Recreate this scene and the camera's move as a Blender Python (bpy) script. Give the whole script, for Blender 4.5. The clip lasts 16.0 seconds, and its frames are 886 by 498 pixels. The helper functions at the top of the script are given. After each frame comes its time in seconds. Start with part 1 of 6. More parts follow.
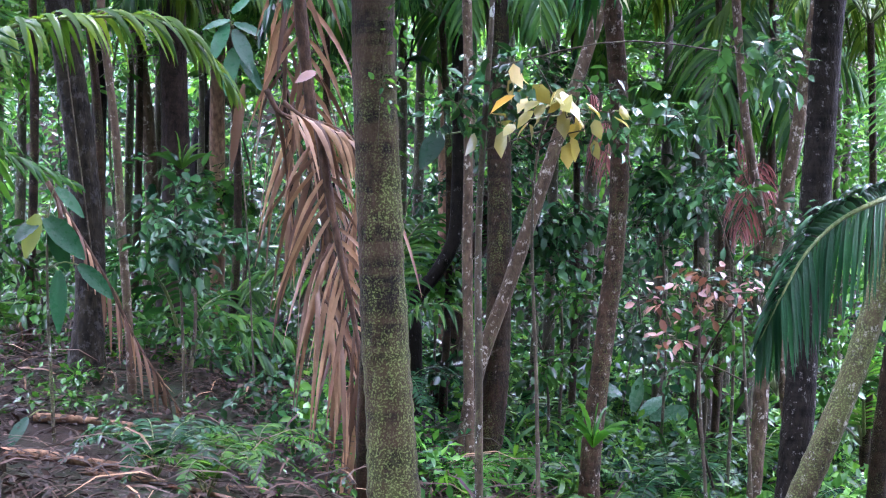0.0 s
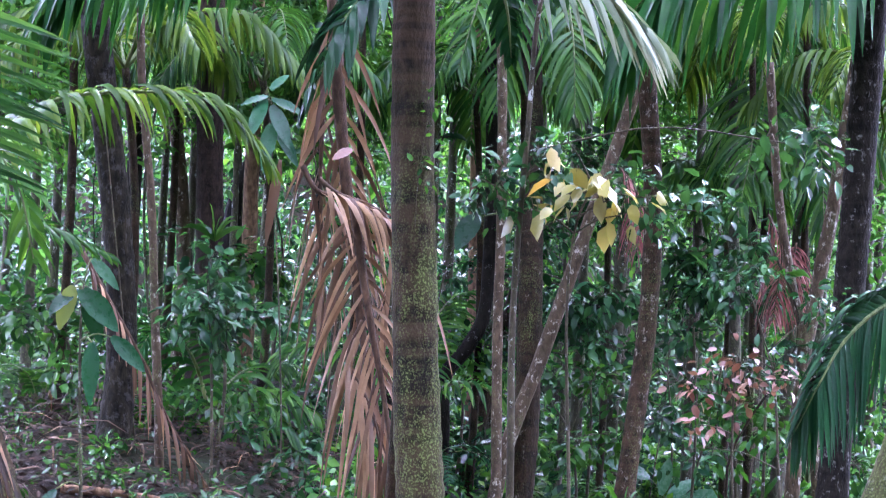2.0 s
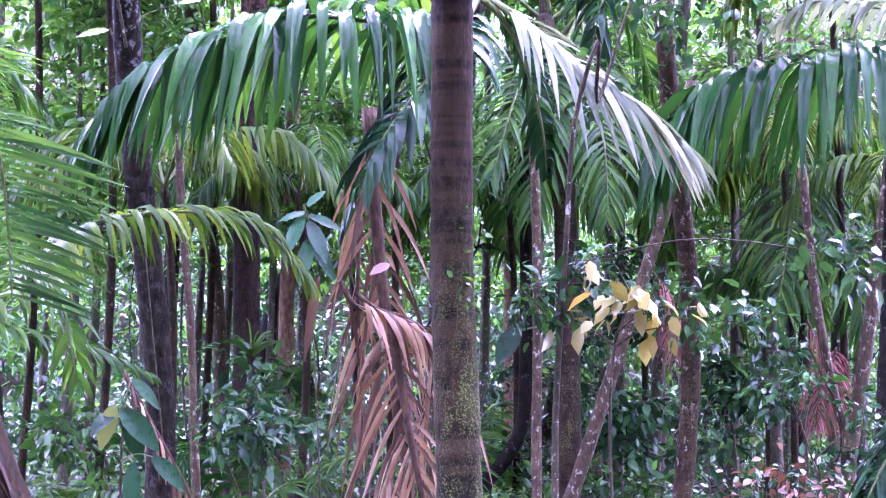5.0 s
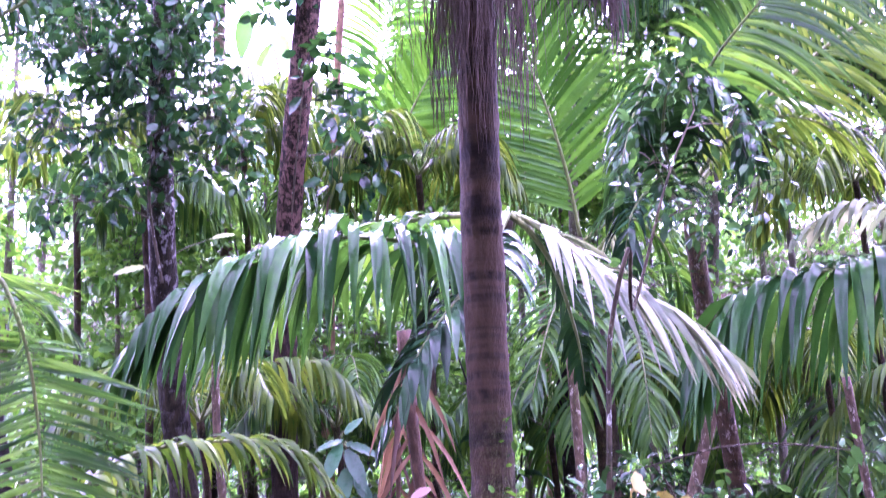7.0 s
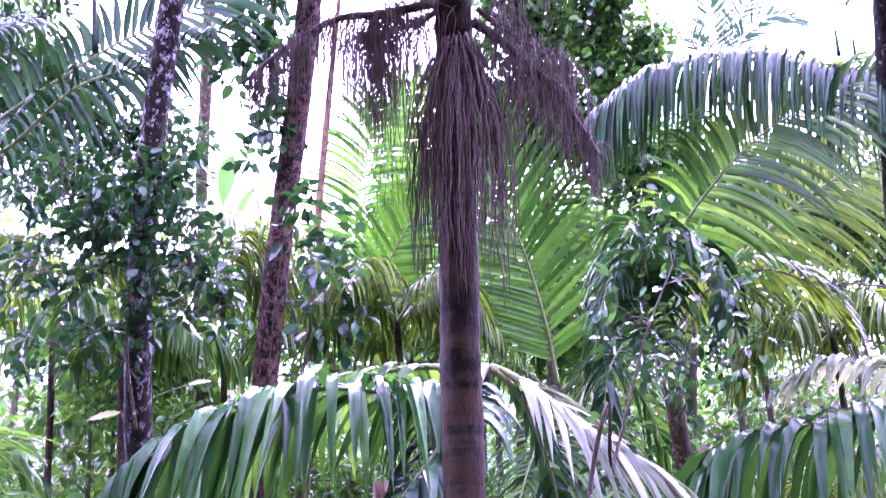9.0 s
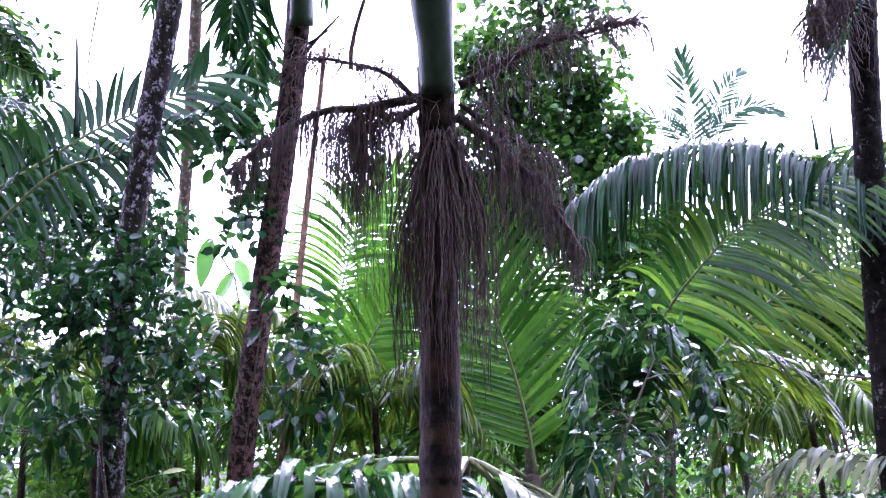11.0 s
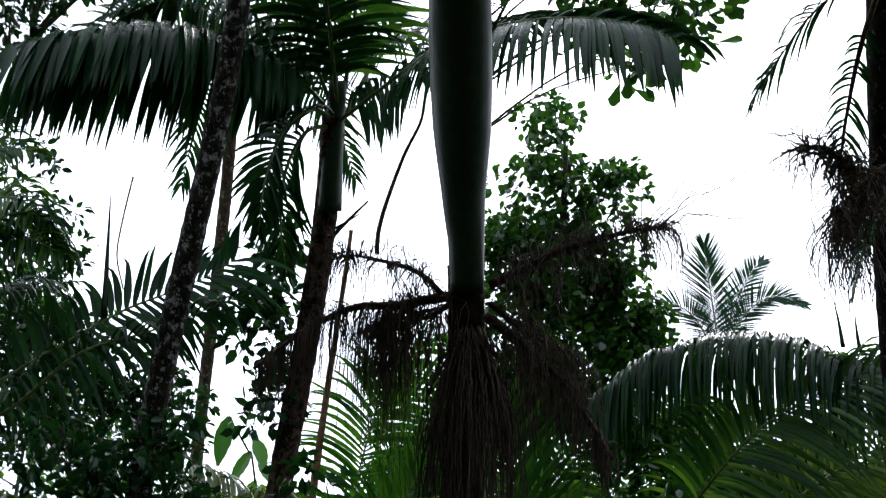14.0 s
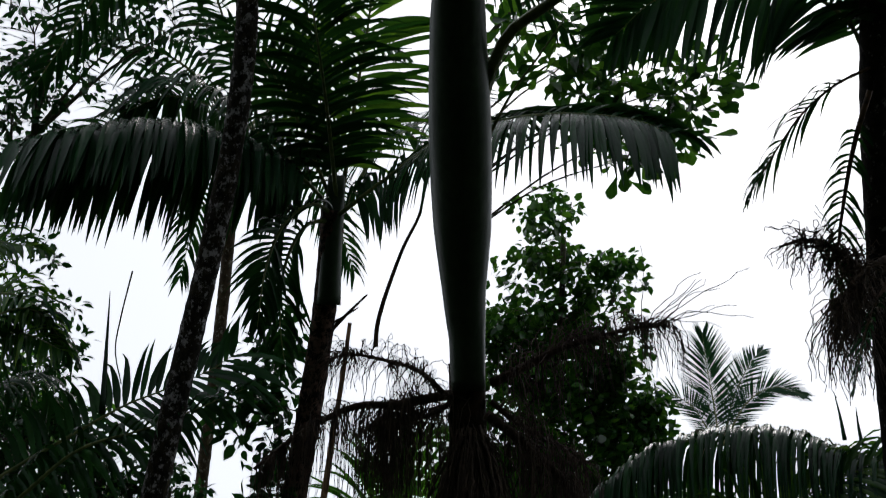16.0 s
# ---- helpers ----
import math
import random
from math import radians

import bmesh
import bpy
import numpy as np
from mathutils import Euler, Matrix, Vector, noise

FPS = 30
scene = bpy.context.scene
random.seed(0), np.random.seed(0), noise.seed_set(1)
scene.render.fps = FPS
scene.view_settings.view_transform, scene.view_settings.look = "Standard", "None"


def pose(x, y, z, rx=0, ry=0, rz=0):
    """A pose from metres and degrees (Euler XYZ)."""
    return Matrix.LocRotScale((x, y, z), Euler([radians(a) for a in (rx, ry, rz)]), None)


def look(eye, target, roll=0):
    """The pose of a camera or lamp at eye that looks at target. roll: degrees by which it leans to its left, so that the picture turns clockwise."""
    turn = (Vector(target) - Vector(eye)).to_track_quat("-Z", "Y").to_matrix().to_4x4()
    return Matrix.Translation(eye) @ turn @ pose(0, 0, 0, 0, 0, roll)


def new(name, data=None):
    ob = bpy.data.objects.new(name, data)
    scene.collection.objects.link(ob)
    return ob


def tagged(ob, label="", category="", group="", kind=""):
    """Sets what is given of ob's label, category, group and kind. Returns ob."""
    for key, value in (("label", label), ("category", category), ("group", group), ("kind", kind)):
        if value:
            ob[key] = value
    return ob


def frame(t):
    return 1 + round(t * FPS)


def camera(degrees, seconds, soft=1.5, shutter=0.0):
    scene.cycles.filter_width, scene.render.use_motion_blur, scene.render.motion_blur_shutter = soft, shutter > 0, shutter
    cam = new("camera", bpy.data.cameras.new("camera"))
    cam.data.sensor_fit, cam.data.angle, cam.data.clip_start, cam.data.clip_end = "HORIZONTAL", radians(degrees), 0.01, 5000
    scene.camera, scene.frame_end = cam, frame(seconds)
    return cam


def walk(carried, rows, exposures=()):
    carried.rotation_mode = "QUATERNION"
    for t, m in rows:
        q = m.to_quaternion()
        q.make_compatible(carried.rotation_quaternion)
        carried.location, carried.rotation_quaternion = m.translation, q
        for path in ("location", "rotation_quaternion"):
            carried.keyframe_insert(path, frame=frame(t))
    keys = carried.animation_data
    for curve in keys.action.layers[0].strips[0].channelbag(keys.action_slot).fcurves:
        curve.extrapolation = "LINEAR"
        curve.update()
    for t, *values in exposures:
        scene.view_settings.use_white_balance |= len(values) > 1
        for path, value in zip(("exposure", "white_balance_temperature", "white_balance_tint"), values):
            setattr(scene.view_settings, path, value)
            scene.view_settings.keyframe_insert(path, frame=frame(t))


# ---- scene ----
# ---- camera ----
cam = camera(37, 16.0, soft=1.12, shutter=0.5)
walk(cam, [
    (0.0, pose(0.058, 0.000, 1.521, 87.003, -0.008, 0.003)),
    (0.5, pose(0.057, 0.006, 1.524, 87.360, 0.083, 0.105)),
    (1.0, pose(0.041, 0.007, 1.540, 88.117, -0.408, 0.476)),
    (1.5, pose(0.032, 0.012, 1.549, 88.847, -0.957, 0.839)),
    (2.0, pose(0.017, 0.009, 1.563, 90.113, -1.243, 1.169)),
    (2.5, pose(0.011, 0.016, 1.577, 90.936, -0.988, 1.069)),
    (3.0, pose(0.002, 0.012, 1.589, 91.684, -0.885, 1.589)),
    (3.5, pose(0.000, -0.000, 1.600, 92.566, -0.834, 2.051)),
    (4.0, pose(-0.002, -0.013, 1.612, 93.521, -0.970, 2.335)),
    (4.2, pose(-0.005, -0.014, 1.612, 93.845, -0.871, 2.428)),
    (6.5, pose(-0.061, 0.022, 1.561, 100.608, 1.554, 3.586)),
    (7.0, pose(-0.022, 0.070, 1.508, 104.983, 1.813, 4.543)),
    (7.5, pose(-0.004, 0.092, 1.500, 106.298, 1.740, 3.563)),
    (8.0, pose(-0.024, 0.093, 1.521, 106.997, 1.434, 2.975)),
    (8.5, pose(-0.039, 0.070, 1.532, 109.085, 1.398, 3.602)),
    (9.0, pose(-0.031, 0.050, 1.553, 111.098, 1.370, 3.376)),
    (9.2, pose(-0.028, 0.047, 1.539, 111.883, 1.563, 3.369)),
    (11.3, pose(-0.049, 0.051, 1.639, 115.046, 0.996, 1.929)),
    (11.5, pose(-0.048, 0.049, 1.645, 115.488, 0.885, 1.736)),
    (12.0, pose(-0.053, 0.051, 1.664, 116.086, 0.832, 1.619)),
    (12.5, pose(-0.064, 0.033, 1.689, 117.744, 0.680, 1.966)),
    (13.0, pose(-0.071, 0.025, 1.689, 118.353, 0.344, 1.807)),
    (13.5, pose(-0.086, 0.017, 1.715, 120.238, -0.156, 1.907)),
    (14.0, pose(-0.095, -0.006, 1.731, 121.936, -0.379, 2.258)),
    (14.5, pose(-0.098, -0.025, 1.742, 122.932, -0.113, 2.534)),
    (15.0, pose(-0.100, -0.031, 1.746, 123.814, -0.063, 2.359)),
    (15.5, pose(-0.109, -0.038, 1.754, 124.499, -0.237, 2.430)),
    (16.0, pose(-0.111, -0.048, 1.762, 125.723, -0.083, 2.288)),
], exposures=[
    (0.0, 3.1, 5350, 37), (4.2, 3.35, 5050, 60), (6.5, 3.6, 5350, 92), (9.0, 3.35, 5300, 92),
    (11.5, 2.1, 5350, 46), (13.0, 0.85, 5650, 18), (14.5, -0.8, 6200, 12), (16.0, -1.3, 6350, 11)])

# ---- sky and sun ----
SUN_EL, SUN_AZ = radians(58), radians(20)
world = bpy.data.worlds.new("overcast_sky")
scene.world = world
world.use_nodes = True
wn = world.node_tree
wn.nodes.clear()
w_out = wn.nodes.new("ShaderNodeOutputWorld")
w_bg = wn.nodes.new("ShaderNodeBackground")
w_hs = wn.nodes.new("ShaderNodeHueSaturation")
w_sky = wn.nodes.new("ShaderNodeTexSky")
w_sky.sky_type, w_sky.sun_disc = "NISHITA", False
w_sky.sun_elevation, w_sky.sun_rotation = SUN_EL, SUN_AZ
w_sky.air_density, w_sky.dust_density = 1.0, 4.0
w_hs.inputs["Saturation"].default_value, w_hs.inputs["Value"].default_value = 0.55, 2.4
w_bg.inputs["Strength"].default_value = 0.15
w_mix = wn.nodes.new("ShaderNodeMix")
w_mix.data_type = "RGBA"
w_mix.inputs[0].default_value = 0.7
w_mix.inputs[7].default_value = (16.6, 17.2, 17.9, 1)
wn.links.new(w_sky.outputs[0], w_hs.inputs["Color"])
wn.links.new(w_hs.outputs[0], w_mix.inputs[6])
wn.links.new(w_mix.outputs[2], w_bg.inputs["Color"])
wn.links.new(w_bg.outputs[0], w_out.inputs["Surface"])
sun = new("sun", bpy.data.lights.new("sun", "SUN"))
sun.data.energy, sun.data.angle, sun.data.color = 1.2, radians(14), (1.0, 0.97, 0.92)
sun.matrix_world = look((30 * math.sin(SUN_AZ) * math.cos(SUN_EL), 30 * math.cos(SUN_AZ) * math.cos(SUN_EL), 30 * math.sin(SUN_EL)), (0, 0, 0))


# ---- materials ----
def nodes_of(name):
    m = bpy.data.materials.new(name)
    m.use_nodes = True
    nt = m.node_tree
    nt.nodes.clear()
    return m, nt, nt.nodes.new("ShaderNodeOutputMaterial")


def ramp(nt, fac, stops):
    r = nt.nodes.new("ShaderNodeValToRGB")
    els = r.color_ramp.elements
    while len(els) < len(stops):
        els.new(0.5)
    for e, (at, col) in zip(els, stops):
        e.position, e.color = at, (*col, 1)
    nt.links.new(fac, r.inputs[0])
    return r.outputs[0]


def noise_tex(nt, scale, detail=4, stretch=(1, 1, 1), rough=0.55):
    tc = nt.nodes.new("ShaderNodeTexCoord")
    mp = nt.nodes.new("ShaderNodeMapping")
    mp.inputs["Scale"].default_value = stretch
    n = nt.nodes.new("ShaderNodeTexNoise")
    n.inputs["Scale"].default_value, n.inputs["Detail"].default_value = scale, detail
    n.inputs["Roughness"].default_value = rough
    nt.links.new(tc.outputs["Object"], mp.inputs[0])
    nt.links.new(mp.outputs[0], n.inputs["Vector"])
    return n.outputs["Fac"]


def mixed(nt, fac, a, b, mode="MIX"):
    m = nt.nodes.new("ShaderNodeMix")
    m.data_type, m.blend_type = "RGBA", mode
    for sock, val in ((m.inputs[0], fac), (m.inputs[6], a), (m.inputs[7], b)):
        if isinstance(val, (int, float)):
            sock.default_value = val
        elif isinstance(val, tuple):
            sock.default_value = (*val, 1)
        else:
            nt.links.new(val, sock)
    return m.outputs[2]


def bump(nt, height, strength, dist):
    b = nt.nodes.new("ShaderNodeBump")
    b.inputs["Strength"].default_value, b.inputs["Distance"].default_value = strength, dist
    nt.links.new(height, b.inputs["Height"])
    return b.outputs[0]


def leaf_mat(name, dark, light, rough=0.32, through_amt=0.35, glow=(1.5, 1.35, 0.5), specks=None, spec=0.9, wet=0.0):
    """A wet leaf: varied from leaf to leaf, blotched, glossy, letting light through."""
    m, nt, out = nodes_of(name)
    geo, info = nt.nodes.new("ShaderNodeNewGeometry"), nt.nodes.new("ShaderNodeObjectInfo")
    add = nt.nodes.new("ShaderNodeMath")
    add.operation = "ADD"
    nt.links.new(geo.outputs["Random Per Island"], add.inputs[0])
    nt.links.new(info.outputs["Random"], add.inputs[1])
    fr = nt.nodes.new("ShaderNodeMath")
    fr.operation = "FRACT"
    nt.links.new(add.outputs[0], fr.inputs[0])
    stops = [(0.0, tuple(0.6 * a for a in dark)), (0.6, tuple(0.65 * a + 0.35 * b for a, b in zip(dark, light))), (1.0, light)]
    if specks:
        stops = [(0.0, tuple(0.5 * a for a in dark)), (0.55, dark), (0.93, light), (1.0, specks)]
    col = ramp(nt, fr.outputs[0], stops)
    blot = noise_tex(nt, 9.0, 5)
    col = mixed(nt, ramp(nt, blot, [(0.35, (0.0, 0.0, 0.0)), (0.75, (0.55, 0.55, 0.55))]), col, dark, "MIX")
    p = nt.nodes.new("ShaderNodeBsdfPrincipled")
    nt.links.new(col, p.inputs["Base Color"])
    p.inputs["Specular IOR Level"].default_value = spec
    p.inputs["Coat Weight"].default_value, p.inputs["Coat Roughness"].default_value = wet, 0.16
    rr = nt.nodes.new("ShaderNodeMapRange")
    rr.inputs["To Min"].default_value, rr.inputs["To Max"].default_value = rough * 0.55, rough * 1.4
    nt.links.new(noise_tex(nt, 25.0, 3), rr.inputs["Value"])
    nt.links.new(rr.outputs[0], p.inputs["Roughness"])
    nt.links.new(bump(nt, noise_tex(nt, 34.0, 3), 0.5, 0.006), p.inputs["Normal"])
    tl = nt.nodes.new("ShaderNodeBsdfTranslucent")
    nt.links.new(mixed(nt, 1.0, col, glow, "MULTIPLY"), tl.inputs["Color"])
    mx = nt.nodes.new("ShaderNodeMixShader")
    mx.inputs[0].default_value = through_amt
    nt.links.new(p.outputs[0], mx.inputs[1])
    nt.links.new(tl.outputs[0], mx.inputs[2])
    nt.links.new(mx.outputs[0], out.inputs["Surface"])
    return m


def bark_mat(name, dark, light, lichen=0.0, moss=0.0, rings=0.0, lichen_col=(0.42, 0.44, 0.40), moss_col=(0.07, 0.09, 0.022), rough=0.75, moss_top=None, lichen_from=None, spec=0.2, relief=1.0):
    """Bark in two scales, with leaf-scar rings, lichen spots and moss where asked."""
    dark, light = (dark[0], dark[1], dark[2] * 0.8), (light[0], light[1], light[2] * 0.8)
    m, nt, out = nodes_of(name)
    big, fine = noise_tex(nt, 3.0, 5), noise_tex(nt, 26.0, 6, (1, 1, 0.45))
    col = mixed(nt, ramp(nt, fine, [(0.38, (0, 0, 0)), (0.64, (1, 1, 1))]), dark, light)
    col = mixed(nt, ramp(nt, big, [(0.35, (0.0, 0.0, 0.0)), (0.7, (0.6, 0.6, 0.6))]), col, dark)
    height = fine
    if rings:
        ring = noise_tex(nt, 1.0, 3, (0.6, 0.6, 16.0))
        col = mixed(nt, ramp(nt, ring, [(0.45, (0, 0, 0)), (0.62, (rings, rings, rings))]), col, light)
        col = mixed(nt, ramp(nt, ring, [(0.3, (rings, rings, rings)), (0.42, (0, 0, 0))]), col, tuple(c * 0.5 for c in dark))
    if moss:
        g = noise_tex(nt, 4.0, 6, (1, 1, 0.4), 0.7)
        patch = ramp(nt, g, [(0.66 - 0.3 * moss, (0, 0, 0)), (0.86 - 0.3 * moss, (0.45, 0.45, 0.45))])
        if moss_top:
            tc, sep, mr = nt.nodes.new("ShaderNodeTexCoord"), nt.nodes.new("ShaderNodeSeparateXYZ"), nt.nodes.new("ShaderNodeMapRange")
            nt.links.new(tc.outputs["Object"], sep.inputs[0])
            nt.links.new(sep.outputs["Z"], mr.inputs["Value"])
            mr.inputs["From Min"].default_value, mr.inputs["From Max"].default_value = moss_top + 0.5, moss_top - 0.5
            patch = mixed(nt, 1.0, patch, mr.outputs[0], "MULTIPLY")
        col = mixed(nt, patch, col, moss_col)
        speck = ramp(nt, noise_tex(nt, 110.0, 2), [(0.52, (0, 0, 0)), (0.6, (1, 1, 1))])
        here = ramp(nt, g, [(0.55 - 0.25 * moss, (0.1, 0.1, 0.1)), (0.75 - 0.25 * moss, (1, 1, 1))])
        if moss_top:
            here = mixed(nt, 1.0, here, mr.outputs[0], "MULTIPLY")
        col = mixed(nt, mixed(nt, 1.0, speck, here, "MULTIPLY"), col, (0.11, 0.135, 0.04))
    if lichen:
        vor = noise_tex(nt, 17.0, 7, (1, 1, 0.8), 0.78)
        spots = ramp(nt, vor, [(0.62 - 0.16 * lichen, (0, 0, 0)), (0.67 - 0.16 * lichen, (0.9, 0.9, 0.9))])
        if lichen_from:
            tc, sep, hi = nt.nodes.new("ShaderNodeTexCoord"), nt.nodes.new("ShaderNodeSeparateXYZ"), nt.nodes.new("ShaderNodeMapRange")
            nt.links.new(tc.outputs["Object"], sep.inputs[0])
            nt.links.new(sep.outputs["Z"], hi.inputs["Value"])
            hi.inputs["From Min"].default_value, hi.inputs["From Max"].default_value, hi.inputs["To Min"].default_value = lichen_from - 0.7, lichen_from + 0.7, 0.1
            spots = mixed(nt, 1.0, spots, hi.outputs[0], "MULTIPLY")
        col = mixed(nt, spots, col, lichen_col)
    p = nt.nodes.new("ShaderNodeBsdfPrincipled")
    nt.links.new(col, p.inputs["Base Color"])
    p.inputs["Roughness"].default_value, p.inputs["Specular IOR Level"].default_value = rough, spec
    nt.links.new(bump(nt, height, relief, 0.02), p.inputs["Normal"])
    nt.links.new(p.outputs[0], out.inputs["Surface"])
    return m


FROND = leaf_mat("palm_leaf", (0.014, 0.066, 0.016), (0.085, 0.20, 0.028), 0.2, 0.46, spec=0.2)
FROND_OLIVE = leaf_mat("palm_leaf_olive", (0.024, 0.068, 0.012), (0.115, 0.185, 0.026), 0.22, 0.45, spec=0.12)
# Darker copy of the palm leaf: silhouette shade is put into its colour.
FROND_SHADED = leaf_mat("palm_leaf_shaded", (0.008, 0.036, 0.016), (0.020, 0.074, 0.024), 0.22, 0.22, spec=0.12)
FROND_WET = leaf_mat("palm_leaf_wet", (0.009, 0.048, 0.016), (0.036, 0.125, 0.024), 0.10, 0.34, spec=0.10)
FROND_BRIGHT = leaf_mat("palm_leaf_young", (0.020, 0.095, 0.011), (0.07, 0.205, 0.024), 0.25, 0.4, spec=0.25)
# Pale from fading and from white sky light put into the colour.
FROND_PALE = leaf_mat("palm_leaf_fading_lit", (0.10, 0.15, 0.08), (0.33, 0.34, 0.23), 0.2, 0.32, (1.1, 1.1, 0.8), spec=0.3)
FROND_GLOSS = leaf_mat("palm_leaf_glossy", (0.014, 0.070, 0.022), (0.09, 0.21, 0.045), 0.13, 0.4, spec=0.8)
FROND_DEAD = leaf_mat("palm_leaf_dead", (0.075, 0.037, 0.020), (0.40, 0.245, 0.125), 0.5, 0.12, (1.2, 0.9, 0.6), spec=0.3)
LEAF = leaf_mat("leaf_green", (0.012, 0.060, 0.016), (0.07, 0.19, 0.030), 0.17, 0.4, spec=0.45, wet=0.1)
LEAF_DARK = leaf_mat("leaf_dark", (0.007, 0.040, 0.018), (0.028, 0.105, 0.030), 0.14, 0.3, spec=0.28)
LEAF_BRIGHT = leaf_mat("leaf_bright", (0.036, 0.145, 0.026), (0.13, 0.31, 0.050), 0.2, 0.44, spec=0.5)
LEAF_FAR = leaf_mat("leaf_far", (0.011, 0.056, 0.024), (0.09, 0.26, 0.075), 0.13, 0.38, spec=0.55, wet=0.12, specks=(0.22, 0.40, 0.14))
LEAF_DRY = leaf_mat("leaf_pale_dry", (0.14, 0.14, 0.09), (0.42, 0.40, 0.29), 0.5, 0.35, (1.1, 1.05, 0.8), spec=0.3)
LEAF_WET = leaf_mat("leaf_wet", (0.009, 0.042, 0.020), (0.05, 0.15, 0.045), 0.16, 0.28, spec=0.28, wet=0.05)
LEAF_BIG = leaf_mat("leaf_large_ribbed", (0.010, 0.058, 0.026), (0.03, 0.125, 0.045), 0.3, 0.24, spec=0.2)
LEAF_YELLOW = leaf_mat("leaf_yellow", (0.27, 0.25, 0.05), (0.52, 0.45, 0.14), 0.35, 0.35, (1.2, 1.05, 0.4), specks=(0.5, 0.22, 0.08))
LEAF_LIME = leaf_mat("leaf_fading_lime", (0.20, 0.27, 0.07), (0.34, 0.38, 0.12), 0.4, 0.35, spec=0.4)
LEAF_TARO = leaf_mat("leaf_waxy_pale", (0.05, 0.14, 0.075), (0.11, 0.23, 0.14), 0.28, 0.25, (1.0, 1.3, 0.7), spec=0.7)
LEAF_ORANGE = leaf_mat("leaf_orange", (0.17, 0.07, 0.05), (0.36, 0.20, 0.13), 0.35, 0.3, (1.2, 0.9, 0.5))
LEAF_RED = leaf_mat("leaf_dull_red", (0.16, 0.05, 0.05), (0.30, 0.11, 0.09), 0.5, 0.2, (1.2, 0.8, 0.7), spec=0.3)
LITTER = leaf_mat("leaf_litter", (0.010, 0.006, 0.004), (0.075, 0.040, 0.024), 0.6, 0.05, (1, 0.8, 0.6), spec=0.2)
RACHIS = bark_mat("frond_stalk", (0.06, 0.09, 0.03), (0.14, 0.16, 0.06), rough=0.45)
RACHIS_DEAD = bark_mat("dead_stalk", (0.03, 0.016, 0.011), (0.10, 0.055, 0.036), rough=0.7)
STRING = bark_mat("flower_stalk_dry", (0.030, 0.020, 0.017), (0.085, 0.058, 0.048), rough=0.8)
# Base tones cut below real bark: forest shade is part of the colour.
BARK_MOSSY = bark_mat("bark_mossy_palm", (0.006, 0.004, 0.003), (0.038, 0.024, 0.016), 0.0, 0.65, 0.8, moss_top=1.9, spec=0.12)
BARK_MOSS_ALL = bark_mat("bark_mossy", (0.012, 0.009, 0.006), (0.07, 0.05, 0.03), 0.3, 0.85, 0.4, (0.24, 0.23, 0.19))
# Near-black barks: the trunks' shade is put into their base colour.
BARK_SHADED = bark_mat("bark_shaded_palm", (0.003, 0.0025, 0.0024), (0.011, 0.009, 0.008), 0.12, 0.0, 0.3, (0.12, 0.12, 0.11), spec=0.08)
BARK_SPOT = bark_mat("bark_shaded_lichen", (0.0030, 0.0026, 0.0020), (0.022, 0.018, 0.0125), 0.55, 0.0, 0.2, (0.23, 0.225, 0.225), lichen_from=3.8, spec=0.08)
BARK_CROWN = bark_mat("bark_shaded_red_palm", (0.004, 0.003, 0.0026), (0.018, 0.012, 0.010), 0.85, 0.0, 0.4, (0.10, 0.058, 0.044), lichen_from=3.9, spec=0.08)
BARK_EAST = bark_mat("bark_shaded_lichen_ringed", (0.004, 0.0035, 0.0034), (0.020, 0.016, 0.015), 0.22, 0.0, 0.5, (0.14, 0.135, 0.125), spec=0.08)
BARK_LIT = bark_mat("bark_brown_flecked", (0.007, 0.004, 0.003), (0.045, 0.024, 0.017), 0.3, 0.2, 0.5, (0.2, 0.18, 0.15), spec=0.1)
# Brown bark, also darkened to stand for shade on the trunk.
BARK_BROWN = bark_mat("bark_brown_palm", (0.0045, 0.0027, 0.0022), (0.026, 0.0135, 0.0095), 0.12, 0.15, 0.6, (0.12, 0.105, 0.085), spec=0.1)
BARK_PALE = bark_mat("bark_pale", (0.028, 0.017, 0.012), (0.09, 0.058, 0.040), 0.36, 0.1, 0.2, (0.31, 0.28, 0.23))
BARK_GREY = bark_mat("bark_grey", (0.02, 0.018, 0.015), (0.07, 0.06, 0.048), 0.2, 0.35)
BARK_RED = bark_mat("bark_fibrous_dead", (0.10, 0.055, 0.04), (0.30, 0.18, 0.125), 0.0, 0.0, 0.0, rough=0.8)
BARK_STUMP = bark_mat("bark_stump", (0.014, 0.009, 0.007), (0.07, 0.042, 0.028), 0.0, 0.05, 0.0, rough=0.9)
SHAFT = bark_mat("crownshaft_skin", (0.020, 0.036, 0.024), (0.030, 0.052, 0.034), 0.0, 0.0, 0.1, rough=0.38, relief=0.12)
TWIG = bark_mat("twig_bark", (0.025, 0.02, 0.015), (0.08, 0.062, 0.045), 0.2, 0.2)


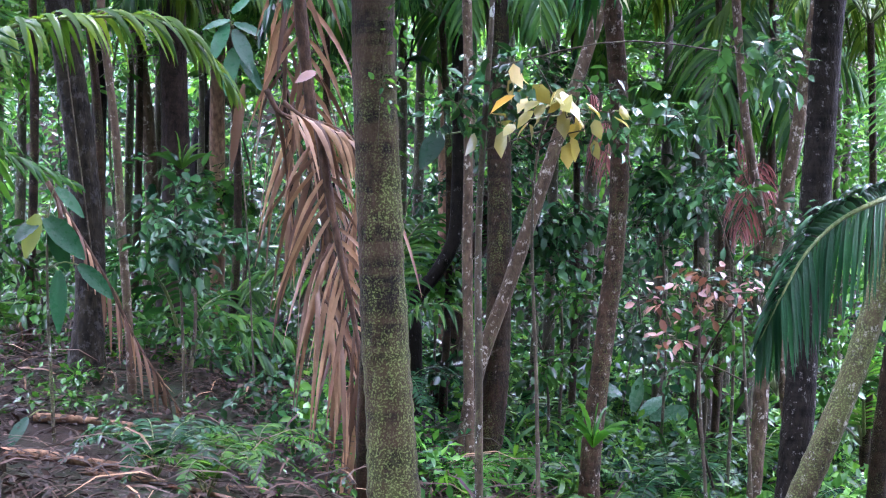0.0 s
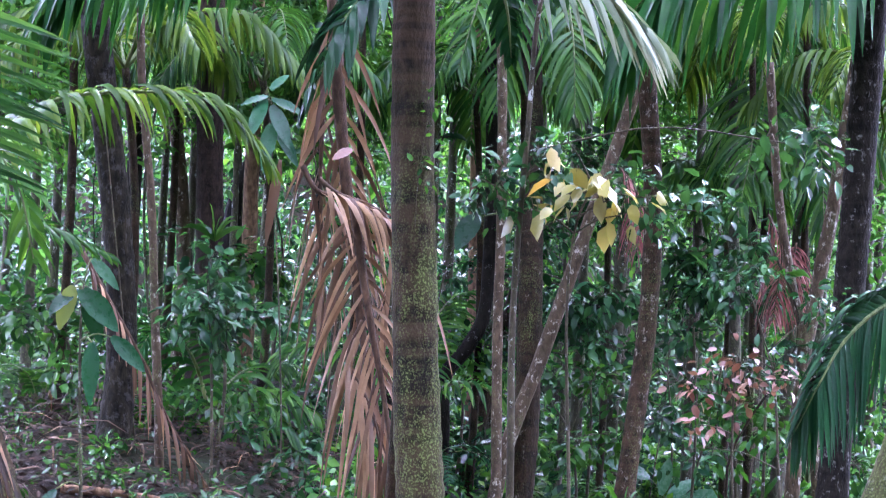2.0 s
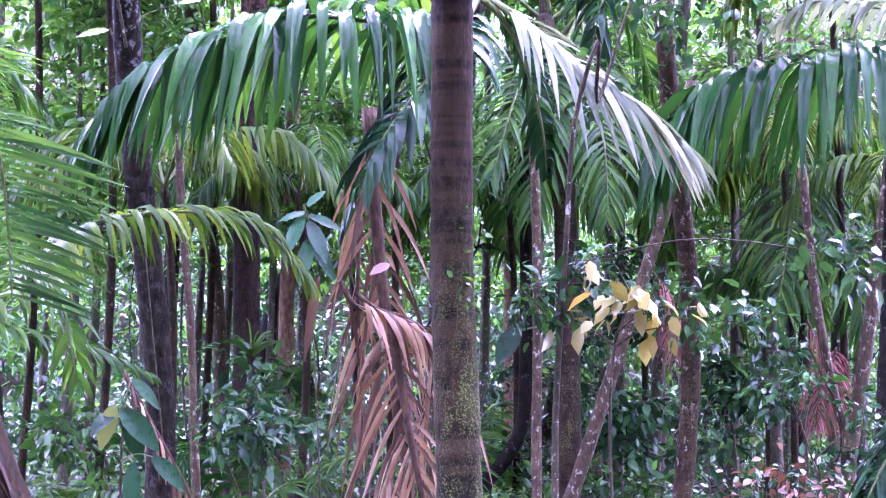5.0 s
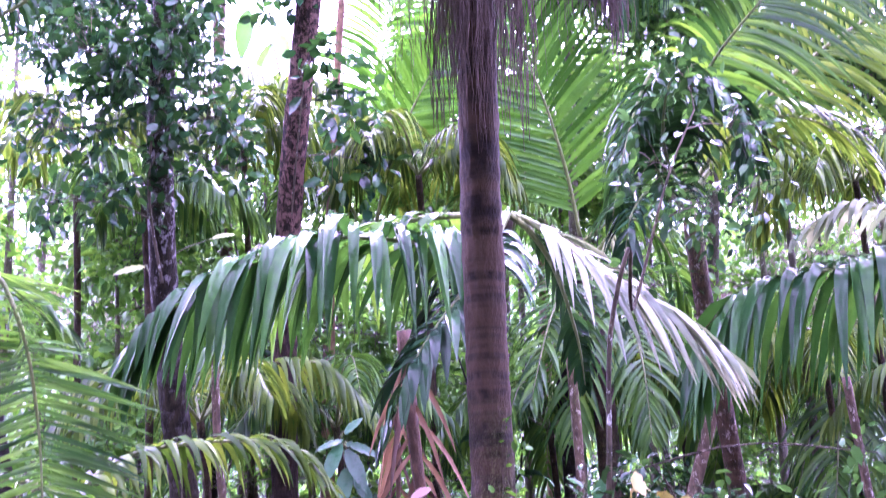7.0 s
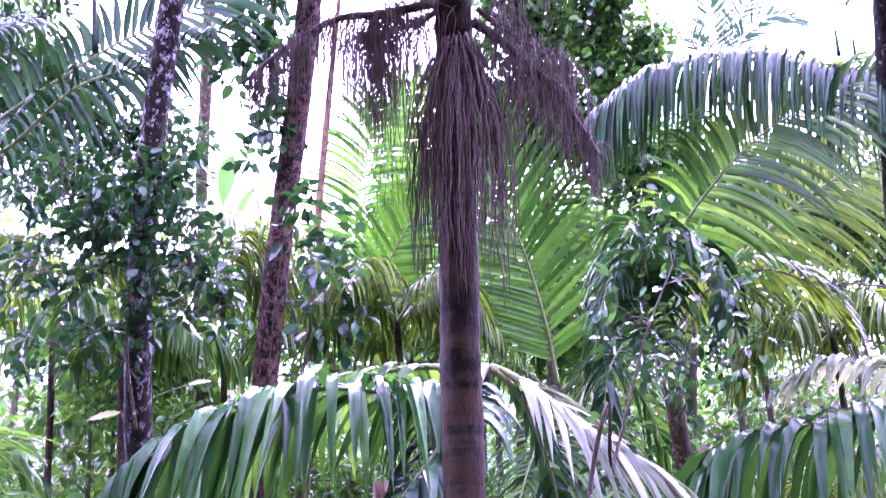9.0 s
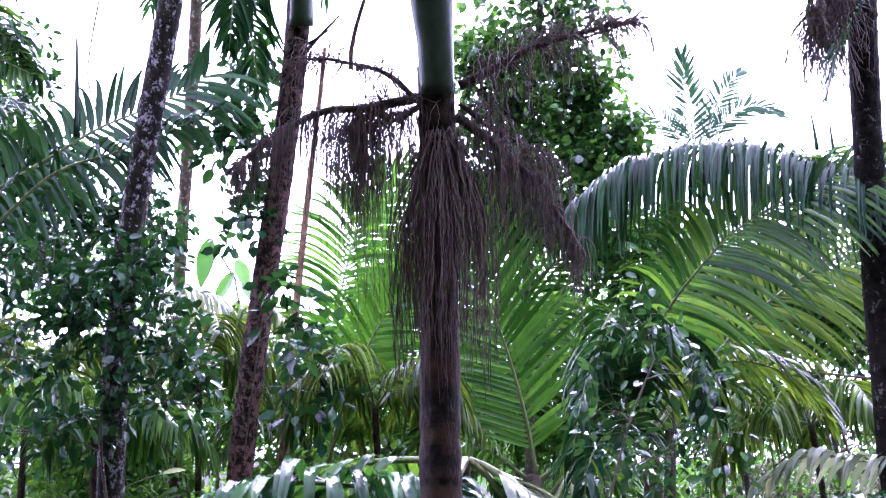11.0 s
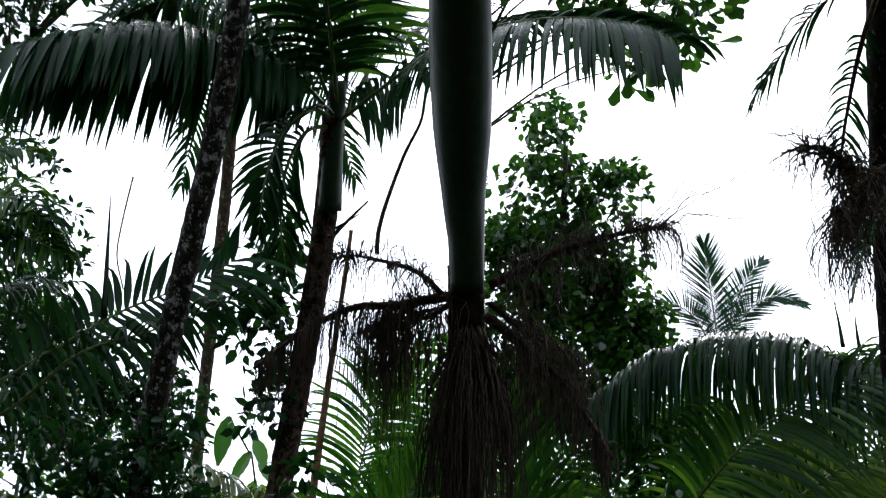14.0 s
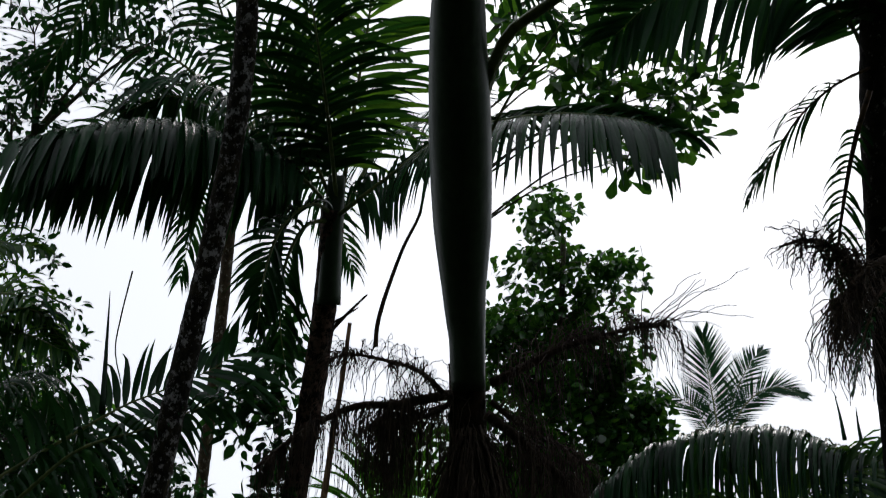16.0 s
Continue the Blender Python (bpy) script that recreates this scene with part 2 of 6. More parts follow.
def soil_mat():
    m, nt, out = nodes_of("forest_soil")
    big, fine = noise_tex(nt, 0.6, 5), noise_tex(nt, 22.0, 6)
    col = mixed(nt, ramp(nt, fine, [(0.3, (0, 0, 0)), (0.7, (1, 1, 1))]), (0.007, 0.005, 0.0035), (0.026, 0.017, 0.0115))
    col = mixed(nt, ramp(nt, big, [(0.42, (0, 0, 0)), (0.62, (0.8, 0.8, 0.8))]), col, (0.016, 0.03, 0.012))
    p = nt.nodes.new("ShaderNodeBsdfPrincipled")
    nt.links.new(col, p.inputs["Base Color"])
    p.inputs["Roughness"].default_value, p.inputs["Specular IOR Level"].default_value = 0.9, 0.1
    nt.links.new(bump(nt, fine, 0.8, 0.03), p.inputs["Normal"])
    nt.links.new(p.outputs[0], out.inputs["Surface"])
    return m


SOIL = soil_mat()


# ---- building helpers ----
def smooth01(a, b, v):
    u = min(1.0, max(0.0, (v - a) / (b - a)))
    return u * u * (3 - 2 * u)


def ground_z(x, y):
    """A shelf beside the camera, a gully to one side, and a wooded slope behind."""
    z = 0.12 - 1.45 * smooth01(-2.5, 1.7, x) * smooth01(3.5, 9.5, y) * (1 - 0.5 * smooth01(15, 24, y))
    z += 0.40 * max(0.0, min(y, 70.0) - 17.0) * smooth01(14, 24, y)
    z += 0.10 * noise.noise((x * 0.5, y * 0.5, 3.0)) + 0.035 * noise.noise((x * 2.1, y * 2.1, 7.0))
    return z


def mesh_ob(name, verts, faces, mat, parent=None, label="", smooth=True, kind=""):
    me = bpy.data.meshes.new(name)
    me.from_pydata([tuple(v) for v in verts] if not isinstance(verts, np.ndarray) else verts.tolist(), [], faces)
    me.materials.append(mat)
    if smooth:
        me.polygons.foreach_set("use_smooth", np.ones(len(me.polygons), bool))
    me.update()
    ob = new(name, me)
    if parent is not None:
        ob.parent = parent
        if parent.type == "EMPTY":
            ob.matrix_parent_inverse = Matrix.Translation(-parent.location)
    if label:
        tagged(ob, label)
    if kind:
        tagged(ob, kind=kind)
    return ob


def thing(name, base, label, category, group=""):
    ob = new(name)
    ob.location = base
    ob.empty_display_size = 0.1
    return tagged(ob, label, category, group)


def spline(pts, n):
    """n points along a smooth curve through pts."""
    P = [np.array(p, float) for p in pts]
    if len(P) == 2:
        return np.array([P[0] + (P[1] - P[0]) * k / (n - 1) for k in range(n)])
    P = [2 * P[0] - P[1], *P, 2 * P[-1] - P[-2]]
    seg = [np.linalg.norm(P[i + 1] - P[i]) for i in range(1, len(P) - 2)]
    cum = np.r_[0, np.cumsum(seg)]
    out = []
    for s in np.linspace(0, cum[-1], n):
        i = min(int(np.searchsorted(cum, s, "right")) - 1, len(seg) - 1)
        u = (s - cum[i]) / max(seg[i], 1e-9)
        a, b, c, d = P[i], P[i + 1], P[i + 2], P[i + 3]
        out.append(0.5 * (2 * b + (c - a) * u + (2 * a - 5 * b + 4 * c - d) * u * u + (3 * b - a - 3 * c + d) * u**3))
    return np.array(out)


def unit(v):
    v = np.asarray(v, float)
    return v / max(np.linalg.norm(v), 1e-9)


def tube_data(path, radii, sides=8, rough=0.0, seed=0.0):
    """Verts and faces of a tube with closed ends."""
    path = [Vector(p) for p in path]
    n = len(path)
    ref, verts, faces = None, [], []
    turns = [(math.cos(2 * math.pi * k / sides), math.sin(2 * math.pi * k / sides)) for k in range(sides)]
    for i in range(n):
        t = (path[min(i + 1, n - 1)] - path[max(i - 1, 0)]).normalized()
        if ref is None:
            ref = Vector((0, 1, 0)) if abs(t.y) < 0.9 else Vector((1, 0, 0))
        s = t.cross(ref).normalized()
        ref = s.cross(t).normalized()
        for c, e in turns:
            d = s * c + ref * e
            r = radii[i]
            if rough:
                z = path[i].z
                r *= 1 + rough * noise.noise((d.x * 1.5 + seed, d.y * 1.5, z * 3.0)) + 0.4 * rough * noise.noise((d.x * 5 + seed, d.y * 5, z * 14.0))
            verts.append(path[i] + d * r)
    for i in range(n - 1):
        for k in range(sides):
            k2 = (k + 1) % sides
            faces.append((i * sides + k, i * sides + k2, (i + 1) * sides + k2, (i + 1) * sides + k))
    faces.append(tuple(range(sides - 1, -1, -1)))
    faces.append(tuple((n - 1) * sides + k for k in range(sides)))
    return verts, faces


def tube(name, pts, r0, r1, mat, parent=None, sides=8, n=None, rough=0.0, label="", power=1.0):
    n = n or max(4, len(pts) * 4)
    path = spline(pts, n)
    rad = [r0 + (r1 - r0) * (k / (n - 1)) ** power for k in range(n)]
    v, f = tube_data(path, rad, sides, rough, path[0][0])
    return mesh_ob(name, v, f, mat, parent, label)


def join(parts):
    V, F = [], []
    for v, f in parts:
        o = len(V)
        V.extend(v)
        F.extend(tuple(i + o for i in q) for q in f)
    return V, F


def rooted(pts):
    """A stem's points from base to top, with the base carried down into the ground."""
    (x0, y0, z0), (x1, y1, z1) = pts[0], pts[1]
    g = ground_z(x0, y0)
    if z0 > g:
        k = 0.5 * (z0 - g) / max(0.3, z1 - z0)
        bx, by = x0 - (x1 - x0) * k, y0 - (y1 - y0) * k
        pts = [(bx, by, ground_z(bx, by) - 0.08), *pts]
    return pts


def palm_trunk(parent, pts, r_base, r_top, mat, ring=0.13, sides=16, rough=0.06, bend=4):
    """A ringed palm stem, swollen at the foot."""
    pts = sorted(rooted(pts), key=lambda p: p[2])
    zs, deg = [p[2] for p in pts], min(bend, len(pts) - 1)
    fx, fy = (np.polyfit(zs, [p[k] for p in pts], deg) for k in (0, 1))
    length = zs[-1] - zs[0]
    n = int(length / 0.045) + 2
    path = np.array([(np.polyval(fx, z), np.polyval(fy, z), z) for z in np.linspace(zs[0], zs[-1], n)])
    rad = []
    for k in range(n):
        u, d = k / (n - 1), k / (n - 1) * length
        r = r_base + (r_top - r_base) * u
        r *= 1 + 0.45 * math.exp(-d / 0.22)
        r *= 1 + (0.045 if (d / ring) % 1.0 < 0.3 else 0.0) + 0.012 * math.sin(d * 7.1)
        rad.append(r)
    v, f = tube_data(path, rad, sides, rough, pts[0][0])
    return mesh_ob("trunk", v, f, mat, parent), path


def leaflet_data(p, t, side, n_up, L, wid, alpha, lift, droop, twist, segs=6):
    """One leaflet: a folded, tapering blade that sags to its tip."""
    t, side, n_up, pos = Vector(t), Vector(side), Vector(n_up), Vector(p)
    d = (t * math.cos(alpha) + side * math.sin(alpha) + n_up * lift).normalized()
    verts, faces = [], []
    for k in range(segs + 1):
        u = k / segs
        dk = (d + Vector((0, 0, -2.2 * droop * u**1.15))).normalized()
        along = t.dot(dk)
        w = (t - dk * along).normalized() if abs(along) < 0.97 else dk.cross(Vector((0, 0, 1))).normalized()
        nrm = w.cross(dk).normalized()
        w = (w * math.cos(twist * u) + nrm * math.sin(twist * u)).normalized()
        nrm = w.cross(dk).normalized()
        half = 0.5 * wid * (0.35 + 0.65 * min(1, u * 4)) * (1 - u**2.4) + 0.001
        verts += [pos - w * half, pos - nrm * half * 0.35, pos + w * half]
        pos = pos + dk * (L / segs)
    for k in range(segs):
        a = k * 3
        faces += [(a, a + 1, a + 4, a + 3), (a + 1, a + 2, a + 5, a + 4)]
    return verts, faces


def frond(parent, pts, n, L, wid, mat, stalk=RACHIS, droop=0.8, lift=0.25, start=0.16, r0=0.022, single=True, spread=(1.35, 0.5), up_side=None, miss=0.04, label="", jitter=1.4, tip=0.62, face=None, sides=(1.0, 1.0)):
    """A feather frond: a tapering stalk from base to tip with a leaflet at each side of every node."""
    path = spline(pts, 34)
    rad = [r0 * (1 - 0.85 * k / 33) for k in range(34)]
    v, f = tube_data(path, rad, 6)
    stem = mesh_ob("frond", v, f, stalk, parent, label)
    tan = np.gradient(path, axis=0)
    many = []
    for i in range(n):
        s = start + (0.995 - start) * i / (n - 1)
        k = s * 33
        a = min(int(k), 32)
        p = path[a] + (path[a + 1] - path[a]) * (k - a)
        t = unit(tan[a])
        side = np.cross(t, [0, 0, 1.0])
        side = unit(side) if np.linalg.norm(side) > 0.3 else np.array([1.0, 0, 0])
        if face is not None:
            side = unit(np.cross(t, face))
        up = unit(np.cross(side, t))
        q = (i / (n - 1))
        prof = (0.6 + 0.4 * min(1, q * 4)) * (1 - tip * max(0, (q - 0.45) / 0.55) ** 1.6)
        for sg in (-1, 1):
            if random.random() < miss:
                continue
            al = (spread[0] + (spread[1] - spread[0]) * q**1.3) + 0.09 * jitter * random.uniform(-1, 1)
            ll = L * sides[(sg + 1) // 2] * prof * random.uniform(1 - 0.1 * jitter, 1 + 0.07 * jitter)
            dr = droop * random.uniform(1 - 0.25 * jitter, 1 + 0.25 * jitter)
            lf = lift + 0.12 * jitter * random.uniform(-1, 1)
            if up_side is not None and sg == up_side:
                lf, dr = lf + 0.5, dr * 0.5
            many.append(leaflet_data(p + random.uniform(-0.3, 0.3) * 0.01 * t, t, side * sg, up, ll, wid * random.uniform(0.85, 1.1), al, lf, dr, random.uniform(-0.5, 0.5) * jitter))
    if single:
        for v, f in many:
            mesh_ob("leaflet", v, f, mat, stem)
    else:
        v, f = join(many)
        mesh_ob("leaf_spray", v, f, mat, stem, kind="stuff")
    return stem


LEAF_T = np.array([(0, 0, 0), (0, 0.33, -0.03), (0, 0.68, -0.02), (0, 1.0, -0.12), (-0.42, 0.22, 0.06), (-0.46, 0.6, 0.04), (0.42, 0.22, 0.06), (0.46, 0.6, 0.04)])
LEAF_F = [(0, 1, 4), (4, 1, 2, 5), (5, 2, 3), (0, 6, 1), (6, 7, 2, 1), (7, 3, 2)]
SIMPLE_T = np.array([(0, 0, 0), (-0.4, 0.45, 0.05), (0, 1.0, -0.08), (0.4, 0.45, 0.05)])
SIMPLE_F = [(0, 3, 2), (0, 2, 1)]
OBOV_T = np.array([(0, 0, 0), (0, 0.4, -0.03), (0, 0.75, -0.02), (0, 1.0, -0.08), (-0.18, 0.3, 0.03), (-0.5, 0.78, 0.05), (-0.26, 0.97, 0.0), (0.18, 0.3, 0.03), (0.5, 0.78, 0.05), (0.26, 0.97, 0.0)])
OBOV_F = [(0, 1, 4), (4, 1, 2, 5), (5, 2, 3, 6), (0, 7, 1), (7, 8, 2, 1), (8, 9, 3, 2)]


STRAP_T = np.array([(0, 0, 0), (-0.06, 0.3, 0.12), (0.06, 0.3, 0.12), (-0.05, 0.7, 0.1), (0.05, 0.7, 0.1), (0, 1.0, -0.1)])
STRAP_F = [(0, 2, 1), (1, 2, 4, 3), (3, 4, 5)]


def leaves_data(centres, axes, normals, sizes, ratio, shape="full"):
    """Many leaves at once, each along its axis with its face to its normal."""
    T, F0 = {"full": (LEAF_T, LEAF_F), "simple": (SIMPLE_T, SIMPLE_F), "strap": (STRAP_T, STRAP_F), "obovate": (OBOV_T, OBOV_F)}[shape]
    axes = axes / (np.linalg.norm(axes, axis=1)[:, None] + 1e-9)
    x = np.cross(axes, normals)
    x /= np.linalg.norm(x, axis=1)[:, None] + 1e-9
    n = np.cross(x, axes)
    V = centres[:, None, :] + sizes[:, None, None] * (x[:, None, :] * (T[None, :, 0:1] * ratio) + axes[:, None, :] * T[None, :, 1:2] + n[:, None, :] * T[None, :, 2:3])
    K = len(T)
    V = V.reshape(-1, 3)
    F = [tuple(i + j * K for i in q) for j in range(len(centres)) for q in F0]
    return V, F


def scatter_leaves(rng, centres, size, ratio=0.75, sag=0.5, shape="full", flat=0.5, out=None, level=1.0):
    n = len(centres)
    ax = rng.normal(size=(n, 3)) * (1, 1, 0.45)
    if out is not None:
        ax = ax * 0.6 + out
    ax[:, 2] = (ax[:, 2] - sag) * level
    nm = rng.normal(size=(n, 3)) * flat + (0, 0, 1.0)
    sz = size * rng.uniform(0.6, 1.2, n)
    return leaves_data(centres, ax, nm, sz, ratio, shape)


def crown_points(rng, blobs, per, leaf):
    """Leaf bases in clusters within ellipsoids: (centre, radii, clusters)."""
    pts, hubs, outs = [], [], []
    for c, r, k in blobs:
        d = rng.normal(size=(k, 3))
        d /= np.linalg.norm(d, axis=1)[:, None]
        h = np.array(c) + d * (rng.uniform(0.15, 1, (k, 1)) ** 0.5) * np.array(r)
        hubs.append(h)
        o = rng.normal(size=(k, per, 3))
        o /= np.linalg.norm(o, axis=2)[:, :, None]
        rad = rng.uniform(0.2, 1.0, (k, per, 1)) * leaf * 1.5
        pts.append((h[:, None, :] + o * rad).reshape(-1, 3))
        outs.append(o.reshape(-1, 3))
    return np.concatenate(pts), np.concatenate(hubs), np.concatenate(outs)


def broadleaf(name, label, category, stem, r0, r1, blobs, per, leaf, mat, bark=TWIG, seed=1, ratio=0.75, shape="full", sag=0.4, group="", twig=0.006, rooted_stem=True, rough=0.08):
    """A tree, sapling or shrub: stem, one limb to each blob, twigs to the clusters, and leaves."""
    rng = np.random.default_rng(seed)
    pts = rooted(stem) if rooted_stem else stem
    ob = thing(name, pts[0], label, category, group)
    tube("trunk", pts, r0, r1, bark, ob, 10, max(10, len(pts) * 6), rough)
    path = spline(pts, 40)
    lp, hubs, outs = crown_points(rng, blobs, per, leaf)
    k0, bits = 0, []
    for c, r, k in blobs:
        c = np.array(c)
        below = path[np.argmin(np.linalg.norm(path - c, axis=1) + 2.0 * np.maximum(0, path[:, 2] - c[2] + 0.05))]
        mid = (below + c) / 2 + (0, 0, 0.08 * np.linalg.norm(c - below))
        tube("limb", [below, mid, c], max(r1 * 0.9, twig * 1.6), twig, bark, ob, 6, 8)
        limb = spline([below, mid, c], 12)
        for h in hubs[k0:k0 + k]:
            a = limb[np.argmin(np.linalg.norm(limb - h, axis=1) + 0.6 * np.maximum(0, limb[:, 2] - h[2]))]
            bits.append(tube_data(spline([a, (a + h) / 2 + (0, 0, 0.05), h], 5), [twig, twig * 0.8, twig * 0.7, twig * 0.5, twig * 0.35], 4))
        k0 += k
    v, f = join(bits)
    mesh_ob("twig_work", v, f, bark, ob, kind="stuff")
    v, f = scatter_leaves(rng, lp, leaf, ratio, sag, shape, out=outs)
    mesh_ob("crown", v, f, mat, ob, kind="stuff")
    return ob


def strings(parent, stalk, n, L, r0=0.018, thick=0.0025, seed=1, fan=0.5, start=0.15, droop=1.0, name="flower_stalk", wave=0.017, label=""):
    """A palm's dry flower stalk: a woody arm with many beaded strings hanging from it."""
    rng = np.random.default_rng(seed)
    path = spline(stalk, 24)
    v, f = tube_data(path, [r0 * (1 - 0.75 * k / 23) for k in range(24)], 7, 0.15)
    arm = mesh_ob(name, v, f, STRING, parent, label)
    tan = np.gradient(path, axis=0)
    bits = []
    for i in range(n):
        s = start + (1 - start) * rng.uniform()
        a = int(s * 22.9)
        p, t = path[a], unit(tan[a])
        d = unit(t * 0.5 + rng.normal(size=3) * fan + (0, 0, 0.15))
        ll, pos, run = L * rng.uniform(0.55, 1.1), p.copy(), [p.copy()]
        for k in range(9):
            d = unit(d + np.array([0, 0, -1.0]) * 0.42 * droop + rng.normal(size=3) * 0.05)
            pos = pos + d * ll / 9 + rng.normal(size=3) * wave
            run.append(pos.copy())
        bits.append(tube_data(np.array(run), [thick * (1.25 - 0.07 * k) for k in range(10)], 3))
    v, f = join(bits)
    mesh_ob("tassel", v, f, STRING, arm, kind="stuff")
    return arm


def string_run(rng, p, d0, length, thick, bend=0.33, wobble=0.05):
    """One beaded string: it leaves its arm along d0 and soon hangs straight down."""
    pos, run, d0 = np.array(p, float), [np.array(p, float)], unit(d0)
    for k in range(11):
        q = min(1.0, bend * k)
        d = unit(d0 * (1 - q) + np.array([0, 0, -1.0]) * q + rng.normal(size=3) * wobble)
        pos = pos + d * length / 11
        run.append(pos)
    return tube_data(run, [thick * (1.2 - 0.06 * k) for k in range(12)], 3)


def tassel_arm(parent, stalk, n, L0, L1, r0, seed, fan=0.45, start=0.1, thick=0.0036, bend=0.33, lift=0.1, wobble=0.05, label=""):
    """A palm's dry flower stalk: a woody arm with a curtain of strings, L0 long at its base and L1 at its tip."""
    rng = np.random.default_rng(seed)
    path = spline(stalk, 24)
    v, f = tube_data(path, [r0 * (1 - 0.7 * k / 23) for k in range(24)], 7, 0.2)
    arm = mesh_ob("flower_stalk", v, f, STRING, parent, label)
    tan = np.gradient(path, axis=0)
    bits = []
    clumps = [(rng.uniform(), rng.normal(size=3) * fan, rng.uniform(0.35, 1.2)) for _ in range(60)]
    for i in range(n):
        at, way, ll = clumps[int(rng.integers(60))]
        s = min(1.0, start + (1 - start) * max(0.0, at + rng.normal() * 0.025))
        a = int(s * 22.9)
        bits.append(string_run(rng, path[a], unit(tan[a]) * 0.6 + way + rng.normal(size=3) * fan * 0.5 + (0, 0, lift), (L0 + (L1 - L0) * s) * ll * rng.uniform(0.6, 1.1), thick, bend, wobble))
    v, f = join(bits)
    mesh_ob("tassel", v, f, STRING, arm, kind="stuff")
    return arm


def tassel_skirt(parent, centre, n, length, ring, bulge, seed, thick=0.0036):
    """Old flower strings hanging close round a trunk."""
    rng = np.random.default_rng(seed)
    bits = []
    for i in range(n):
        a = rng.uniform(0, 2 * math.pi)
        out = np.array([math.cos(a), math.sin(a), 0])
        p = np.array(centre) + out * ring * rng.uniform(0.8, 1.1) + (0, 0, rng.uniform(-0.12, 0.05))
        ll, run, off = length * rng.uniform(0.45, 1.05), [], rng.uniform(0.4, 1.25)
        for k in range(12):
            u = k / 11
            run.append(p + out * bulge * off * math.sin(min(1.0, u * 1.15) * math.pi * 0.62) + (rng.normal() * 0.005, rng.normal() * 0.005, -ll * u))
        bits.append(tube_data(run, [thick * (1.2 - 0.05 * k) for k in range(12)], 3))
    v, f = join(bits)
    return mesh_ob("string_skirt", v, f, STRING, parent, "dry brown strings hanging round the trunk", kind="stuff")


def drooping_palm(label, foot, crown_at, count, length, leaf, mat, seed, r=0.05, wid=0.045, turn=0.0, bark=None):
    """A small palm: a slim stem and arching fronds whose leaflets hang down."""
    rng = np.random.default_rng(seed)
    foot = (foot[0], foot[1], ground_z(*foot) - 0.05)
    ob = thing("understory_palm", foot, label, "palm tree", "small palms under the trees")
    c = np.array(crown_at)
    mid = [(foot[k] + c[k]) / 2 + (0.08 if k < 2 else 0.0) for k in range(3)]
    palm_trunk(ob, [foot, tuple(mid), tuple(c)], r, r * 0.75, bark or BARK_BROWN, 0.1, 10)
    for k in range(count):
        a = turn + 2 * math.pi * (k + rng.uniform(-0.25, 0.25)) / count
        o, ll, rise = np.array([math.cos(a), math.sin(a), 0]), length * rng.uniform(0.75, 1.1), rng.uniform(0.25, 0.6)
        frond(ob, [c, c + o * 0.3 * ll + (0, 0, rise * 0.6 * ll), c + o * 0.68 * ll + (0, 0, rise * 0.62 * ll), c + o * ll + (0, 0, (rise - 0.5) * ll * 0.8)], 34, leaf, wid, mat, droop=1.8, lift=0.05, start=0.18, r0=0.014, single=False, tip=0.45)
    return ob


# ---- ground ----
def build_ground():
    xs = np.r_[np.linspace(-900, -40, 14)[:-1], np.linspace(-40, -9, 26)[:-1], np.linspace(-9, 9, 110)[:-1], np.linspace(9, 40, 26)[:-1], np.linspace(40, 900, 14)]
    ys = np.r_[np.linspace(-900, -20, 14)[:-1], np.linspace(-20, 0, 24)[:-1], np.linspace(0, 20, 120)[:-1], np.linspace(20, 75, 50)[:-1], np.linspace(75, 1400, 14)]
    V = [(x, y, ground_z(x, y)) for y in ys for x in xs]
    w = len(xs)
    F = [(j * w + i, j * w + i + 1, (j + 1) * w + i + 1, (j + 1) * w + i) for j in range(len(ys) - 1) for i in range(w - 1)]
    ob = mesh_ob("ground", V, F, SOIL)
    tagged(ob, "brown forest floor of damp soil and fallen leaves", "ground", kind="structure")


build_ground()

# ---- the palm in the middle ----
palm = thing("palm_tree", (-0.07, 5.65, -0.49), "tall palm with a mossy ringed trunk and smooth green crownshaft", "palm tree")
palm_trunk(palm, [(-0.15, 5.83, 0.11), (-0.20, 5.94, 0.70), (-0.23, 5.99, 1.31), (-0.25, 5.97, 2.07), (-0.26, 5.83, 2.94), (-0.25, 5.91, 2.98), (-0.25, 5.85, 3.08), (-0.23, 5.51, 4.04), (-0.22, 5.32, 4.53), (-0.21, 5.13, 4.85)], 0.110, 0.083, BARK_MOSSY, 0.115)
shaft_pts = [(-0.21, 5.17, 4.73), (-0.21, 5.10, 4.84), (-0.21, 5.05, 4.93), (-0.22, 4.94, 5.10), (-0.22, 4.79, 5.31), (-0.22, 4.60, 5.55), (-0.22, 4.40, 5.78), (-0.22, 4.20, 6.00), (-0.21, 3.98, 6.21)]
sp = spline(shaft_pts, 40)
prof = [0.076, 0.082, 0.102, 0.130, 0.142, 0.142, 0.136, 0.126, 0.11]
rr = [float(np.interp(k / 39 * 8, range(9), prof)) for k in range(40)]
v, f = tube_data(sp, rr, 20, 0.03)
mesh_ob("crownshaft", v, f, SHAFT, palm, "smooth dull green crownshaft")
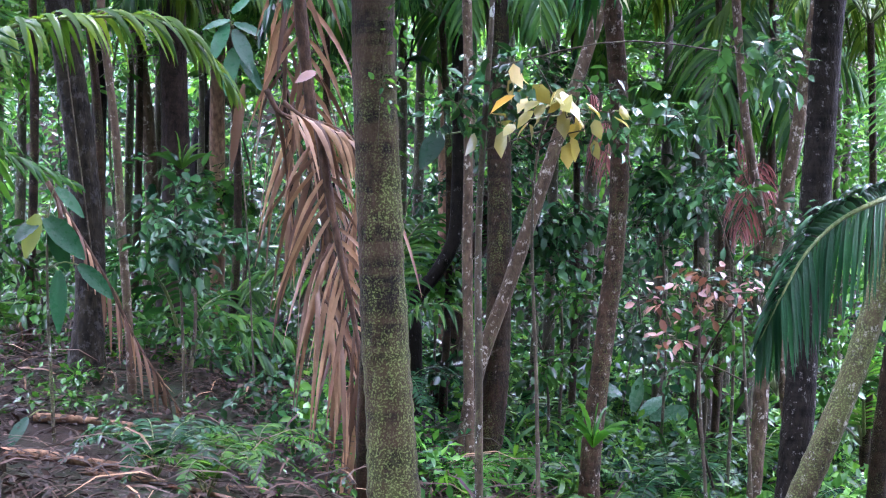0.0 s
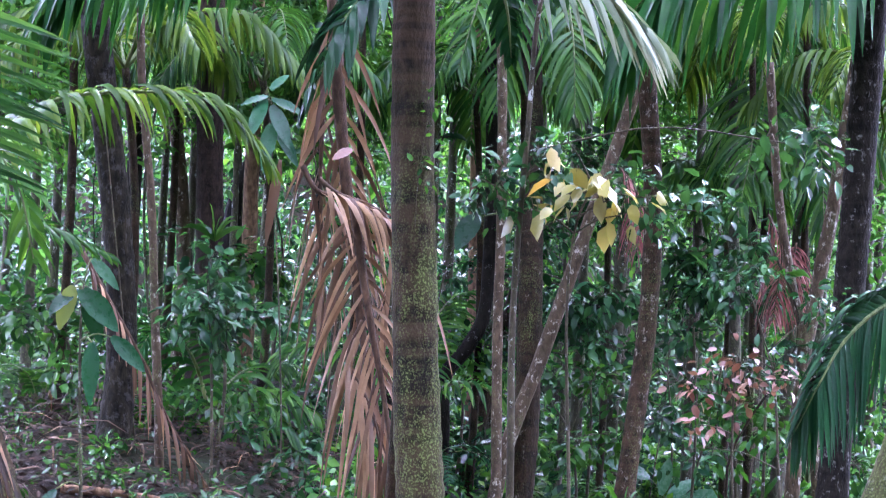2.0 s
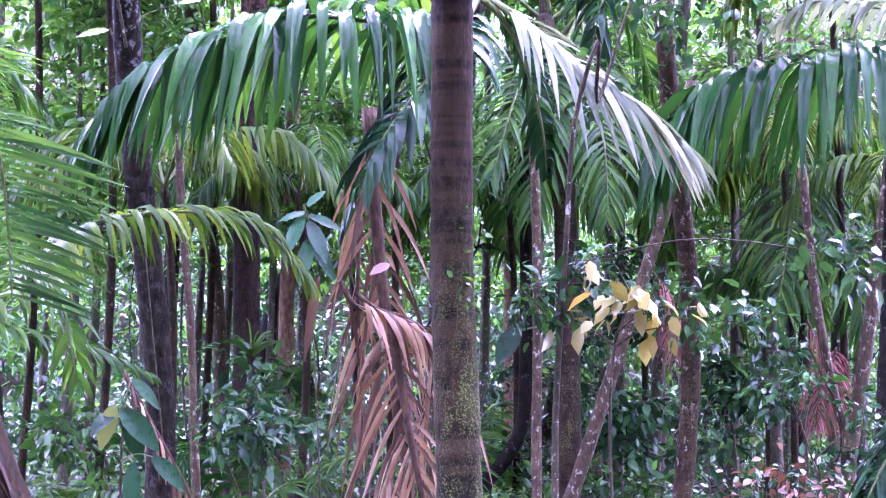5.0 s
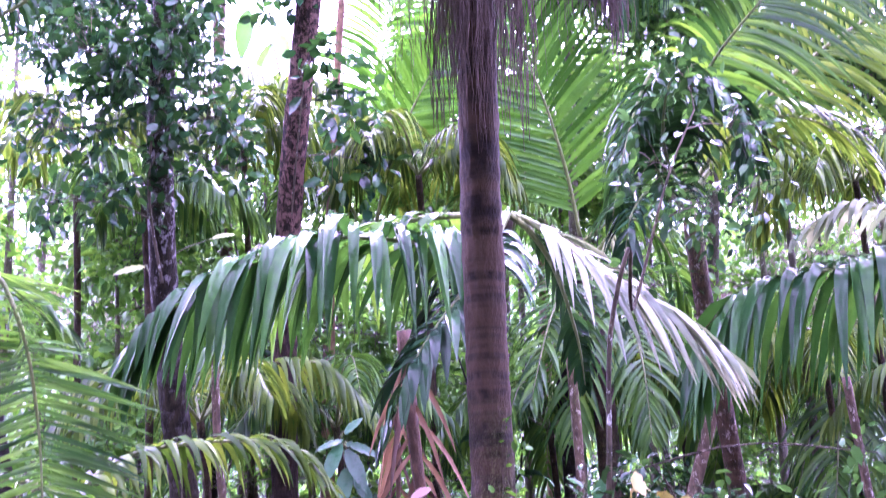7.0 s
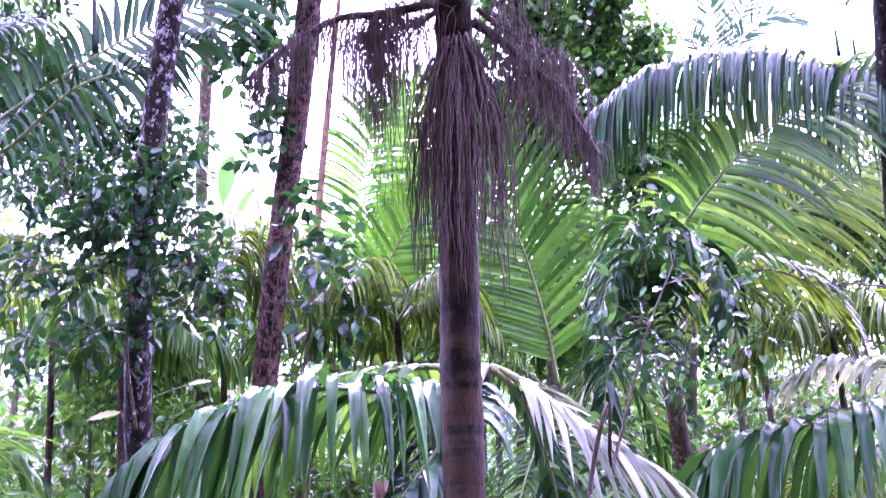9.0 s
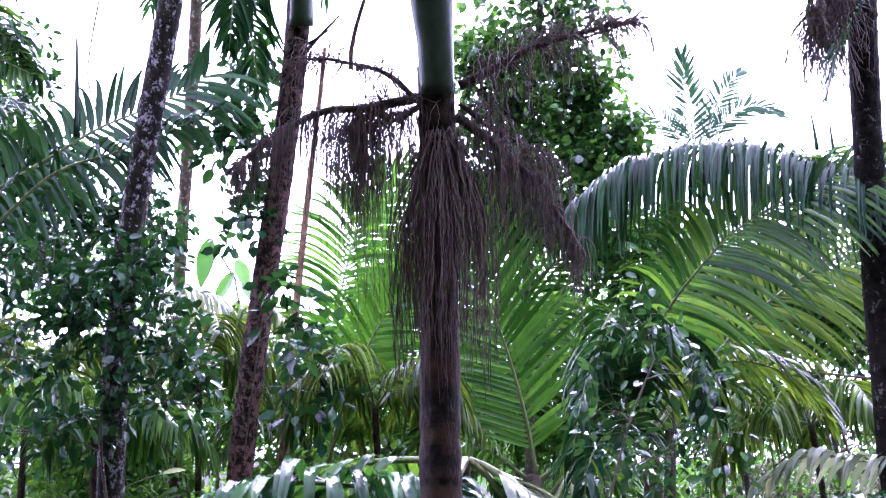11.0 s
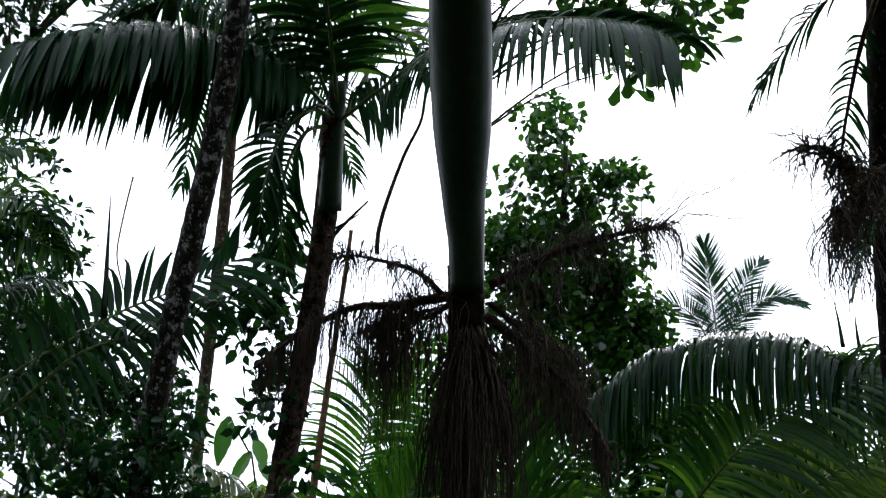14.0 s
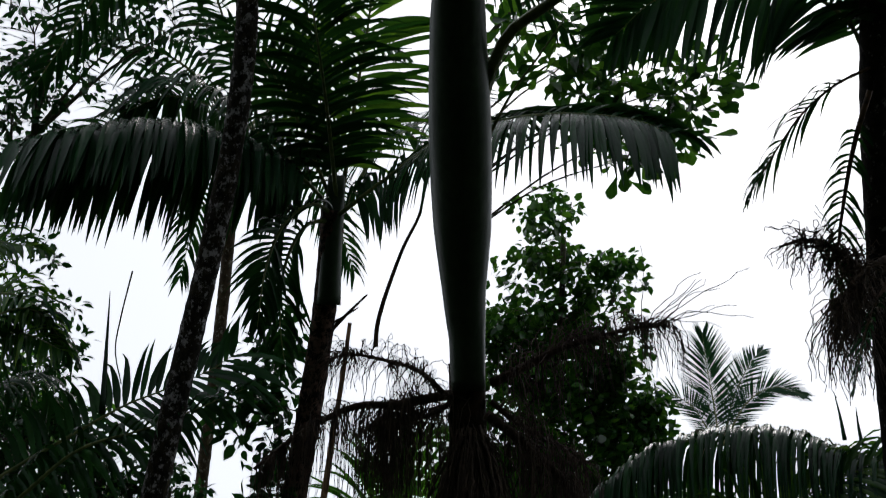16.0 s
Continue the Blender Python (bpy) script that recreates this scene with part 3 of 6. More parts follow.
for pts in ([(-0.18, 4.54, 5.63), (-0.08, 4.32, 5.87), (0.01, 4.20, 6.00), (0.16, 4.12, 6.07), (0.41, 3.98, 6.18), (0.79, 3.90, 6.59), (1.38, 3.96, 7.05), (2.12, 4.21, 7.12)], [(-0.24, 4.09, 6.11), (-0.28, 3.80, 6.37), (-0.46, 3.43, 6.64), (-0.87, 2.94, 6.44), (-1.40, 2.62, 6.04)],
            [(-0.20, 4.09, 6.11), (-0.15, 3.63, 6.50), (-0.07, 2.96, 6.49), (-0.05, 2.40, 6.12), (-0.07, 2.18, 5.56)], [(-0.20, 4.09, 6.11), (-0.19, 3.73, 6.43), (-0.22, 3.53, 7.31), (-0.34, 3.78, 8.32), (-0.58, 4.38, 9.12)], [(-0.18, 4.09, 6.10), (-0.03, 3.73, 6.42), (0.23, 2.99, 6.33), (0.59, 2.53, 5.99)]):
    frond(palm, pts, 36, 0.62, 0.045, FROND_SHADED, droop=0.7, start=0.42, r0=0.032, single=False)
tube("leaf_stalk", [(-0.10, 4.52, 5.65), (0.01, 4.39, 5.80), (0.16, 4.25, 5.94), (0.26, 4.15, 6.04)], 0.008, 0.004, RACHIS, palm, 6)
tassel_arm(palm, [(-0.25, 5.18, 4.72), (-0.39, 5.15, 4.68), (-0.53, 5.15, 4.65), (-0.70, 5.17, 4.66), (-0.86, 5.20, 4.61), (-1.03, 5.22, 4.50), (-1.16, 5.22, 4.38)], 460, 0.72, 0.3, 0.026, 3, fan=0.6, wobble=0.11, thick=0.0021, label="dry brown flower stalk with hanging strings")
tassel_arm(palm, [(-0.27, 5.20, 4.70), (-0.37, 5.22, 4.64), (-0.50, 5.30, 4.65), (-0.66, 5.35, 4.65)], 270, 1.15, 0.75, 0.016, 13, fan=0.55, wobble=0.08, thick=0.0021)
tassel_arm(palm, [(-0.32, 5.10, 4.68), (-0.42, 5.05, 4.76), (-0.57, 5.03, 4.81), (-0.73, 5.02, 4.84), (-0.83, 5.02, 4.82)], 230, 0.26, 0.26, 0.014, 9, fan=0.9, bend=0.1, wobble=0.2, thick=0.0022)
tassel_arm(palm, [(-0.11, 5.18, 4.77), (0.03, 5.16, 4.83), (0.19, 5.12, 4.90), (0.36, 5.07, 4.93), (0.54, 5.04, 4.96), (0.69, 5.02, 4.97)], 230, 0.55, 0.36, 0.024, 4, fan=0.75, bend=0.13, lift=0.4, wobble=0.16, thick=0.0026)
tassel_arm(palm, [(-0.13, 5.12, 4.58), (-0.02, 5.15, 4.50), (0.10, 5.20, 4.40), (0.21, 5.25, 4.30), (0.32, 5.30, 4.14), (0.41, 5.33, 3.98)], 260, 0.7, 0.38, 0.026, 5, fan=0.6, wobble=0.11, thick=0.0021)
tassel_arm(palm, [(-0.11, 5.20, 4.69), (0.01, 5.25, 4.60), (0.15, 5.30, 4.54), (0.29, 5.35, 4.45)], 170, 0.95, 0.65, 0.014, 15, fan=0.6, wobble=0.09, thick=0.0021)
tassel_skirt(palm, (-0.20, 5.22, 4.51), 300, 1.05, 0.06, 0.15, 6, 0.003)
strings(palm, [(0.46, 5.06, 4.92), (0.59, 5.02, 4.94), (0.69, 5.00, 4.95)], 11, 0.5, seed=8, r0=0.006, fan=0.22, droop=0.08, start=0.3, name="flower_branch", wave=0.008)

# ---- the lichen-spotted leaning palm ----
leaner = thing("palm_tree", (-2.41, 9.08, 0.21), "shaded leaning palm trunk mottled with pale lichen", "palm tree")
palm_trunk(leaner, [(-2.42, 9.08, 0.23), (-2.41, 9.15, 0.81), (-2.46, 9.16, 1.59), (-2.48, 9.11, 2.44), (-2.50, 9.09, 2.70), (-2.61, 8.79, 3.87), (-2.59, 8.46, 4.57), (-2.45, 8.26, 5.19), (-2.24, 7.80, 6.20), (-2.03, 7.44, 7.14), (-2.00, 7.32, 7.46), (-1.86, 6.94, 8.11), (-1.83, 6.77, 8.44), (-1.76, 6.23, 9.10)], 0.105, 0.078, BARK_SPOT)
for a in range(6):
    c = (-1.76, 6.23, 9.10)
    ang = a * 1.05 + 0.4
    frond(leaner, [c, (c[0] + 0.7 * math.cos(ang), c[1] + 0.7 * math.sin(ang), c[2] + 0.75), (c[0] + 1.6 * math.cos(ang), c[1] + 1.6 * math.sin(ang), c[2] + 0.7), (c[0] + 2.5 * math.cos(ang), c[1] + 2.5 * math.sin(ang), c[2] - 0.1)], 40, 0.6, 0.045, FROND_SHADED, single=False)

# ---- the palm whose crown spreads in front of the sky ----
crown = thing("palm_tree", (-2.31, 11.14, -0.11), "palm with a shaded trunk and wide drooping fronds", "palm tree")
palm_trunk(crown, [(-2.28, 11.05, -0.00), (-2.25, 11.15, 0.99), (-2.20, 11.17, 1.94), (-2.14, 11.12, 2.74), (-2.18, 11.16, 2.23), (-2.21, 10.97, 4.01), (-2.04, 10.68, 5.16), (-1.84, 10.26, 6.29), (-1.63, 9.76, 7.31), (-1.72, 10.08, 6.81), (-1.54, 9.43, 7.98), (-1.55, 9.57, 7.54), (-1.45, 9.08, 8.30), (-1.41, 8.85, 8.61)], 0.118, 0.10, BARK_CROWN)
tube("crownshaft", [(-1.47, 9.32, 7.95), (-1.44, 9.08, 8.30), (-1.40, 8.85, 8.61), (-1.37, 8.68, 8.84)], 0.106, 0.075, SHAFT, crown, 14, 14)
FR16 = dict(single=True, jitter=1.7)
frond(crown, [(-1.39, 8.88, 8.57), (-1.64, 8.67, 8.78), (-1.92, 8.53, 8.89), (-2.44, 8.07, 8.81), (-3.01, 7.70, 8.55), (-3.53, 7.48, 8.23)], 110, 1.05, 0.075, FROND_SHADED, droop=5.0, lift=-0.1, tip=0.25, spread=(1.4, 0.9), miss=0.05, single=True, jitter=1.5)
frond(crown, [(-1.39, 8.88, 8.57), (-1.54, 8.59, 8.90), (-1.71, 8.29, 9.21), (-1.93, 7.98, 9.51), (-2.19, 7.71, 9.71)], 34, 0.8, 0.05, FROND_SHADED, droop=0.5, **FR16)
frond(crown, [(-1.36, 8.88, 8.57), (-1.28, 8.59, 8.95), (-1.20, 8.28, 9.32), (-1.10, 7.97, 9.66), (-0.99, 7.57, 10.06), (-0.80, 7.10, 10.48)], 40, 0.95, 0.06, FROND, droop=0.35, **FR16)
frond(crown, [(-1.35, 8.80, 8.51), (-0.90, 8.50, 8.68), (-0.46, 8.00, 8.64), (-0.05, 7.60, 8.45), (0.32, 7.30, 8.25), (0.67, 7.10, 8.06), (0.97, 7.00, 7.90), (1.16, 6.95, 7.74)], 90, 0.85, 0.06, FROND_SHADED, droop=1.3, lift=0.05, sides=(0.75, 1.2), tip=0.3, spread=(1.45, 0.8), start=0.06, single=True, jitter=1.0, face=(0.05, -1, 0.3))
frond(crown, [(-1.40, 8.88, 8.57), (-1.87, 8.72, 9.15), (-2.41, 8.72, 9.62), (-2.97, 8.83, 9.94), (-3.47, 9.06, 9.95)], 56, 0.9, 0.065, FROND_SHADED, droop=1.6, single=False)
frond(crown, [(-1.41, 8.88, 8.57), (-1.56, 8.56, 8.45), (-1.76, 8.49, 8.17), (-1.89, 8.60, 7.81), (-1.96, 8.84, 7.43)], 34, 0.5, 0.045, FROND_SHADED, droop=1.0, **FR16)
frond(crown, [(-1.41, 8.90, 8.53), (-1.62, 8.75, 8.36), (-1.78, 8.84, 8.03), (-1.83, 9.07, 7.68), (-1.79, 9.29, 7.32)], 30, 0.45, 0.04, FROND_SHADED, droop=1.2, **FR16)
frond(crown, [(-1.34, 8.88, 8.57), (-1.09, 8.84, 9.15), (-0.82, 9.15, 9.74), (-0.42, 9.67, 10.39), (-0.10, 10.24, 10.66)], 36, 0.85, 0.05, FROND_SHADED, droop=1.0, single=False)
frond(crown, [(-1.37, 8.88, 8.57), (-1.40, 8.10, 9.04), (-1.39, 7.23, 9.08), (-1.37, 6.46, 8.98)], 40, 0.9, 0.05, FROND_SHADED, droop=0.6, single=False)
tube("dead_stalk", [(-0.66, 9.20, 9.08), (-0.71, 9.34, 8.89), (-0.86, 9.51, 8.66), (-1.02, 9.73, 8.32), (-1.10, 9.87, 8.09), (-1.12, 9.98, 7.92)], 0.012, 0.022, RACHIS_DEAD, crown, 7, 24)

tube("broken_stalk", [(-1.46, 9.50, 7.80), (-1.31, 9.40, 7.91), (-1.14, 9.30, 8.03)], 0.022, 0.008, RACHIS_DEAD, crown, 6, 10, 0.2)
tube("broken_stalk", [(-1.45, 9.50, 7.88), (-1.35, 9.40, 7.87), (-1.21, 9.30, 7.90)], 0.016, 0.005, RACHIS_DEAD, crown, 6, 10, 0.2)

# ---- the right-hand palm ----
right = thing("palm_tree", (2.44, 9.22, -1.19), "tall shaded palm trunk with pale lichen spots and hanging dead fronds", "palm tree")
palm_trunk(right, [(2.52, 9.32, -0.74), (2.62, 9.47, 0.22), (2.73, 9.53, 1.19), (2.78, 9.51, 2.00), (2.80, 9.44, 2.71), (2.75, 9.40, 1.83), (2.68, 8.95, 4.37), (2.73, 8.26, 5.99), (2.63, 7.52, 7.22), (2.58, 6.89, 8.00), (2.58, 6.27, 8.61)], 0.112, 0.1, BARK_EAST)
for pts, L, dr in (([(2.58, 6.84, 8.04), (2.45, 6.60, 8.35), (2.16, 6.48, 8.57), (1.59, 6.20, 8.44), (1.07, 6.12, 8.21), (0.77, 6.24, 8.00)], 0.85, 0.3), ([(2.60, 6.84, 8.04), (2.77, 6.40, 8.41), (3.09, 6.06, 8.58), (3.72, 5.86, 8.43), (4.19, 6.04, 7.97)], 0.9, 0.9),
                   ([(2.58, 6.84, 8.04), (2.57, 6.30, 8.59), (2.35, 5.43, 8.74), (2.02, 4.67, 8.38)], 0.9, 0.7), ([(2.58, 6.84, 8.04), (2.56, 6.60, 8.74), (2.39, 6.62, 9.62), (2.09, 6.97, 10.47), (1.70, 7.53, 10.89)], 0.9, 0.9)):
    frond(right, pts, 56, L, 0.055, FROND_SHADED, droop=dr, lift=0.05, jitter=0.9, face=(0, -1, -0.5) if L == 0.85 else None)
frond(right, [(2.54, 6.70, 8.07), (2.28, 6.70, 7.92), (2.05, 6.80, 7.76), (1.84, 6.90, 7.50), (1.67, 7.00, 7.25)], 26, 0.42, 0.02, FROND_SHADED, RACHIS_DEAD, droop=0.9, miss=0.25, spread=(0.6, 0.15), jitter=1.6, r0=0.014)
frond(right, [(2.51, 6.73, 7.89), (2.41, 7.00, 7.62), (2.33, 7.30, 7.27), (2.29, 7.51, 6.99), (2.27, 7.71, 6.70)], 34, 0.3, 0.026, FROND_SHADED, RACHIS_DEAD, droop=1.4, miss=0.3)
strings(right, [(2.50, 7.51, 6.89), (2.32, 7.46, 7.05), (2.18, 7.44, 7.14), (2.02, 7.47, 7.17)], 190, 0.34, seed=21, r0=0.034, fan=1.0, droop=0.5, thick=0.0045)
strings(right, [(2.52, 7.49, 6.92), (2.39, 7.60, 6.81), (2.31, 7.72, 6.66)], 200, 0.62, seed=22, r0=0.024, fan=0.55, thick=0.0045)
strings(right, [(2.59, 7.40, 6.96), (2.43, 7.35, 6.84), (2.28, 7.30, 6.67), (2.18, 7.30, 6.50)], 120, 0.42, seed=23, r0=0.024, fan=0.6, thick=0.0045)
frond(right, [(2.58, 7.40, 6.78), (2.42, 7.35, 6.52), (2.27, 7.30, 6.19), (2.17, 7.30, 5.90)], 30, 0.22, 0.03, FROND_SHADED, RACHIS_DEAD, droop=0.8, miss=0.2, single=False)

# ---- understory palms ----
near = thing("understory_palm", (-0.23, 7.03, -0.63), "low understory palm with broad glossy arching leaflets", "palm tree")
palm_trunk(near, [(-0.33, 7.43, 1.13), (-0.29, 7.41, 2.24), (-0.24, 7.28, 3.13), (-0.16, 7.17, 3.57)], 0.045, 0.035, BARK_BROWN)
frond(near, [(-0.15, 7.07, 3.56), (-0.34, 6.89, 3.42), (-0.57, 6.70, 3.33), (-0.83, 6.47, 3.30), (-1.07, 6.34, 3.27), (-1.40, 6.21, 3.12), (-1.71, 6.07, 2.91), (-1.91, 6.07, 2.67)], 52, 0.9, 0.07, FROND_WET, droop=2.4, lift=0.3, start=0.1, jitter=2.2)
frond(near, [(-0.15, 7.07, 3.56), (-0.68, 7.33, 3.64), (-1.06, 7.71, 3.64), (-1.55, 7.98, 3.48), (-2.07, 8.15, 3.11)], 30, 0.75, 0.075, FROND, droop=2.0, lift=0.1, start=0.15)
frond(near, [(-0.14, 7.07, 3.56), (-0.04, 7.08, 3.52), (0.14, 6.92, 3.35), (0.41, 6.76, 3.09), (0.65, 6.68, 2.88), (0.87, 6.60, 2.67)], 32, 0.8, 0.045, FROND_PALE, droop=0.8, lift=0.1, spread=(0.6, 0.22), start=0.12)
frond(near, [(-0.14, 7.07, 3.56), (-0.03, 7.10, 3.46), (0.09, 7.15, 3.25), (0.19, 7.22, 2.89), (0.22, 7.27, 2.63)], 30, 0.22, 0.04, FROND_SHADED, droop=1.0)
frond(near, [(-0.16, 7.07, 3.56), (-0.22, 6.81, 3.36), (-0.33, 6.47, 3.07), (-0.59, 6.23, 2.65), (-0.74, 6.17, 2.27)], 26, 0.5, 0.07, FROND_SHADED, droop=1.6)

side = thing("understory_palm", (3.72, 8.79, -0.54), "understory palm with long wet drooping leaflets", "palm tree")
palm_trunk(side, [(3.36, 9.33, 0.95), (3.63, 9.18, 2.65), (3.74, 8.84, 4.10), (3.74, 8.64, 4.72)], 0.07, 0.06, BARK_BROWN)
frond(side, [(3.72, 8.91, 3.58), (3.34, 9.03, 3.74), (3.00, 9.14, 3.76), (2.61, 9.06, 3.72), (2.19, 8.97, 3.66), (1.80, 8.98, 3.57), (1.43, 8.97, 3.46), (1.16, 8.96, 3.20), (1.07, 9.02, 2.92)], 50, 1.2, 0.095, FROND_WET, droop=2.6, lift=0.2, start=0.2, jitter=2.0)
frond(side, [(3.70, 8.57, 4.65), (3.33, 8.46, 5.29), (2.84, 8.57, 5.94), (2.53, 8.77, 6.18), (2.16, 8.88, 6.38), (1.72, 8.94, 6.46), (1.12, 8.98, 6.35), (0.72, 9.05, 6.07)], 160, 0.95, 0.034, FROND_SHADED, droop=4.5, lift=-0.05, start=0.2, tip=0.3, spread=(1.4, 0.9), jitter=1.3, miss=0.05)
frond(side, [(3.70, 8.57, 4.65), (3.07, 8.97, 4.17), (2.64, 9.15, 4.04), (2.24, 9.23, 4.12), (1.89, 9.35, 3.96)], 30, 0.5, 0.06, FROND_PALE, droop=1.2)

for pts in ([(2.49, 8.80, 6.32), (2.49, 8.80, 6.51), (2.48, 8.80, 6.72)], [(2.61, 8.80, 6.28), (2.61, 8.80, 6.44), (2.62, 8.80, 6.59)]):
    tube("spear_leaf", pts, 0.018, 0.002, FROND_SHADED, side, 6, 10)

lit = thing("understory_palm", (1.12, 10.02, -1.43), "slender palm with backlit bright green fronds", "palm tree")
palm_trunk(lit, [(1.20, 10.14, -0.94), (1.28, 10.29, -0.17), (1.36, 10.39, 0.71), (1.42, 10.41, 1.60), (1.48, 10.36, 2.44), (1.37, 10.26, 2.45), (1.38, 10.09, 3.09), (1.15, 9.91, 3.40), (1.18, 9.61, 4.23)], 0.080, 0.068, BARK_LIT)
frond(lit, [(1.11, 9.60, 4.28), (1.14, 9.40, 4.73), (1.25, 9.20, 5.09), (1.44, 9.00, 5.34), (1.83, 8.80, 5.69), (2.26, 8.60, 5.87), (2.76, 8.40, 6.02), (3.18, 8.20, 6.06)], 84, 0.98, 0.042, FROND, droop=0.6, lift=0.08, spread=(1.25, 0.55), face=(0.25, -1, 0.45), sides=(0.62, 1.0), jitter=0.8, start=0.2, r0=0.015)
frond(lit, [(1.17, 9.70, 4.39), (1.52, 9.80, 4.85), (2.09, 9.75, 5.40), (2.65, 9.70, 5.77), (3.29, 9.60, 6.05), (3.81, 9.50, 6.18)], 66, 0.9, 0.042, FROND_OLIVE, droop=0.7, lift=0.1, spread=(1.2, 0.6), face=(0.2, -1, 0.4), jitter=0.8)
frond(lit, [(1.16, 9.51, 4.20), (0.92, 8.83, 4.46), (0.87, 8.15, 4.59), (0.93, 7.88, 4.71), (0.98, 7.75, 4.77)], 26, 0.5, 0.06, FROND_SHADED, droop=1.2)
frond(lit, [(1.14, 9.60, 4.40), (1.43, 9.50, 4.75), (1.84, 9.40, 4.89), (2.21, 9.30, 4.71), (2.42, 9.30, 4.41)], 44, 0.6, 0.042, FROND_OLIVE, droop=0.9, jitter=0.9)
frond(lit, [(0.96, 9.30, 4.31), (0.92, 9.00, 4.64), (1.03, 8.70, 4.82), (1.20, 8.50, 4.82), (1.36, 8.40, 4.57), (1.43, 8.40, 4.25)], 40, 0.62, 0.06, FROND_SHADED, droop=1.6, jitter=1.2)
frond(lit, [(0.92, 9.30, 4.31), (0.85, 9.00, 4.73), (0.89, 8.70, 5.04), (0.74, 8.50, 4.76), (0.59, 8.40, 4.29), (0.50, 8.40, 3.90)], 40, 0.5, 0.045, FROND_WET, droop=1.8, jitter=1.2)
frond(lit, [(1.15, 9.52, 4.20), (0.86, 8.81, 4.21), (0.63, 8.29, 3.91), (0.54, 8.29, 3.55)], 22, 0.55, 0.06, FROND_SHADED, droop=1.2)

fan = thing("understory_palm", (0.40, 11.99, -2.01), "palm with a dark ringed trunk and upright light green fronds", "palm tree")
palm_trunk(fan, [(0.38, 11.17, -1.19), (0.49, 11.38, -0.10), (0.57, 11.48, 1.12), (0.61, 11.46, 2.34), (0.57, 11.65, 3.30), (0.62, 11.73, 3.98), (0.33, 12.93, 3.26), (0.36, 12.82, 4.89)], 0.115, 0.09, BARK_BROWN)
frond(fan, [(0.44, 12.70, 4.93), (0.35, 12.50, 5.48), (0.20, 12.30, 6.07), (0.05, 12.10, 6.48), (-0.12, 11.90, 7.00), (-0.33, 11.70, 7.41)], 46, 1.05, 0.056, FROND_BRIGHT, droop=0.12, lift=0.1, spread=(1.05, 0.7), start=0.1, face=(0.1, -1, 0.15), jitter=0.7, tip=0.5)
frond(fan, [(-1.62, 12.90, 5.17), (-1.49, 12.80, 5.66), (-1.32, 12.70, 6.08), (-1.10, 12.50, 6.44), (-0.87, 12.30, 6.73), (-0.67, 12.20, 6.98)], 40, 0.62, 0.05, FROND_BRIGHT, droop=0.1, lift=0.15, spread=(1.15, 0.7), start=0.1, face=(0.2, -1, 0.3), jitter=0.7, tip=0.5)
frond(fan, [(-0.32, 12.90, 4.88), (-0.40, 12.80, 5.67), (-0.54, 12.70, 6.56), (-0.70, 12.60, 7.29), (-0.94, 12.50, 7.85), (-1.26, 12.40, 8.08)], 44, 1.0, 0.06, FROND_BRIGHT, droop=0.35, lift=0.05, spread=(1.25, 0.8), start=0.15, face=(-0.1, -1, 0.2), jitter=0.7)
frond(fan, [(-0.26, 12.90, 4.99), (0.01, 12.90, 5.93), (0.40, 12.90, 6.79), (0.85, 12.90, 7.35), (1.28, 12.90, 7.52)], 40, 0.9, 0.06, FROND, droop=0.5, lift=0.05, spread=(1.2, 0.7), start=0.15, face=(0.1, -1, 0.3), jitter=0.8)
frond(fan, [(0.34, 12.80, 4.94), (-0.04, 12.73, 5.22), (-0.48, 12.69, 5.35), (-0.94, 12.75, 5.03)], 30, 0.8, 0.05, FROND, droop=0.9)
frond(fan, [(0.39, 12.82, 4.88), (0.85, 12.73, 5.13), (1.22, 12.76, 4.89), (1.46, 12.88, 4.29)], 30, 0.8, 0.05, FROND, droop=0.9)
for pts in ([(0.72, 12.45, 4.89), (0.41, 12.56, 4.51), (0.14, 12.69, 3.93), (0.03, 12.80, 3.23), (-0.00, 12.86, 2.63)], [(0.73, 12.45, 4.89), (1.05, 12.56, 4.35), (1.31, 12.66, 3.71), (1.43, 12.75, 2.91)], [(0.72, 12.45, 4.89), (0.44, 11.91, 4.20), (0.26, 11.64, 3.53), (0.22, 11.53, 2.82)], [(0.72, 12.45, 4.89), (0.80, 11.91, 4.10), (0.88, 11.62, 3.44), (0.90, 11.50, 2.83)]):
    frond(fan, pts, 34, 0.75, 0.05, FROND, droop=0.9, lift=0.1)
frond(fan, [(0.36, 12.82, 4.89), (0.25, 12.12, 4.38), (0.06, 11.63, 3.82), (-0.11, 11.34, 3.15)], 30, 0.7, 0.05, FROND, droop=1.0)

feather = thing("understory_palm", (-2.57, 14.11, -0.55), "palm behind with feathery light green fronds", "palm tree")
palm_trunk(feather, [(-2.56, 14.14, -0.31), (-2.51, 14.26, 1.02), (-2.44, 14.27, 2.24), (-2.34, 14.38, 6.06), (-2.08, 15.31, 5.91)], 0.13, 0.09, BARK_SHADED)
frond(feather, [(-2.04, 15.31, 5.91), (-1.79, 15.17, 6.50), (-1.49, 14.97, 7.14), (-1.12, 14.75, 7.77), (-0.76, 14.59, 8.20)], 60, 1.1, 0.055, FROND_BRIGHT, droop=0.3, lift=0.15, spread=(1.1, 0.6), start=0.1, single=False)
frond(feather, [(-2.08, 15.31, 5.91), (-1.90, 15.00, 6.95), (-1.65, 14.59, 8.02), (-1.33, 14.25, 8.82), (-0.84, 14.07, 9.23)], 64, 1.15, 0.055, FROND_BRIGHT, droop=0.5, lift=0.15, single=False)
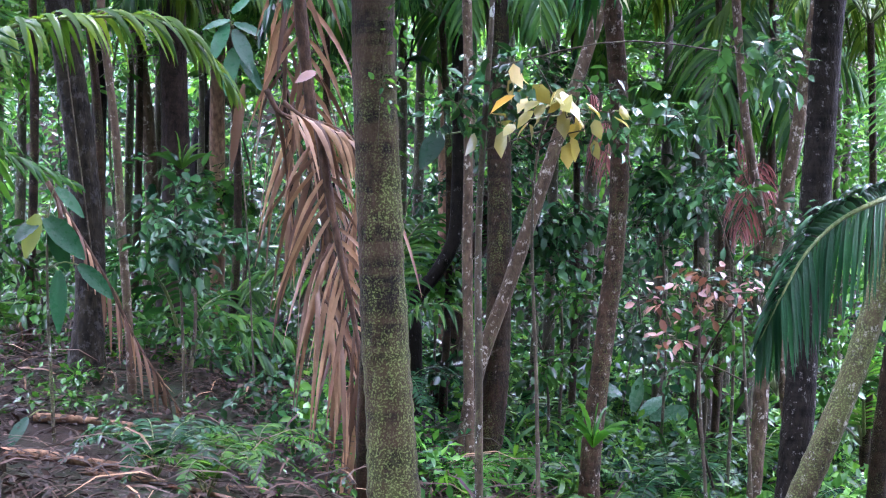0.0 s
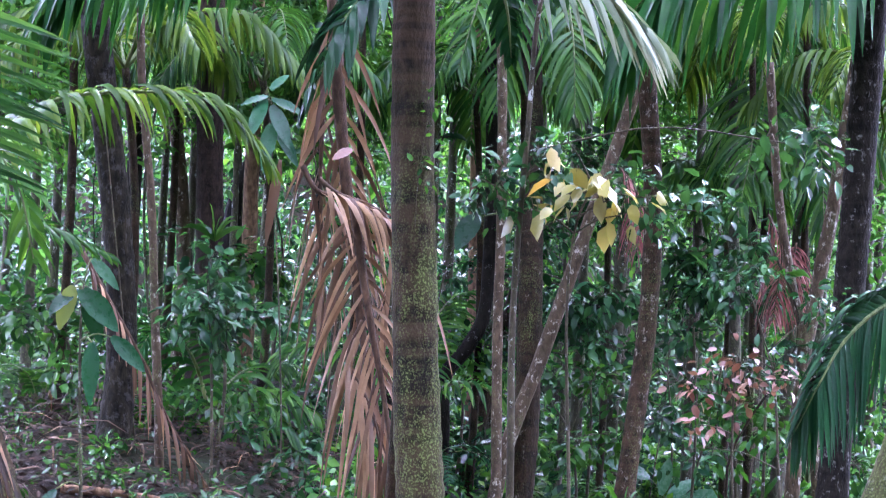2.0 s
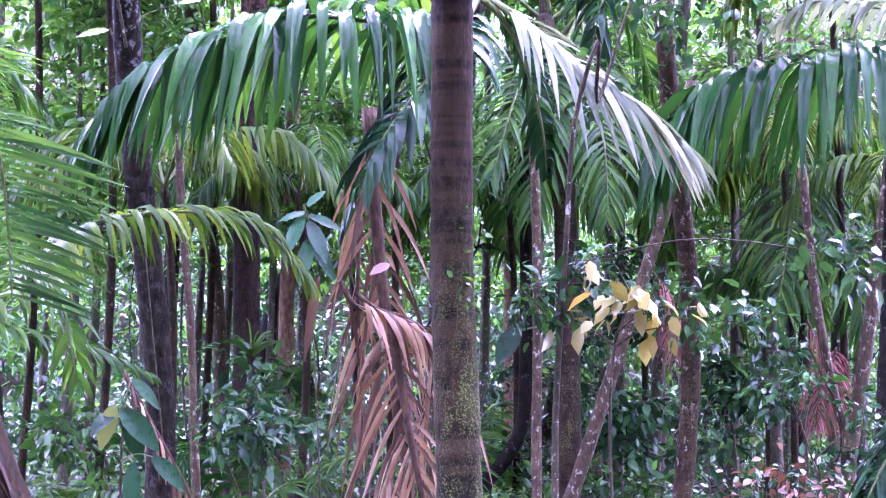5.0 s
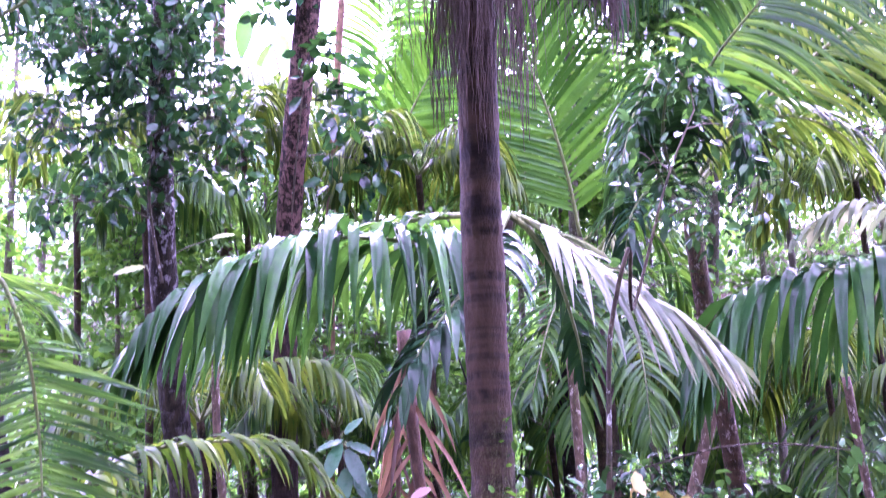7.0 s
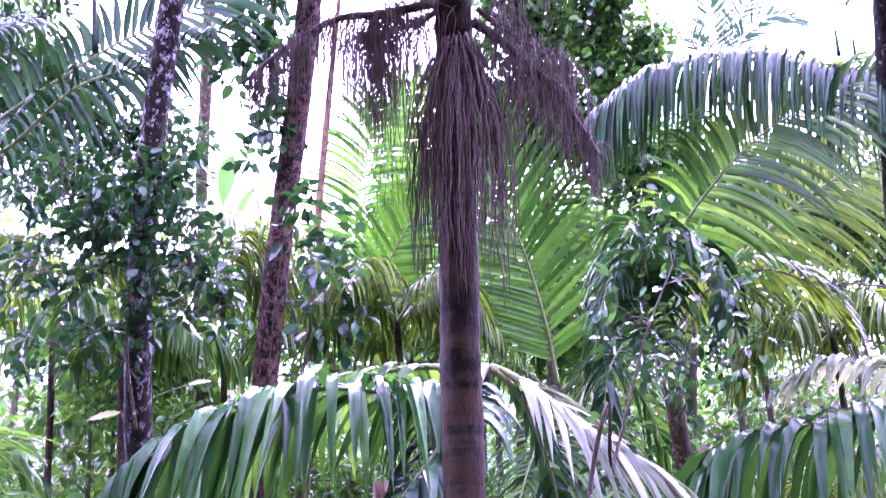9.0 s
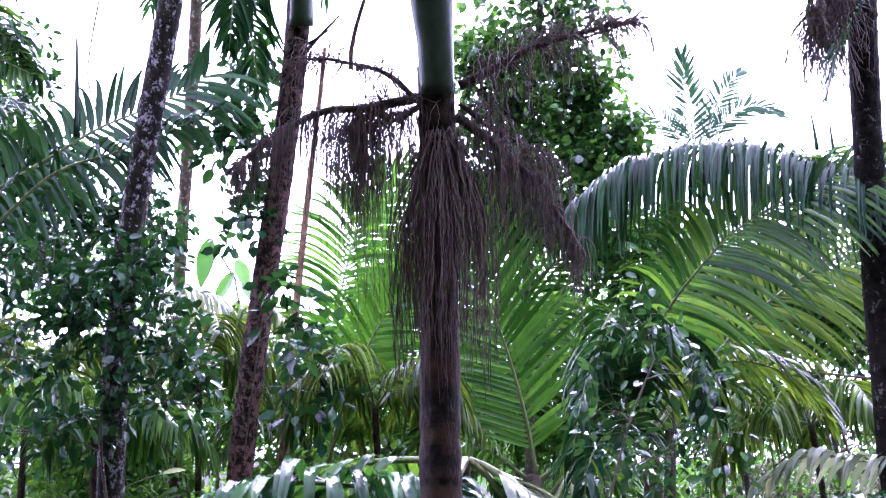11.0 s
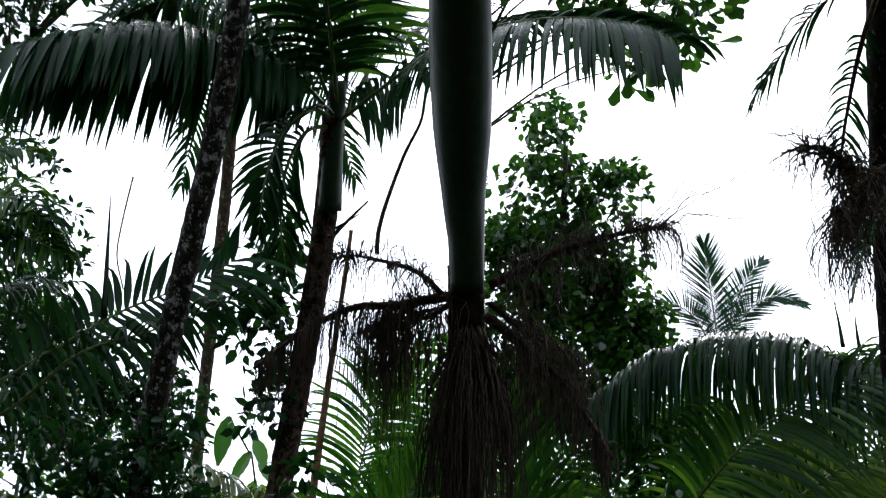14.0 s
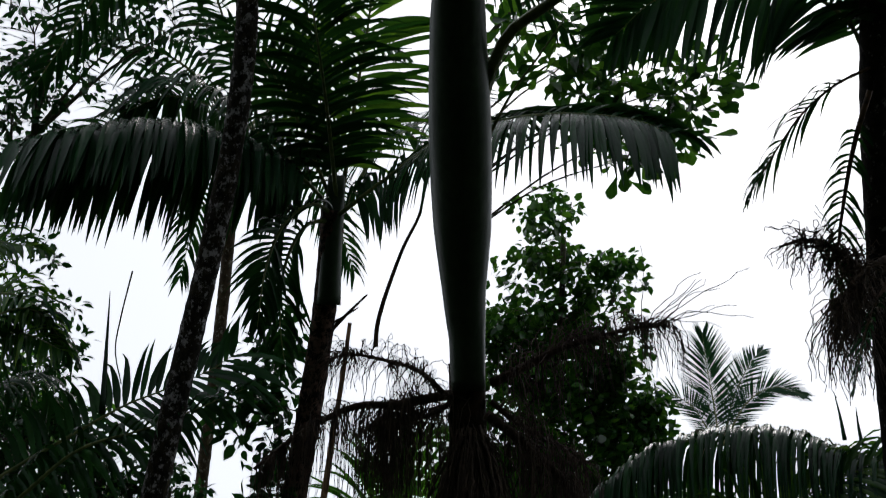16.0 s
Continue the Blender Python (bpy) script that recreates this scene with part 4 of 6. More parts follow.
frond(feather, [(-2.11, 15.30, 5.91), (-2.45, 15.05, 6.56), (-2.85, 14.94, 6.68), (-3.26, 15.03, 6.16)], 34, 0.9, 0.05, FROND, droop=1.4, single=False)
frond(feather, [(-1.96, 14.34, 5.67), (-2.46, 13.52, 6.64), (-2.96, 12.88, 6.88), (-3.20, 12.61, 6.87), (-2.52, 12.82, 6.45)], 30, 0.55, 0.05, FROND_PALE, droop=1.8, single=False)
frond(feather, [(-2.09, 15.31, 5.91), (-2.54, 13.99, 6.48), (-2.83, 12.94, 6.26), (-3.07, 12.51, 5.76), (-3.18, 12.36, 5.13)], 40, 0.8, 0.05, FROND, droop=1.8, single=False)
frond(feather, [(-2.09, 15.31, 5.91), (-2.28, 14.00, 5.95), (-2.47, 12.98, 5.70), (-2.67, 12.57, 5.17)], 36, 0.75, 0.05, FROND, droop=1.8, single=False)
frond(feather, [(-2.04, 15.30, 5.95), (-1.52, 15.26, 6.30), (-0.98, 15.32, 6.23), (-0.60, 15.51, 5.63)], 34, 0.9, 0.05, FROND, droop=1.2, single=False)

west = thing("understory_palm", (-3.13, 6.40, 0.70), "understory palm with bright wet feather fronds", "palm tree")
palm_trunk(west, [(-3.04, 6.29, -0.09), (-3.15, 6.43, 0.97), (-3.16, 6.44, 2.03)], 0.06, 0.05, BARK_BROWN)
frond(west, [(-3.16, 6.58, 1.63), (-2.76, 6.86, 1.85), (-2.58, 7.03, 2.06), (-2.40, 7.18, 2.28), (-2.11, 7.26, 2.39), (-1.59, 7.49, 2.42), (-1.33, 7.55, 2.27), (-1.16, 7.60, 2.05)], 46, 0.5, 0.042, FROND_OLIVE, droop=1.3, lift=0.2, start=0.2, jitter=2.0)
frond(west, [(-2.89, 5.91, 1.99), (-2.71, 5.57, 2.71), (-2.39, 5.43, 2.97), (-2.22, 5.45, 2.71), (-2.16, 5.54, 2.32), (-2.13, 5.59, 1.86)], 84, 0.6, 0.021, FROND_GLOSS, droop=0.08, lift=0.0, spread=(1.45, 1.25), tip=0.3, jitter=0.9)
frond(west, [(-3.07, 6.27, 1.99), (-2.59, 6.04, 2.11), (-2.26, 5.96, 2.06), (-2.04, 5.94, 1.85), (-1.96, 5.97, 1.49)], 30, 0.4, 0.035, FROND, droop=0.6)
frond(west, [(-3.24, 6.63, 1.98), (-2.95, 6.77, 1.82), (-2.63, 6.90, 1.74), (-2.31, 7.02, 1.67), (-1.96, 7.12, 1.51)], 30, 0.36, 0.04, FROND, droop=0.7)
frond(west, [(-3.20, 6.66, 2.53), (-3.02, 6.65, 3.04), (-2.77, 6.74, 3.14), (-2.56, 6.86, 2.98)], 30, 0.5, 0.04, FROND, droop=0.9)

east = thing("palm_tree", (2.04, 7.44, -0.64), "leaning mossy palm trunk with a shaded glossy frond", "palm tree")
palm_trunk(east, [(2.12, 7.52, -0.27), (2.26, 7.54, 0.02), (2.38, 7.56, 0.32), (2.51, 7.57, 0.74), (2.60, 7.57, 1.03), (2.71, 7.55, 1.48)], 0.08, 0.065, BARK_MOSS_ALL)
frond(east, [(2.67, 7.00, 1.47), (2.42, 6.80, 1.45), (2.19, 6.60, 1.40), (1.99, 6.50, 1.31), (1.81, 6.40, 1.16), (1.67, 6.30, 0.96), (1.57, 6.30, 0.75)], 60, 0.6, 0.03, FROND_SHADED, droop=0.8, lift=0.1, spread=(0.95, 0.35), sides=(1.0, 0.55), jitter=1.0, face=(0.2, -1, 0.1))
frond(east, [(2.71, 7.55, 1.48), (2.96, 7.45, 1.74), (3.23, 7.34, 1.58), (3.37, 7.28, 1.21)], 30, 0.5, 0.045, FROND, droop=0.8)
frond(east, [(2.71, 7.55, 1.48), (2.99, 8.07, 1.93), (3.19, 8.62, 2.25), (3.25, 9.23, 2.34)], 30, 0.5, 0.045, FROND, droop=0.8)

left_low = thing("understory_palm", (-1.98, 10.45, -0.28), "low palm with drooping dark green leaflets", "palm tree")
palm_trunk(left_low, [(-1.98, 10.44, -0.37), (-1.99, 10.47, -0.15), (-1.98, 10.50, 0.03)], 0.05, 0.04, BARK_BROWN)
for pts in ([(-1.98, 10.50, 0.03), (-2.13, 10.53, 0.57), (-2.19, 10.03, 0.87), (-2.28, 9.71, 0.95), (-2.35, 9.47, 0.79)], [(-1.97, 10.50, 0.03), (-1.82, 10.57, 0.34), (-1.55, 10.62, 0.40), (-1.24, 10.64, 0.24)], [(-1.97, 10.50, 0.00), (-1.73, 10.56, 0.16), (-1.46, 10.60, 0.13), (-1.32, 10.58, -0.17)], [(-1.99, 10.50, 0.03), (-2.25, 10.47, 0.26), (-2.55, 10.41, 0.27), (-2.75, 10.32, 0.01)], [(-1.98, 10.50, 0.03), (-2.02, 11.15, 0.37), (-1.88, 11.80, 0.50), (-1.64, 12.24, 0.47)]):
    frond(left_low, pts, 28, 0.52, 0.05, FROND_WET if len(pts) == 5 else FROND, droop=1.2)

hid = thing("understory_palm", (-0.41, 11.55, -0.87), "low palm with pale green feather fronds", "palm tree")
palm_trunk(hid, [(-0.41, 11.49, -1.11), (-0.41, 11.62, -0.48), (-0.40, 11.71, 0.11)], 0.05, 0.04, BARK_BROWN)
for pts in ([(-0.40, 11.71, 0.11), (-0.16, 11.74, 0.38), (0.14, 11.74, 0.38), (0.39, 11.72, 0.16), (0.49, 11.68, -0.09)], [(-0.41, 11.71, 0.11), (-0.77, 11.73, 0.51), (-1.16, 11.71, 0.69), (-1.51, 11.66, 0.67), (-1.70, 11.62, 0.42)], [(-0.41, 11.68, -0.09), (-0.76, 11.65, -0.14), (-1.16, 11.62, -0.13), (-1.45, 11.56, -0.32)], [(-0.41, 11.71, 0.11), (-0.39, 12.36, 0.67), (-0.19, 12.99, 1.07), (0.09, 13.40, 1.17)]):
    frond(hid, pts, 30, 0.5, 0.045, FROND, droop=0.8)

blue = thing("understory_palm", (3.79, 11.57, -1.38), "low palm with cool green feather fronds", "palm tree")
palm_trunk(blue, [(3.79, 11.57, -1.38), (3.80, 11.63, -1.14), (3.81, 11.69, -0.85)], 0.05, 0.04, BARK_BROWN)
for pts in ([(3.81, 11.69, -0.85), (3.69, 11.81, -0.36), (3.51, 11.89, -0.17), (3.32, 11.94, -0.23)], [(3.81, 11.69, -0.85), (4.01, 11.71, -0.35), (4.24, 11.65, -0.19)], [(3.81, 11.69, -0.85), (3.65, 11.21, -0.22), (3.59, 10.74, 0.04)], [(3.81, 11.69, -0.85), (3.54, 11.81, -0.62), (3.21, 11.88, -0.73)]):
    frond(blue, pts, 28, 0.42, 0.035, FROND, droop=0.5)

for k, (at, n, ll, lf, m, foot_y) in enumerate((
        ((-2.60, 9.90, 2.89), 6, 1.3, 0.5, FROND_OLIVE, 10.2), ((-1.83, 11.60, 3.03), 7, 1.3, 0.55, FROND, 11.9), 
        ((2.56, 12.20, 3.47), 7, 1.4, 0.6, FROND_OLIVE, 12.4), ((2.57, 13.40, 2.17), 7, 1.0, 0.5, FROND, 13.6), ((3.71, 11.40, 2.86), 7, 1.2, 0.55, FROND_OLIVE, 11.6),
        ((0.04, 12.60, 3.06), 6, 1.2, 0.5, FROND, 12.8), ((1.35, 13.50, 3.56), 7, 1.4, 0.6, FROND_OLIVE, 13.8), ((-2.84, 12.30, 5.95), 8, 1.3, 0.7, FROND_OLIVE, 13.2),
        ((-4.14, 11.20, 5.55), 7, 1.3, 0.6, FROND_OLIVE, 12.0), ((-1.06, 11.80, 5.38), 7, 1.1, 0.6, FROND_OLIVE, 12.6), ((2.92, 11.80, 5.09), 7, 1.1, 0.6, FROND_OLIVE, 12.6), ((-3.24, 10.40, 4.83), 6, 1.0, 0.55, FROND, 10.9))):
    drooping_palm("small palm with hanging yellow-green leaflets" if m is FROND_OLIVE else "small palm with arching green fronds", (at[0] * foot_y / at[1], foot_y), at, n, ll, lf, m, 500 + k, 0.04, turn=0.5 * k)

# ---- palms off to the side and far behind ----
corner = thing("palm_tree", (-4.84, 8.65, 0.36), "palm with stiff upward-pointing leaflets", "palm tree")
palm_trunk(corner, [(-3.72, 9.29, 1.62), (-4.09, 8.82, 4.15), (-4.18, 8.21, 5.69)], 0.1, 0.08, BARK_SHADED)
frond(corner, [(-3.92, 8.30, 5.68), (-3.58, 8.30, 5.87), (-3.35, 8.25, 6.00), (-3.03, 8.20, 6.18), (-2.73, 8.20, 6.38), (-2.42, 8.20, 6.52), (-2.14, 8.20, 6.66), (-1.99, 8.20, 6.78)], 34, 0.74, 0.058, FROND_SHADED, droop=0.45, lift=0.05, spread=(1.5, 0.7), start=0.12, face=(0.1, -1, 0.1), sides=(0.62, 1.05), jitter=1.1, tip=0.2, miss=0.06)
for pts in ([(-4.32, 8.20, 6.88), (-4.02, 8.10, 7.21), (-3.65, 8.00, 7.23), (-3.28, 7.90, 6.96)], [(-4.30, 8.20, 6.78), (-3.91, 8.10, 6.91), (-3.50, 8.00, 6.88), (-3.15, 7.90, 6.67)], [(-4.35, 8.20, 6.98), (-4.22, 8.20, 7.59), (-3.97, 8.20, 7.85), (-3.60, 8.20, 7.79)]):
    frond(corner, pts, 34, 0.45, 0.035, FROND, droop=0.8, lift=0.1, face=(0.1, -1, 0.4), single=False, spread=(1.2, 0.5))
frond(corner, [(-4.18, 8.21, 5.69), (-3.92, 7.86, 6.57), (-3.63, 7.78, 6.89), (-3.37, 7.84, 6.97), (-3.16, 8.06, 6.77)], 34, 0.6, 0.045, FROND_SHADED, droop=1.2, single=False)
frond(corner, [(-4.18, 8.21, 5.69), (-4.04, 8.45, 6.53), (-3.75, 8.92, 7.00), (-3.51, 9.40, 6.95)], 34, 0.6, 0.045, FROND_SHADED, droop=1.2, single=False)
frond(corner, [(-3.96, 7.95, 5.34), (-3.46, 8.10, 5.51), (-2.97, 8.06, 5.95), (-2.48, 8.11, 6.16), (-1.85, 8.11, 6.45)], 34, 0.5, 0.04, FROND_SHADED, droop=1.0)

tube("spear_leaf", [(-2.88, 8.20, 6.32), (-2.93, 8.20, 6.84), (-2.98, 8.20, 7.37)], 0.026, 0.003, FROND_SHADED, corner, 6, 12)

pole = thing("palm_tree", (-2.77, 13.61, -0.12), "slim pale palm trunk with lichen", "palm tree")
palm_trunk(pole, [(-3.09, 13.29, 3.77), (-3.16, 12.45, 6.79), (-3.00, 12.06, 7.73), (-2.84, 11.23, 9.24), (-2.76, 10.67, 10.05), (-2.67, 10.21, 10.64)], 0.075, 0.06, BARK_PALE)
c = (-2.67, 10.21, 10.64)
for a in range(7):
    ang = a * 0.9 + 0.2
    ca, sa = math.cos(ang), math.sin(ang)
    frond(pole, [c, (c[0] + 0.6 * ca, c[1] + 0.6 * sa, c[2] + 0.6), (c[0] + 1.5 * ca, c[1] + 1.5 * sa, c[2] + 0.55), (c[0] + 2.3 * ca, c[1] + 2.3 * sa, c[2] - 0.3)], 40, 0.7, 0.045, FROND_SHADED, single=False, droop=1.0)

spray = thing("palm_tree", (1.93, 15.17, 4.03), "distant palm crown with fine upright leaflets", "palm tree")
palm_trunk(spray, [(1.93, 15.17, 4.03), (2.17, 14.22, 7.41), (2.27, 13.51, 8.91)], 0.08, 0.06, BARK_GREY)
for pts, ll in (([(2.47, 13.50, 8.69), (2.44, 13.40, 9.21), (2.40, 13.30, 9.64), (2.38, 13.20, 9.99)], 0.6), ([(2.50, 13.50, 8.69), (2.81, 13.40, 9.17), (3.13, 13.30, 9.32), (3.44, 13.20, 9.15)], 0.42), ([(2.44, 13.50, 8.69), (2.21, 13.50, 9.20), (1.93, 13.50, 9.35), (1.65, 13.50, 9.14)], 0.42), ([(2.50, 13.50, 8.69), (2.73, 13.60, 9.39), (3.01, 13.70, 9.90), (3.19, 13.80, 10.12)], 0.45)):
    frond(spray, pts, 46, ll * 0.8, 0.021, FROND_SHADED, droop=0.12, lift=0.05, single=False, spread=(1.0, 0.35), face=(0.1, -1, 0.2), jitter=0.6, r0=0.014)

# ---- bare and lichened trunks among the palms ----
def bare_trunk(label, pts, r0, r1, mat, sides=10):
    pts = rooted(pts)
    ob = thing("tree_trunk", pts[0], label, "tree trunk")
    v, f = tube_data(spline(pts, 40), [r0 + (r1 - r0) * k / 39 for k in range(40)], sides, 0.12, pts[0][0])
    mesh_ob("trunk", v, f, mat, ob)
    return ob


bare_trunk("pale pinkish leaning trunk with lichen", [(0.35, 11.13, -0.11), (0.66, 11.21, 0.75), (0.97, 11.21, 1.70), (1.31, 11.12, 2.74), (1.44, 11.02, 3.28), (1.55, 10.90, 3.90)], 0.066, 0.05, BARK_PALE)
bare_trunk("pale brown slanting trunk with lichen", [(2.64, 10.45, 0.62), (2.70, 10.46, 1.06), (2.82, 10.44, 1.78), (2.93, 10.35, 2.66), (2.99, 10.26, 3.24), (3.09, 10.07, 3.97)], 0.062, 0.052, BARK_PALE)
bare_trunk("thin whitish crooked trunk in shade", [(2.69, 10.58, 0.83), (2.60, 10.62, 1.29), (2.49, 10.64, 1.92), (2.43, 10.62, 2.42), (2.36, 10.55, 3.12)], 0.044, 0.034, BARK_PALE)
bare_trunk("slim grey stem patched with white lichen", [(0.28, 10.77, -1.00), (0.27, 10.96, 0.01), (0.26, 11.05, 0.95), (0.27, 11.06, 1.80), (0.26, 11.00, 2.73), (0.22, 10.85, 3.71)], 0.046, 0.038, BARK_PALE)
bare_trunk("dark curving trunk in the undergrowth", [(-0.20, 12.30, -0.07), (-0.19, 12.35, 0.40), (0.01, 12.37, 0.67), (0.16, 12.39, 0.98), (0.20, 12.40, 1.62), (0.20, 12.36, 2.56), (0.17, 12.23, 3.58)], 0.07, 0.058, BARK_SHADED)
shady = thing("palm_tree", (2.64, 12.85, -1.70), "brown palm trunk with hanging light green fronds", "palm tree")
palm_trunk(shady, [(2.66, 12.91, -1.44), (2.74, 13.06, -0.62), (2.88, 13.17, 0.61), (2.95, 13.18, 1.85), (2.98, 13.10, 2.95), (2.97, 12.92, 4.12)], 0.08, 0.065, BARK_BROWN)
for pts in ([(2.97, 12.92, 4.12), (2.74, 13.08, 3.50), (2.50, 13.22, 2.80), (2.30, 13.30, 2.02)], [(2.97, 12.92, 4.12), (3.32, 12.94, 3.59), (3.70, 12.92, 2.99), (4.07, 12.86, 2.44)], [(2.95, 12.83, 4.11), (2.71, 12.40, 3.29), (2.55, 12.10, 2.54), (2.43, 11.96, 2.02)], [(2.97, 12.92, 4.12), (3.04, 12.44, 3.19), (3.16, 12.07, 2.54), (3.17, 11.89, 1.92)], [(2.97, 12.92, 4.12), (3.51, 12.85, 3.79), (4.22, 12.70, 3.44), (4.64, 12.63, 2.80)], [(2.97, 12.92, 4.12), (2.36, 13.10, 3.83), (1.83, 13.26, 3.31), (1.62, 13.36, 2.64)]):
    frond(shady, pts, 44, 0.8, 0.05, FROND, droop=1.0, lift=0.1, single=False)
bare_trunk("grey-brown mottled trunk beside a palm", [(3.02, 13.32, -1.59), (3.14, 13.44, -0.91), (3.25, 13.53, -0.11), (3.34, 13.60, 0.93), (3.39, 13.58, 2.20), (3.40, 13.47, 3.33)], 0.085, 0.07, BARK_GREY)
bare_trunk("slim stem with pale lichen", [(-2.01, 8.84, -0.50), (-2.07, 8.97, 0.28), (-2.13, 9.03, 1.09), (-2.17, 9.02, 1.86), (-2.23, 8.94, 2.65), (-2.23, 8.84, 3.30)], 0.034, 0.026, BARK_PALE)
bare_trunk("brown slanted trunk in the undergrowth", [(0.00, 13.60, -0.83), (0.15, 13.70, -0.13), (0.45, 13.78, 0.92), (0.62, 13.79, 1.63), (0.73, 13.75, 2.50)], 0.10, 0.085, BARK_BROWN)
bare_trunk("straight grey trunk in the undergrowth", [(1.19, 18.72, -1.55), (1.32, 18.86, -0.43), (1.40, 18.94, 0.86), (1.49, 18.92, 2.47), (1.52, 18.77, 4.05)], 0.085, 0.07, BARK_GREY)
bare_trunk("brown trunk in deep shade", [(5.00, 17.15, -0.84), (5.03, 17.25, 0.18), (5.06, 17.29, 1.29), (5.03, 17.23, 3.11)], 0.08, 0.07, BARK_BROWN)
bare_trunk("dark trunk behind the palms", [(-3.88, 14.98, 0.87), (-3.85, 15.00, 1.64), (-3.81, 14.97, 2.59), (-3.76, 14.89, 3.52)], 0.1, 0.08, BARK_SHADED)
bare_trunk("fibrous reddish brown dead palm stem", [(-2.09, 12.92, 4.66), (-2.02, 12.69, 5.53), (-1.93, 12.40, 6.39), (-1.81, 12.06, 7.23), (-1.70, 11.74, 7.88), (-1.58, 11.4, 8.5), (-1.5, 11.1, 8.9)], 0.09, 0.02, BARK_RED, 14)
bare_trunk("reddish bare stem behind fronds", [(0.06, 15.98, 2.07), (0.05, 15.87, 3.56), (0.06, 15.71, 4.56), (0.08, 15.50, 5.54)], 0.07, 0.06, BARK_RED)
rng = np.random.default_rng(77)
for k in range(13):
    y = rng.uniform(15, 34)
    x = rng.uniform(-0.36, 0.34) * y
    h = rng.uniform(4.5, 6.5)
    lean = rng.normal(size=2) * 0.35
    bare_trunk("slender forest stem in the shade", [(x, y, ground_z(x, y) - 0.1), (x + lean[0] * 0.4, y + lean[1] * 0.4, ground_z(x, y) + h * 0.5), (x + lean[0], y + lean[1], ground_z(x, y) + h)], rng.uniform(0.04, 0.1), 0.035, [BARK_GREY, BARK_BROWN, BARK_SHADED, BARK_SHADED][k % 4], 7)

# ---- dead hanging fronds ----
def dead_frond(label, pts, n, L, r0, droop, wid=0.05, mat=FROND_DEAD, spread=(0.6, 0.2), face=None, sides=(1.0, 1.0)):
    ob = thing("dead_palm_frond", pts[0], label, "dead frond")
    frond(ob, pts, n, L, wid, mat, RACHIS_DEAD, droop=droop, lift=-0.1, start=0.05, r0=r0, spread=spread, miss=0.15, jitter=2.4 if face is None else 2.8, face=face, sides=sides)
    return ob


dead_frond("large brown dead palm frond hanging beside the trunk", [(-0.88, 8.38, 3.21), (-0.86, 8.47, 2.73), (-0.82, 8.53, 2.24), (-0.76, 8.56, 1.73), (-0.70, 8.56, 1.22), (-0.59, 8.53, 0.64), (-0.47, 8.47, 0.13), (-0.39, 8.38, -0.36), (-0.36, 8.26, -0.84)], 36, 1.1, 0.05, 1.5, 0.04, FROND_DEAD, (0.62, 0.2))
dead_frond("split brown dead frond with strips fanning outward", [(-0.72, 8.25, 1.88), (-0.66, 8.25, 1.48), (-0.58, 8.22, 1.06), (-0.50, 8.20, 0.67), (-0.43, 8.15, 0.26), (-0.38, 8.10, -0.16)], 26, 0.95, 0.035, 0.7, 0.03, FROND_DEAD, (0.8, 0.2), face=(0.1, -1, 0), sides=(0.4, 1.0))
dead_frond("torn brown leaf sheath bent across the hanging frond", [(-0.93, 8.20, 2.00), (-0.83, 8.20, 1.92), (-0.69, 8.20, 1.86), (-0.51, 8.20, 1.76)], 12, 0.5, 0.018, 2.2, 0.04, FROND_DEAD, (0.4, 0.2))
dead_frond("brown dead palm frond hanging in strips", [(-0.98, 8.63, 2.90), (-0.97, 8.69, 2.47), (-0.98, 8.72, 2.03), (-0.96, 8.74, 1.59), (-0.95, 8.73, 1.14)], 16, 0.9, 0.022, 1.8, 0.032, FROND_DEAD, (0.5, 0.2))
dead_frond("bent dead frond stalk with brown strips", [(-1.06, 8.41, 2.09), (-0.96, 8.43, 1.93), (-0.75, 8.45, 1.89), (-0.52, 8.48, 1.77), (-0.46, 8.48, 1.48), (-0.61, 8.46, 0.97)], 12, 0.9, 0.02, 2.2, 0.034)
dead_frond("dry brown strips fallen against the palm", [(-0.65, 8.36, 1.12), (-0.74, 8.34, 0.87), (-0.63, 8.33, 0.66), (-0.53, 8.30, 0.38), (-0.49, 8.24, -0.04), (-0.45, 8.13, -0.52)], 16, 0.9, 0.014, 1.6, 0.04)
dead_frond("thin dead frond slanting to the ground", [(-2.46, 8.43, 1.51), (-2.31, 8.47, 1.23), (-2.10, 8.50, 0.86), (-1.93, 8.51, 0.49), (-1.71, 8.51, 0.13), (-1.47, 8.49, -0.24)], 16, 0.45, 0.018, 3.0, 0.025)
for pts in ([(2.42, 10.75, 1.92), (2.53, 10.74, 1.65), (2.51, 10.75, 1.38), (2.47, 10.74, 1.06)], [(1.26, 11.31, 2.33), (1.40, 11.30, 2.14), (1.46, 11.31, 1.90), (1.44, 11.32, 1.61)], [(2.91, 11.82, 1.71), (2.86, 11.83, 1.41), (2.80, 11.84, 1.11)]):
    dead_frond("dull red withered palm frond in the shade", pts, 40, 0.42, 0.012, 1.6, 0.014, LEAF_RED, (1.1, 0.4))

dead_frond("pale dry palm frond caught among the leaves", [(-3.35, 12.12, 6.48), (-3.11, 12.06, 6.76), (-2.81, 12.14, 6.75), (-2.54, 12.27, 6.58), (-2.35, 12.39, 6.34)], 34, 0.5, 0.014, 2.4, 0.035, FROND_PALE, (1.2, 0.6))
ob = thing("dead_branch", (3.53, 11.93, 5.55), "bare brown branch hung with dry dark strips", "branch")
bough = tube("branch", [(3.91, 11.83, 5.47), (3.54, 11.92, 5.56), (3.05, 12.02, 5.67), (2.70, 12.10, 5.69), (2.39, 12.14, 5.76)], 0.018, 0.010, TWIG, ob, 6, 16)
